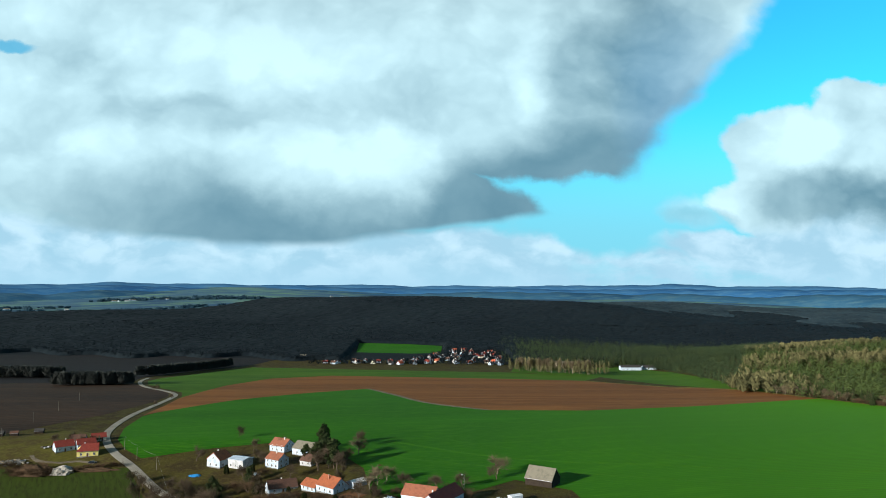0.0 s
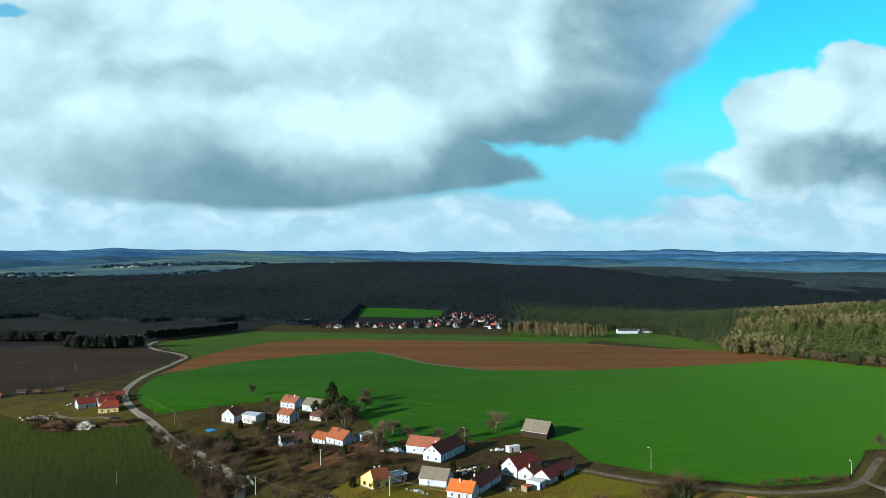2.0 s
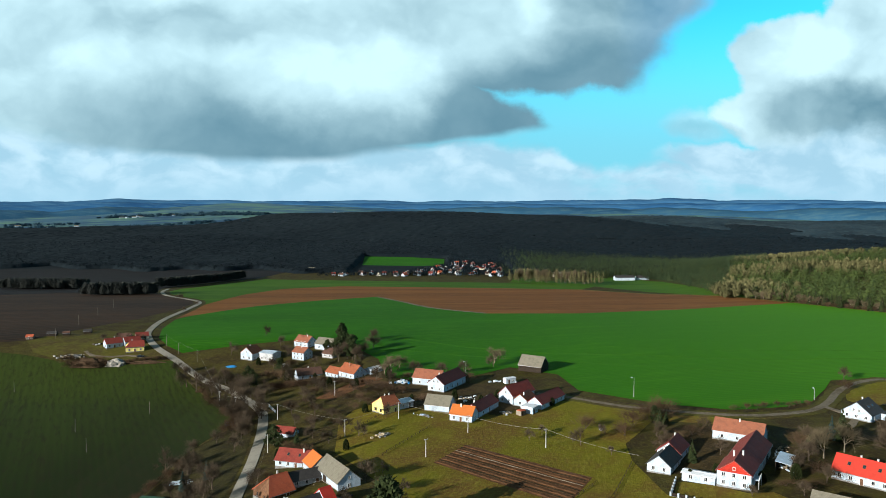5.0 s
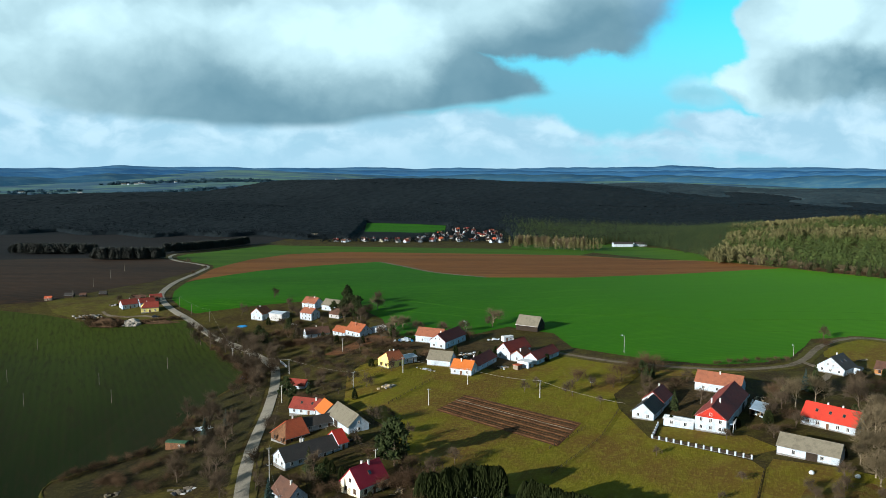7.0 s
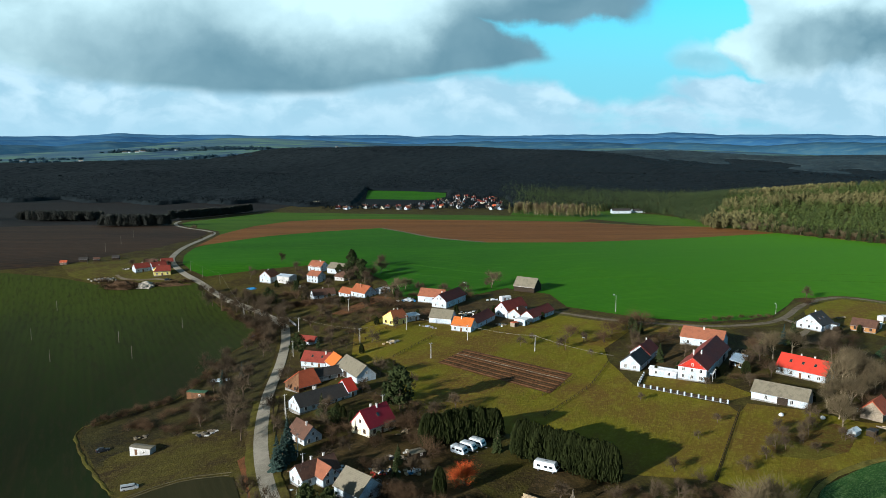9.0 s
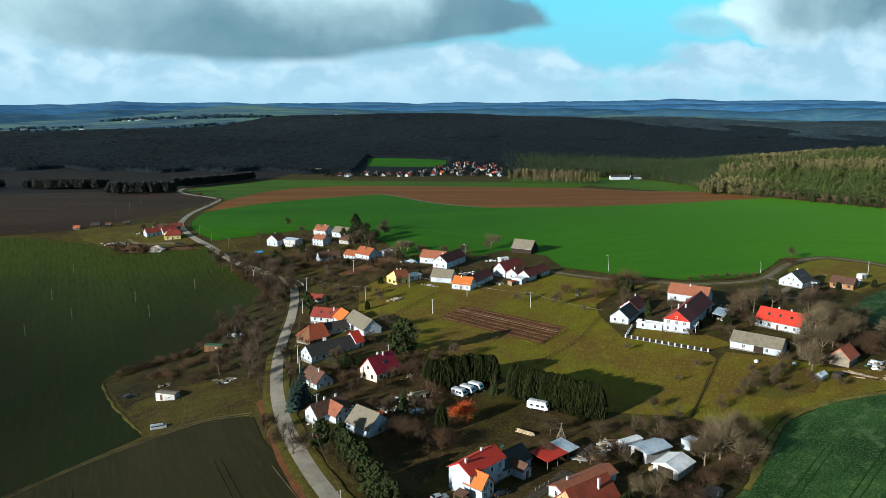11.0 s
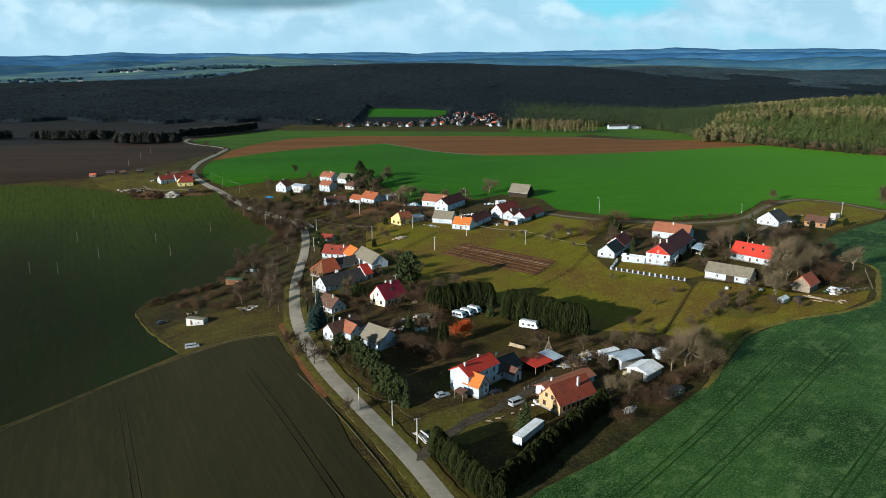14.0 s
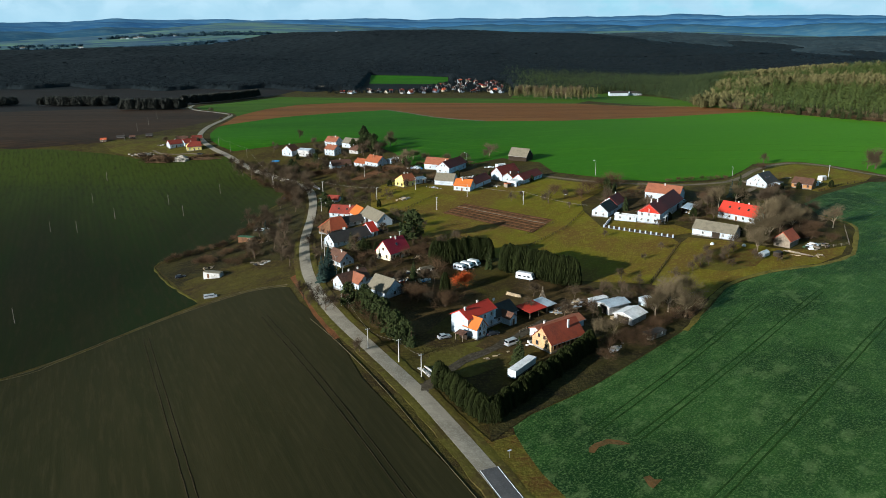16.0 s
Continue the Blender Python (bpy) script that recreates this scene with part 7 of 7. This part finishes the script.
def car(x, y, turn, paint, label, L=4.3, W=1.75, H=1.45, van=False, name="car"):
    e = on_land(name, x, y, turn, label, name)
    e.location.z += 0.08
    h = L / 2
    if van:
        prof = [(-h, 0.3), (h, 0.3), (h, 0.95), (h - 0.35, 1.12), (h - 1.15, H), (-h + 0.1, H), (-h, 1.1)]
        glass = [(h - 0.42, 1.12), (h - 1.15, H - 0.1), (-h + 0.3, H - 0.12), (-h + 0.25, 1.08)]
    else:
        prof = [(-h, 0.3), (h, 0.3), (h, 0.62), (h - 0.2, 0.78), (h - 1.2, 0.90), (h - 1.95, H), (-h + 0.95, H), (-h + 0.25, 0.98), (-h, 0.9)]
        glass = [(h - 1.3, 0.93), (h - 1.98, H - 0.08), (-h + 1.0, H - 0.08), (-h + 0.5, 0.97)]
    bm = bmesh.new()
    va = [bm.verts.new((px, -W / 2 * (0.86 if pz > 1.0 else 1.0), pz)) for px, pz in prof]
    vb = [bm.verts.new((px, W / 2 * (0.86 if pz > 1.0 else 1.0), pz)) for px, pz in prof]
    n = len(prof)
    for i in range(n):
        bm.faces.new((va[i], va[(i + 1) % n], vb[(i + 1) % n], vb[i]))
    bm.faces.new(va[::-1])
    bm.faces.new(vb)
    bmesh.ops.recalc_face_normals(bm, faces=bm.faces)
    bmesh.ops.bevel(bm, geom=bm.edges[:], offset=0.05, segments=2, affect="EDGES", profile=0.6)
    part("body", bm, M[paint], e, "", True)
    for s in (-1, 1):
        bm = bmesh.new()
        v = [bm.verts.new((px, s * (W / 2 * (0.90 if pz > 1.0 else 1.0) + 0.012), pz)) for px, pz in glass]
        w2 = [bm.verts.new((px, s * (W / 2 * 0.80), pz)) for px, pz in glass]
        for q in range(4):
            bm.faces.new((v[q], v[(q + 1) % 4], w2[(q + 1) % 4], w2[q]))
        bm.faces.new(v)
        bmesh.ops.recalc_face_normals(bm, faces=bm.faces)
        part("side_window", bm, M["glass"], e)
    a, b = (prof[3], prof[4]) if van else (prof[4], prof[5])
    for nm, (p, q) in (("windscreen", (a, b)), ("rear_window", ((-h + 0.02, 1.12), (-h + 0.1, H - 0.12)) if van else (prof[7], prof[6]))):
        out = 0.03 if nm == "windscreen" else -0.03
        bm = bmesh.new()
        v = [bm.verts.new((px + out, s * W * 0.40, pz + 0.03)) for px, pz in (Vector(p).lerp(Vector(q), 0.12), Vector(p).lerp(Vector(q), 0.88)) for s in (-1, 1)]
        bm.faces.new((v[0], v[1], v[3], v[2]))
        bmesh.ops.solidify(bm, geom=bm.faces[:], thickness=0.02)
        part(nm, bm, M["glass"], e)
    for s in (-1, 1):
        part("headlight", boxed(h - 0.08, h + 0.02, s * W * 0.34 - 0.18, s * W * 0.34 + 0.18, 0.58, 0.72), M["rim"], e)
        part("tail_light", boxed(-h - 0.02, -h + 0.06, s * W * 0.38 - 0.1, s * W * 0.38 + 0.1, 0.7, 0.88), M["paint_red"], e)
        for u in (-L * 0.30, L * 0.31):
            wheel(e, u, s * (W / 2 + 0.015))
    return e


def caravan(x, y, turn, L=5.6, W=2.3, H=2.55, label="white touring caravan with a rounded nose", motor=False):
    e = on_land("motorhome" if motor else "caravan", x, y, turn, label, "motorhome" if motor else "caravan")
    h = L / 2
    prof = [(-h, 0.5), (h - (1.2 if motor else 0.35), 0.5), (h, 0.75), (h, 1.3), (h - 0.5, 2.0), (h - 0.8, H), (-h + 0.25, H), (-h, H - 0.4)]
    bm = bmesh.new()
    va, vb = [bm.verts.new((px, -W / 2, pz)) for px, pz in prof], [bm.verts.new((px, W / 2, pz)) for px, pz in prof]
    n = len(prof)
    for i in range(n):
        bm.faces.new((va[i], va[(i + 1) % n], vb[(i + 1) % n], vb[i]))
    bm.faces.new(va[::-1])
    bm.faces.new(vb)
    bmesh.ops.recalc_face_normals(bm, faces=bm.faces)
    bmesh.ops.bevel(bm, geom=bm.edges[:], offset=0.1, segments=2, affect="EDGES", profile=0.6)
    part("body", bm, M["paint_white"], e, "", True)
    for s in (-1, 1):
        for u in (-L * 0.28, L * 0.02, L * 0.24):
            part("side_window", boxed(u - 0.5, u + 0.5, s * W / 2 - 0.02, s * W / 2 + 0.025, 1.35, 1.95), M["glass"], e)
        part("stripe", boxed(-h + 0.3, h - 0.6, s * W / 2 - 0.02, s * W / 2 + 0.012, 0.95, 1.08), M["paint_silver"], e)
        for u in ((-L * 0.3, L * 0.33) if motor else (-0.1,)):
            wheel(e, u, s * (W / 2 - 0.02))
    part("rear_window", boxed(-h - 0.02, -h + 0.05, -0.7, 0.7, 1.35, 1.95), M["glass"], e)
    bm = bmesh.new()
    v = [bm.verts.new((px, s * W * 0.36, pz)) for px, pz in ((h - 0.04, 1.42), (h - 0.42, 1.95)) for s in (-1, 1)]
    bm.faces.new((v[0], v[1], v[3], v[2]))
    bmesh.ops.solidify(bm, geom=bm.faces[:], thickness=0.06)
    part("front_window", bm, M["glass"], e)
    part("roof_hatch", boxed(-0.6, 0.1, -0.4, 0.4, H - 0.02, H + 0.1), M["paint_silver"], e)
    if not motor:
        part("drawbar", tube(bmesh.new(), (h - 0.2, 0, 0.5), (h + 1.1, 0, 0.45), 0.06, 0.05, 6), M["gutter"], e)
        part("jockey_wheel", tube(bmesh.new(), (h + 0.8, -0.05, 0.12), (h + 0.8, 0.05, 0.12), 0.12, 0.12, 10), M["tyre"], e)
        part("leg", boxed(-h + 0.3, -h + 0.38, -0.6, -0.52, 0, 0.55), M["gutter"], e)
    return e


def box_trailer(x, y, turn, L=11.0, W=2.5):
    e = on_land("box_trailer", x, y, turn, "long white box trailer parked by the hedge", "trailer")
    part("box_body", boxed(-L / 2, L / 2, -W / 2, W / 2, 0.9, 3.1), M["paint_white"], e)
    part("roof", extrude_profile(bmesh.new(), [(-W / 2 - 0.05, 3.1), (W / 2 + 0.05, 3.1), (W / 2 + 0.05, 3.16), (0, 3.24), (-W / 2 - 0.05, 3.16)], -L / 2 - 0.05, L / 2 + 0.05), M["r_white"], e)
    part("stripe", boxed(-L / 2 - 0.03, -L / 2 + 0.02, -W / 2, W / 2, 1.75, 1.85), M["gutter"], e)
    part("chassis", boxed(-L / 2 + 0.3, L / 2 - 0.3, -0.5, 0.5, 0.55, 0.9), M["paint_dark"], e)
    part("band", boxed(-L / 2 - 0.02, L / 2 + 0.02, -W / 2 - 0.02, -W / 2 + 0.02, 0.95, 1.35), M["paint_dark"], e)
    for s in (-1, 1):
        for u in (-L * 0.33, -L * 0.22, L * 0.34):
            wheel(e, u, s * (W / 2 - 0.05), 0.48, 0.3)
    return e


car(-1.2, 210.2, 28, "paint_silver", "silver-green estate car parked on the grass")
car(13.6, 212.6, 25, "paint_dark", "dark parked car by the house wall")
car(19.0, 205.4, 38, "paint_silver", "silver-blue van parked on the driveway", 4.8, 1.9, 1.95, True, "van")
car(-24.0, 257.0, 60, "paint_dark", "dark car among garden scrap")
car(-116.3, 307.7, 30, "paint_dark", "dark car abandoned in rough grass")
car(-92.2, 272.2, 22, "paint_silver", "silver pick-up parked beside the track", 5.0, 1.8, 1.6, True, "van")
car(-98.5, 447.0, 60, "paint_blue", "blue car beside the road")
car(120.5, 374.5, 58, "paint_silver", "silver car in the farm yard")
car(-190.0, 571.0, 20, "paint_dark", "dark car beside the outlying house")
caravan(28.8, 264.0, -28, 6.9, 2.3, 2.9, "white motorhome parked beside the conifer hedge", True)
for x, y in ((4.6, 275.2), (7.4, 277.8), (10.2, 280.6)):
    tagged(caravan(x, y, -38, 5.0), group="parked caravans")
box_trailer(20.2, 186.4, 54)


# ---- yard clutter ----
def heap(name, x, y, turn, label, category, mat, n, span, size, lay=0.25, seed=1, high=0.8):
    """Loose pieces lying over one another in a low heap."""
    rnd = random.Random(seed)
    e = on_land(name, x, y, turn, label, category)
    mats = mat.split()
    for i in range(n):
        L, W, T = (s * rnd.uniform(0.6, 1.25) for s in size)
        u, v = rnd.gauss(0, span[0] / 2.6), rnd.gauss(0, span[1] / 2.6)
        z = rnd.uniform(0.0, high) * max(0.0, 1 - abs(u) / span[0] - abs(v) / span[1])
        b = part("piece", boxed(-L / 2, L / 2, -W / 2, W / 2, 0, T), M[rnd.choice(mats)], e)
        b.matrix_basis = pose(u, v, z, rnd.uniform(-8, 8), rnd.uniform(-8, 8), rnd.gauss(0, 90 * lay))
    return e


def log_stack(x, y, turn, L, n, label="stack of cut timber lengths", mat="timber"):
    e = on_land("log_stack", x, y, turn, label, "timber")
    rnd = random.Random(int(x * 3 + y))
    k = 0
    for r in range(3):
        for i in range(n - r):
            d = 0.34
            o = rnd.uniform(-0.3, 0.3)
            part("log", tube(bmesh.new(), (-L / 2 + o, (i - (n - r) / 2) * d, 0.15 + r * 0.29), (L / 2 + o, (i - (n - r) / 2) * d, 0.15 + r * 0.29), 0.17, 0.15, 7), M[mat], e)
            k += 1
    return e


def mound(x, y, turn, a, b, h, label, mat, seed, category="mound"):
    rnd = random.Random(seed)
    bm = bmesh.new()
    bmesh.ops.create_icosphere(bm, subdivisions=4, radius=1.0)
    for v in bm.verts:
        k = 1 + 0.28 * noise.fractal(v.co * 2.3 + Vector((seed, 0, 0)), 1.0, 2.0, 4)
        v.co = (v.co.x * a * k, v.co.y * b * k, v.co.z * h * k if v.co.z > 0 else v.co.z * 0.6)
    ob = mesh_object("mound", bm, M[mat])
    ob.matrix_basis = pose(x, y, ground_z(x, y) - 0.1, 0, 0, turn)
    return tagged(ob, label, category)


def greenhouse(x, y, turn, L=4.0, W=2.6):
    e = on_land("greenhouse", x, y, turn, "small glazed greenhouse with pale frames", "greenhouse")
    bm = extrude_profile(bmesh.new(), [(-W / 2, 0), (W / 2, 0), (W / 2, 1.5), (0, 2.3), (-W / 2, 1.5)], -L / 2, L / 2)
    part("glazing", bm, M["plastic_sheet"], e)
    for i in range(5):
        u = -L / 2 + i * L / 4
        for s in (-1, 1):
            part("rib", box(bmesh.new(), u - 0.04, u + 0.04, s * W / 2 - 0.04, s * W / 2 + 0.04, 0, 1.5), M["frame"], e)
    part("ridge", boxed(-L / 2 - 0.05, L / 2 + 0.05, -0.05, 0.05, 2.28, 2.36), M["frame"], e)


heap("beam_pile", -5.2, 187.0, 120, "pile of pale concrete beams by the road", "beams", "concrete grey_wall", 12, (1.6, 2.6), (4.5, 0.3, 0.25), 0.12, 2)
heap("rubble_heap", 48.9, 201.6, 40, "heap of pale stones and broken blocks", "rubble", "white concrete rubble", 46, (4.0, 1.6), (0.7, 0.5, 0.35), 1.0, 3)
heap("scrap_heap", 44.0, 238.5, 30, "rusty scrap and pale metal sheets", "scrap", "r_metal r_white boards_grey timber", 26, (4.5, 3.0), (1.6, 0.9, 0.3), 0.8, 4, 1.2)
heap("board_pile", 36.0, 231.5, 60, "stacked boards and pallets", "boards", "timber boards_grey r_metal", 22, (4.0, 2.6), (2.2, 0.5, 0.18), 0.4, 5)
heap("board_pile", 120.0, 366.0, 58, "stack of pale boards under a lean-to", "boards", "r_white timber boards_grey", 24, (6.0, 2.5), (3.0, 0.5, 0.2), 0.1, 6)
heap("scrap_heap", -18.0, 262.0, 20, "garden scrap, boxes and buckets", "scrap", "paint_blue r_white timber paint_red boards_grey tyre", 30, (8.0, 5.0), (0.9, 0.7, 0.4), 1.0, 7, 0.5)
heap("scrap_heap", -28.0, 264.0, 20, "pale sheet and boxes beside the barn", "scrap", "r_metal paint_white timber tyre", 12, (4.0, 3.0), (1.2, 0.9, 0.4), 1.0, 8, 0.4)
heap("sheet_pile", -20.5, 484.0, 10, "heap of white and blue plastic-wrapped bales", "bales", "plastic_sheet tarp_blue r_white plastic_sheet", 34, (5.5, 3.5), (1.6, 1.1, 0.6), 1.0, 9, 1.6)
heap("sheet_pile", 27.0, 486.0, 10, "white plastic sheets beside the barn", "sheets", "plastic_sheet r_white", 12, (3.0, 2.0), (1.6, 1.1, 0.5), 1.0, 10, 0.8)
heap("board_pile", 138.5, 286.0, -38, "long weathered beams lying in the grass", "beams", "boards_grey timber", 12, (5.0, 2.6), (5.5, 0.35, 0.3), 0.06, 11)
heap("scrap_heap", 150.0, 296.0, 30, "farm scrap beside the old shed", "scrap", "r_white paint_green boards_grey r_metal paint_dark", 26, (6.0, 4.0), (1.6, 0.9, 0.5), 0.9, 12, 1.0)
heap("scrap_heap", -80.0, 309.0, 10, "old trailers and scrap in rough grass", "scrap", "boards_grey grey_wall boards_grey paint_dark", 16, (7.0, 3.0), (2.0, 1.0, 0.4), 0.6, 13, 0.6)
heap("scrap_heap", -106.0, 316.0, 30, "boards and scrap in rough grass", "scrap", "timber boards_grey boards_dark", 12, (6.0, 3.0), (2.2, 0.8, 0.3), 0.8, 14, 0.5)
heap("sheet_pile", -95.5, 373.5, 12, "long roll of pale plastic sheeting", "sheets", "plastic_sheet r_metal", 16, (5.5, 1.2), (2.4, 1.2, 0.5), 0.08, 15, 0.5)
heap("rubble_heap", -24.0, 396.0, 30, "heap of brown stones and turf", "rubble", "rubble timber plinth", 30, (5.0, 3.0), (1.1, 0.9, 0.6), 1.0, 16, 0.8)
heap("rubble_heap", -8.0, 424.0, -30, "pale stones below the barn wall", "rubble", "rubble white boards_grey", 30, (7.0, 1.5), (0.8, 0.6, 0.4), 1.0, 17, 0.5)
heap("rubble_heap", -234.0, 571.0, 10, "scattered spoil heaps of pale stone", "rubble", "rubble plinth timber", 60, (9.0, 7.0), (1.5, 1.1, 0.8), 1.0, 18, 1.2)
heap("board_pile", 198.0, 432.0, 20, "stacked timber behind the bungalow", "boards", "timber boards_grey", 16, (4.0, 2.0), (3.0, 0.4, 0.25), 0.1, 19)
heap("scrap_heap", 12.0, 452.0, 60, "yard clutter between the houses", "scrap", "r_white boards_grey timber r_metal", 24, (8.0, 5.0), (1.4, 0.8, 0.4), 1.0, 20, 0.5)
heap("scrap_heap", -44.0, 352.0, 40, "yard clutter in the farm courtyard", "scrap", "r_white boards_grey timber", 12, (4.0, 3.0), (1.0, 0.7, 0.4), 1.0, 21, 0.4)
heap("stone_row", 12.5, 196.5, 38, "short logs lying along the driveway", "logs", "timber boards_grey", 6, (10.0, 0.8), (1.2, 0.35, 0.3), 0.3, 22, 0.1)
heap("rubble_heap", 24.5, 206.0, 40, "pale bags and pots by the farmhouse gable", "rubble", "white r_white concrete", 10, (2.0, 1.6), (0.8, 0.6, 0.5), 1.0, 23, 0.5)
heap("scrap_heap", 100.0, 346.0, 58, "garden clutter by the terrace", "scrap", "boards_grey timber boards_dark", 14, (5.0, 3.0), (1.0, 0.7, 0.4), 1.0, 24, 0.4)
log_stack(23.2, 247.0, -36, 5.5, 4, "low stack of pale squared timber")
log_stack(40.8, 232.0, 20, 4.0, 6)
log_stack(53.5, 224.0, 120, 2.4, 7, "stack of firewood by the shed")
mound(-215, 557, 2, 12, 4.5, 4.6, "dark brush-covered earth mound", "twig_brown", 3)
mound(-200.0, 558.5, 20, 6, 4, 3.6, "pale heap of quarry spoil", "rubble", 5)
mound(-184, 562, 5, 12, 2.5, 1.6, "dark earth bank below the house", "twig_brown", 8)
mound(-128.4, 556.0, 5, 3.2, 2.2, 0.8, "round garden pool under a blue cover", "tarp_blue", 1, "pool")
greenhouse(125.0, 283.5, 40)
cabin("dark wooden box shelter beside the greenhouse", 130.0, 282.5, 40, 3.0, 2.4, 1.8, "boards_dark", "r_slate")
cabin("low garden shed with a mossy flat roof", -8.0, 272.5, 30, 4.5, 3.0, 2.0, "boards_dark", "r_grey")


def pole_tepee(x, y):
    e = on_land("bean_poles", x, y, 0, "bare poles leaned together like a tent", "poles")
    rnd = random.Random(3)
    for i in range(14):
        a = i * 2 * math.pi / 14
        part("pole", tube(bmesh.new(), (1.4 * math.cos(a), 1.4 * math.sin(a), 0), (-0.2 * math.cos(a), -0.2 * math.sin(a), 4.4 + rnd.uniform(-0.5, 0.5)), 0.06, 0.04, 5), M["boards_grey"], e)


pole_tepee(32.7, 243.4)


def bag(x, y, label="white plastic sack standing in the orchard", s=0.9):
    bm = bmesh.new()
    bmesh.ops.create_icosphere(bm, subdivisions=2, radius=s)
    for v in bm.verts:
        v.co = (v.co.x * (1 + 0.1 * math.sin(v.co.z * 5)), v.co.y * 0.85, max(v.co.z * 0.95, -0.3) + 0.3)
    ob = mesh_object("sack", bm, M["plastic_sheet"], None, True)
    ob.matrix_basis = pose(x, y, ground_z(x, y), 0, 0, 20)
    return tagged(ob, label, "sack")


for x, y in ((110.2, 300.0), (122.0, 296.5), (137.0, 303.0), (64.5, 402.0)):
    bag(x, y)


# ---- odds and ends in the yards ----
for k, (x, y, turn, words, kinds, n, span, size) in enumerate((
        (-9, 262, 20, "garden clutter of boards and pale boxes", "boards_grey paint_white timber tarp_blue", 16, (5, 3), (1.4, 0.7, 0.5)),
        (-14, 272, 60, "garden junk of dark boards and barrels", "boards_dark paint_dark boards_grey concrete", 14, (5, 3), (1.3, 0.7, 0.6)),
        (-18, 256, 10, "pale scrap beside the cottage garden", "paint_white r_metal boards_grey", 10, (3, 2), (1.2, 0.6, 0.4)),
        (-12, 292, 40, "stacked boards behind the cream house", "boards_grey timber boards_dark", 12, (4, 2), (2.0, 0.4, 0.3)),
        (46, 240, 35, "felled logs and boards by the sheds", "timber boards_grey bark", 22, (7, 4), (3.0, 0.4, 0.35)),
        (39, 235, 30, "pale stacked sheets behind the open shed", "r_metal paint_white boards_grey", 16, (6, 3), (2.4, 1.0, 0.2)),
        (-30, 335, 40, "courtyard clutter of timber and tools", "boards_grey timber paint_dark", 12, (5, 3), (1.4, 0.6, 0.5)),
        (-20, 440, 20, "white and blue scrap beside the yellow house", "paint_white r_metal tarp_blue", 20, (6, 4), (1.6, 1.0, 0.6)),
        (2, 446, 50, "yard clutter of boards between the houses", "boards_grey boards_dark timber", 14, (5, 3), (1.6, 0.7, 0.5)),
        (28, 428, 20, "pallets and pale boxes below the houses", "boards_grey paint_white timber", 14, (5, 3), (1.2, 1.0, 0.5)),
        (24, 456, 20, "yard clutter behind the white houses", "boards_dark boards_grey concrete", 14, (6, 3), (1.6, 0.8, 0.6)),
        (118, 356, 58, "stacked pale planks by the long barn", "timber boards_grey r_metal", 20, (9, 3), (3.2, 0.5, 0.35)),
        (124, 372, 20, "heap of cut firewood in the yard", "timber boards_grey bark", 18, (5, 3), (1.2, 0.4, 0.4)),
        (152, 296, 30, "scrap and boards behind the old shed", "boards_grey boards_dark plinth paint_dark", 16, (7, 4), (1.4, 0.7, 0.5)),
        (146, 282, 20, "long boards laid on the grass", "boards_grey boards_dark timber", 6, (6, 2), (3.4, 0.4, 0.25)),
        (208, 418, 20, "timber and boxes behind the bungalow", "timber boards_grey paint_white", 22, (8, 4), (2.0, 0.8, 0.6)),
        (-62, 522, 20, "garden clutter beside the cottage", "boards_grey boards_dark paint_white", 12, (5, 3), (1.4, 0.7, 0.5)),
        (-36, 520, 20, "woodpile beside the garage", "timber bark boards_grey", 14, (4, 2), (1.2, 0.4, 0.4)),
        (-96, 552, 20, "pale boxes in the garden", "paint_white boards_grey concrete", 10, (4, 3), (1.0, 0.7, 0.5)),
        (-90, 346, 20, "old timber lying in the garden", "boards_grey boards_dark", 12, (6, 2), (2.2, 0.5, 0.4)),
        (-94, 372, 20, "grey sheets and boards by the wagon hut", "r_metal boards_grey", 14, (8, 2), (2.6, 0.8, 0.4)),
        (-226, 594, 20, "farm scrap behind the houses", "boards_grey boards_dark concrete", 12, (6, 3), (1.6, 0.8, 0.6)))):
    heap("clutter_heap", x, y, turn, words, "clutter", kinds, n, span, size, 0.5, 60 + k, 0.5)


def road_sign(x, y, turn):
    """A thin post with a small sign plate seen from the side."""
    e = on_land("road_sign", x, y, turn, "small road sign on a thin metal post", "sign")
    part("post", tube(bmesh.new(), (0, 0, -0.3), (0, 0, 2.3), 0.035, 0.035, 8), M["gutter"], e)
    part("plate", boxed(-0.45, 0.45, -0.045, -0.036, 1.9, 2.25), M["r_metal"], e, "pale metal sign plate")


road_sign(13.4, 144.6, 20)
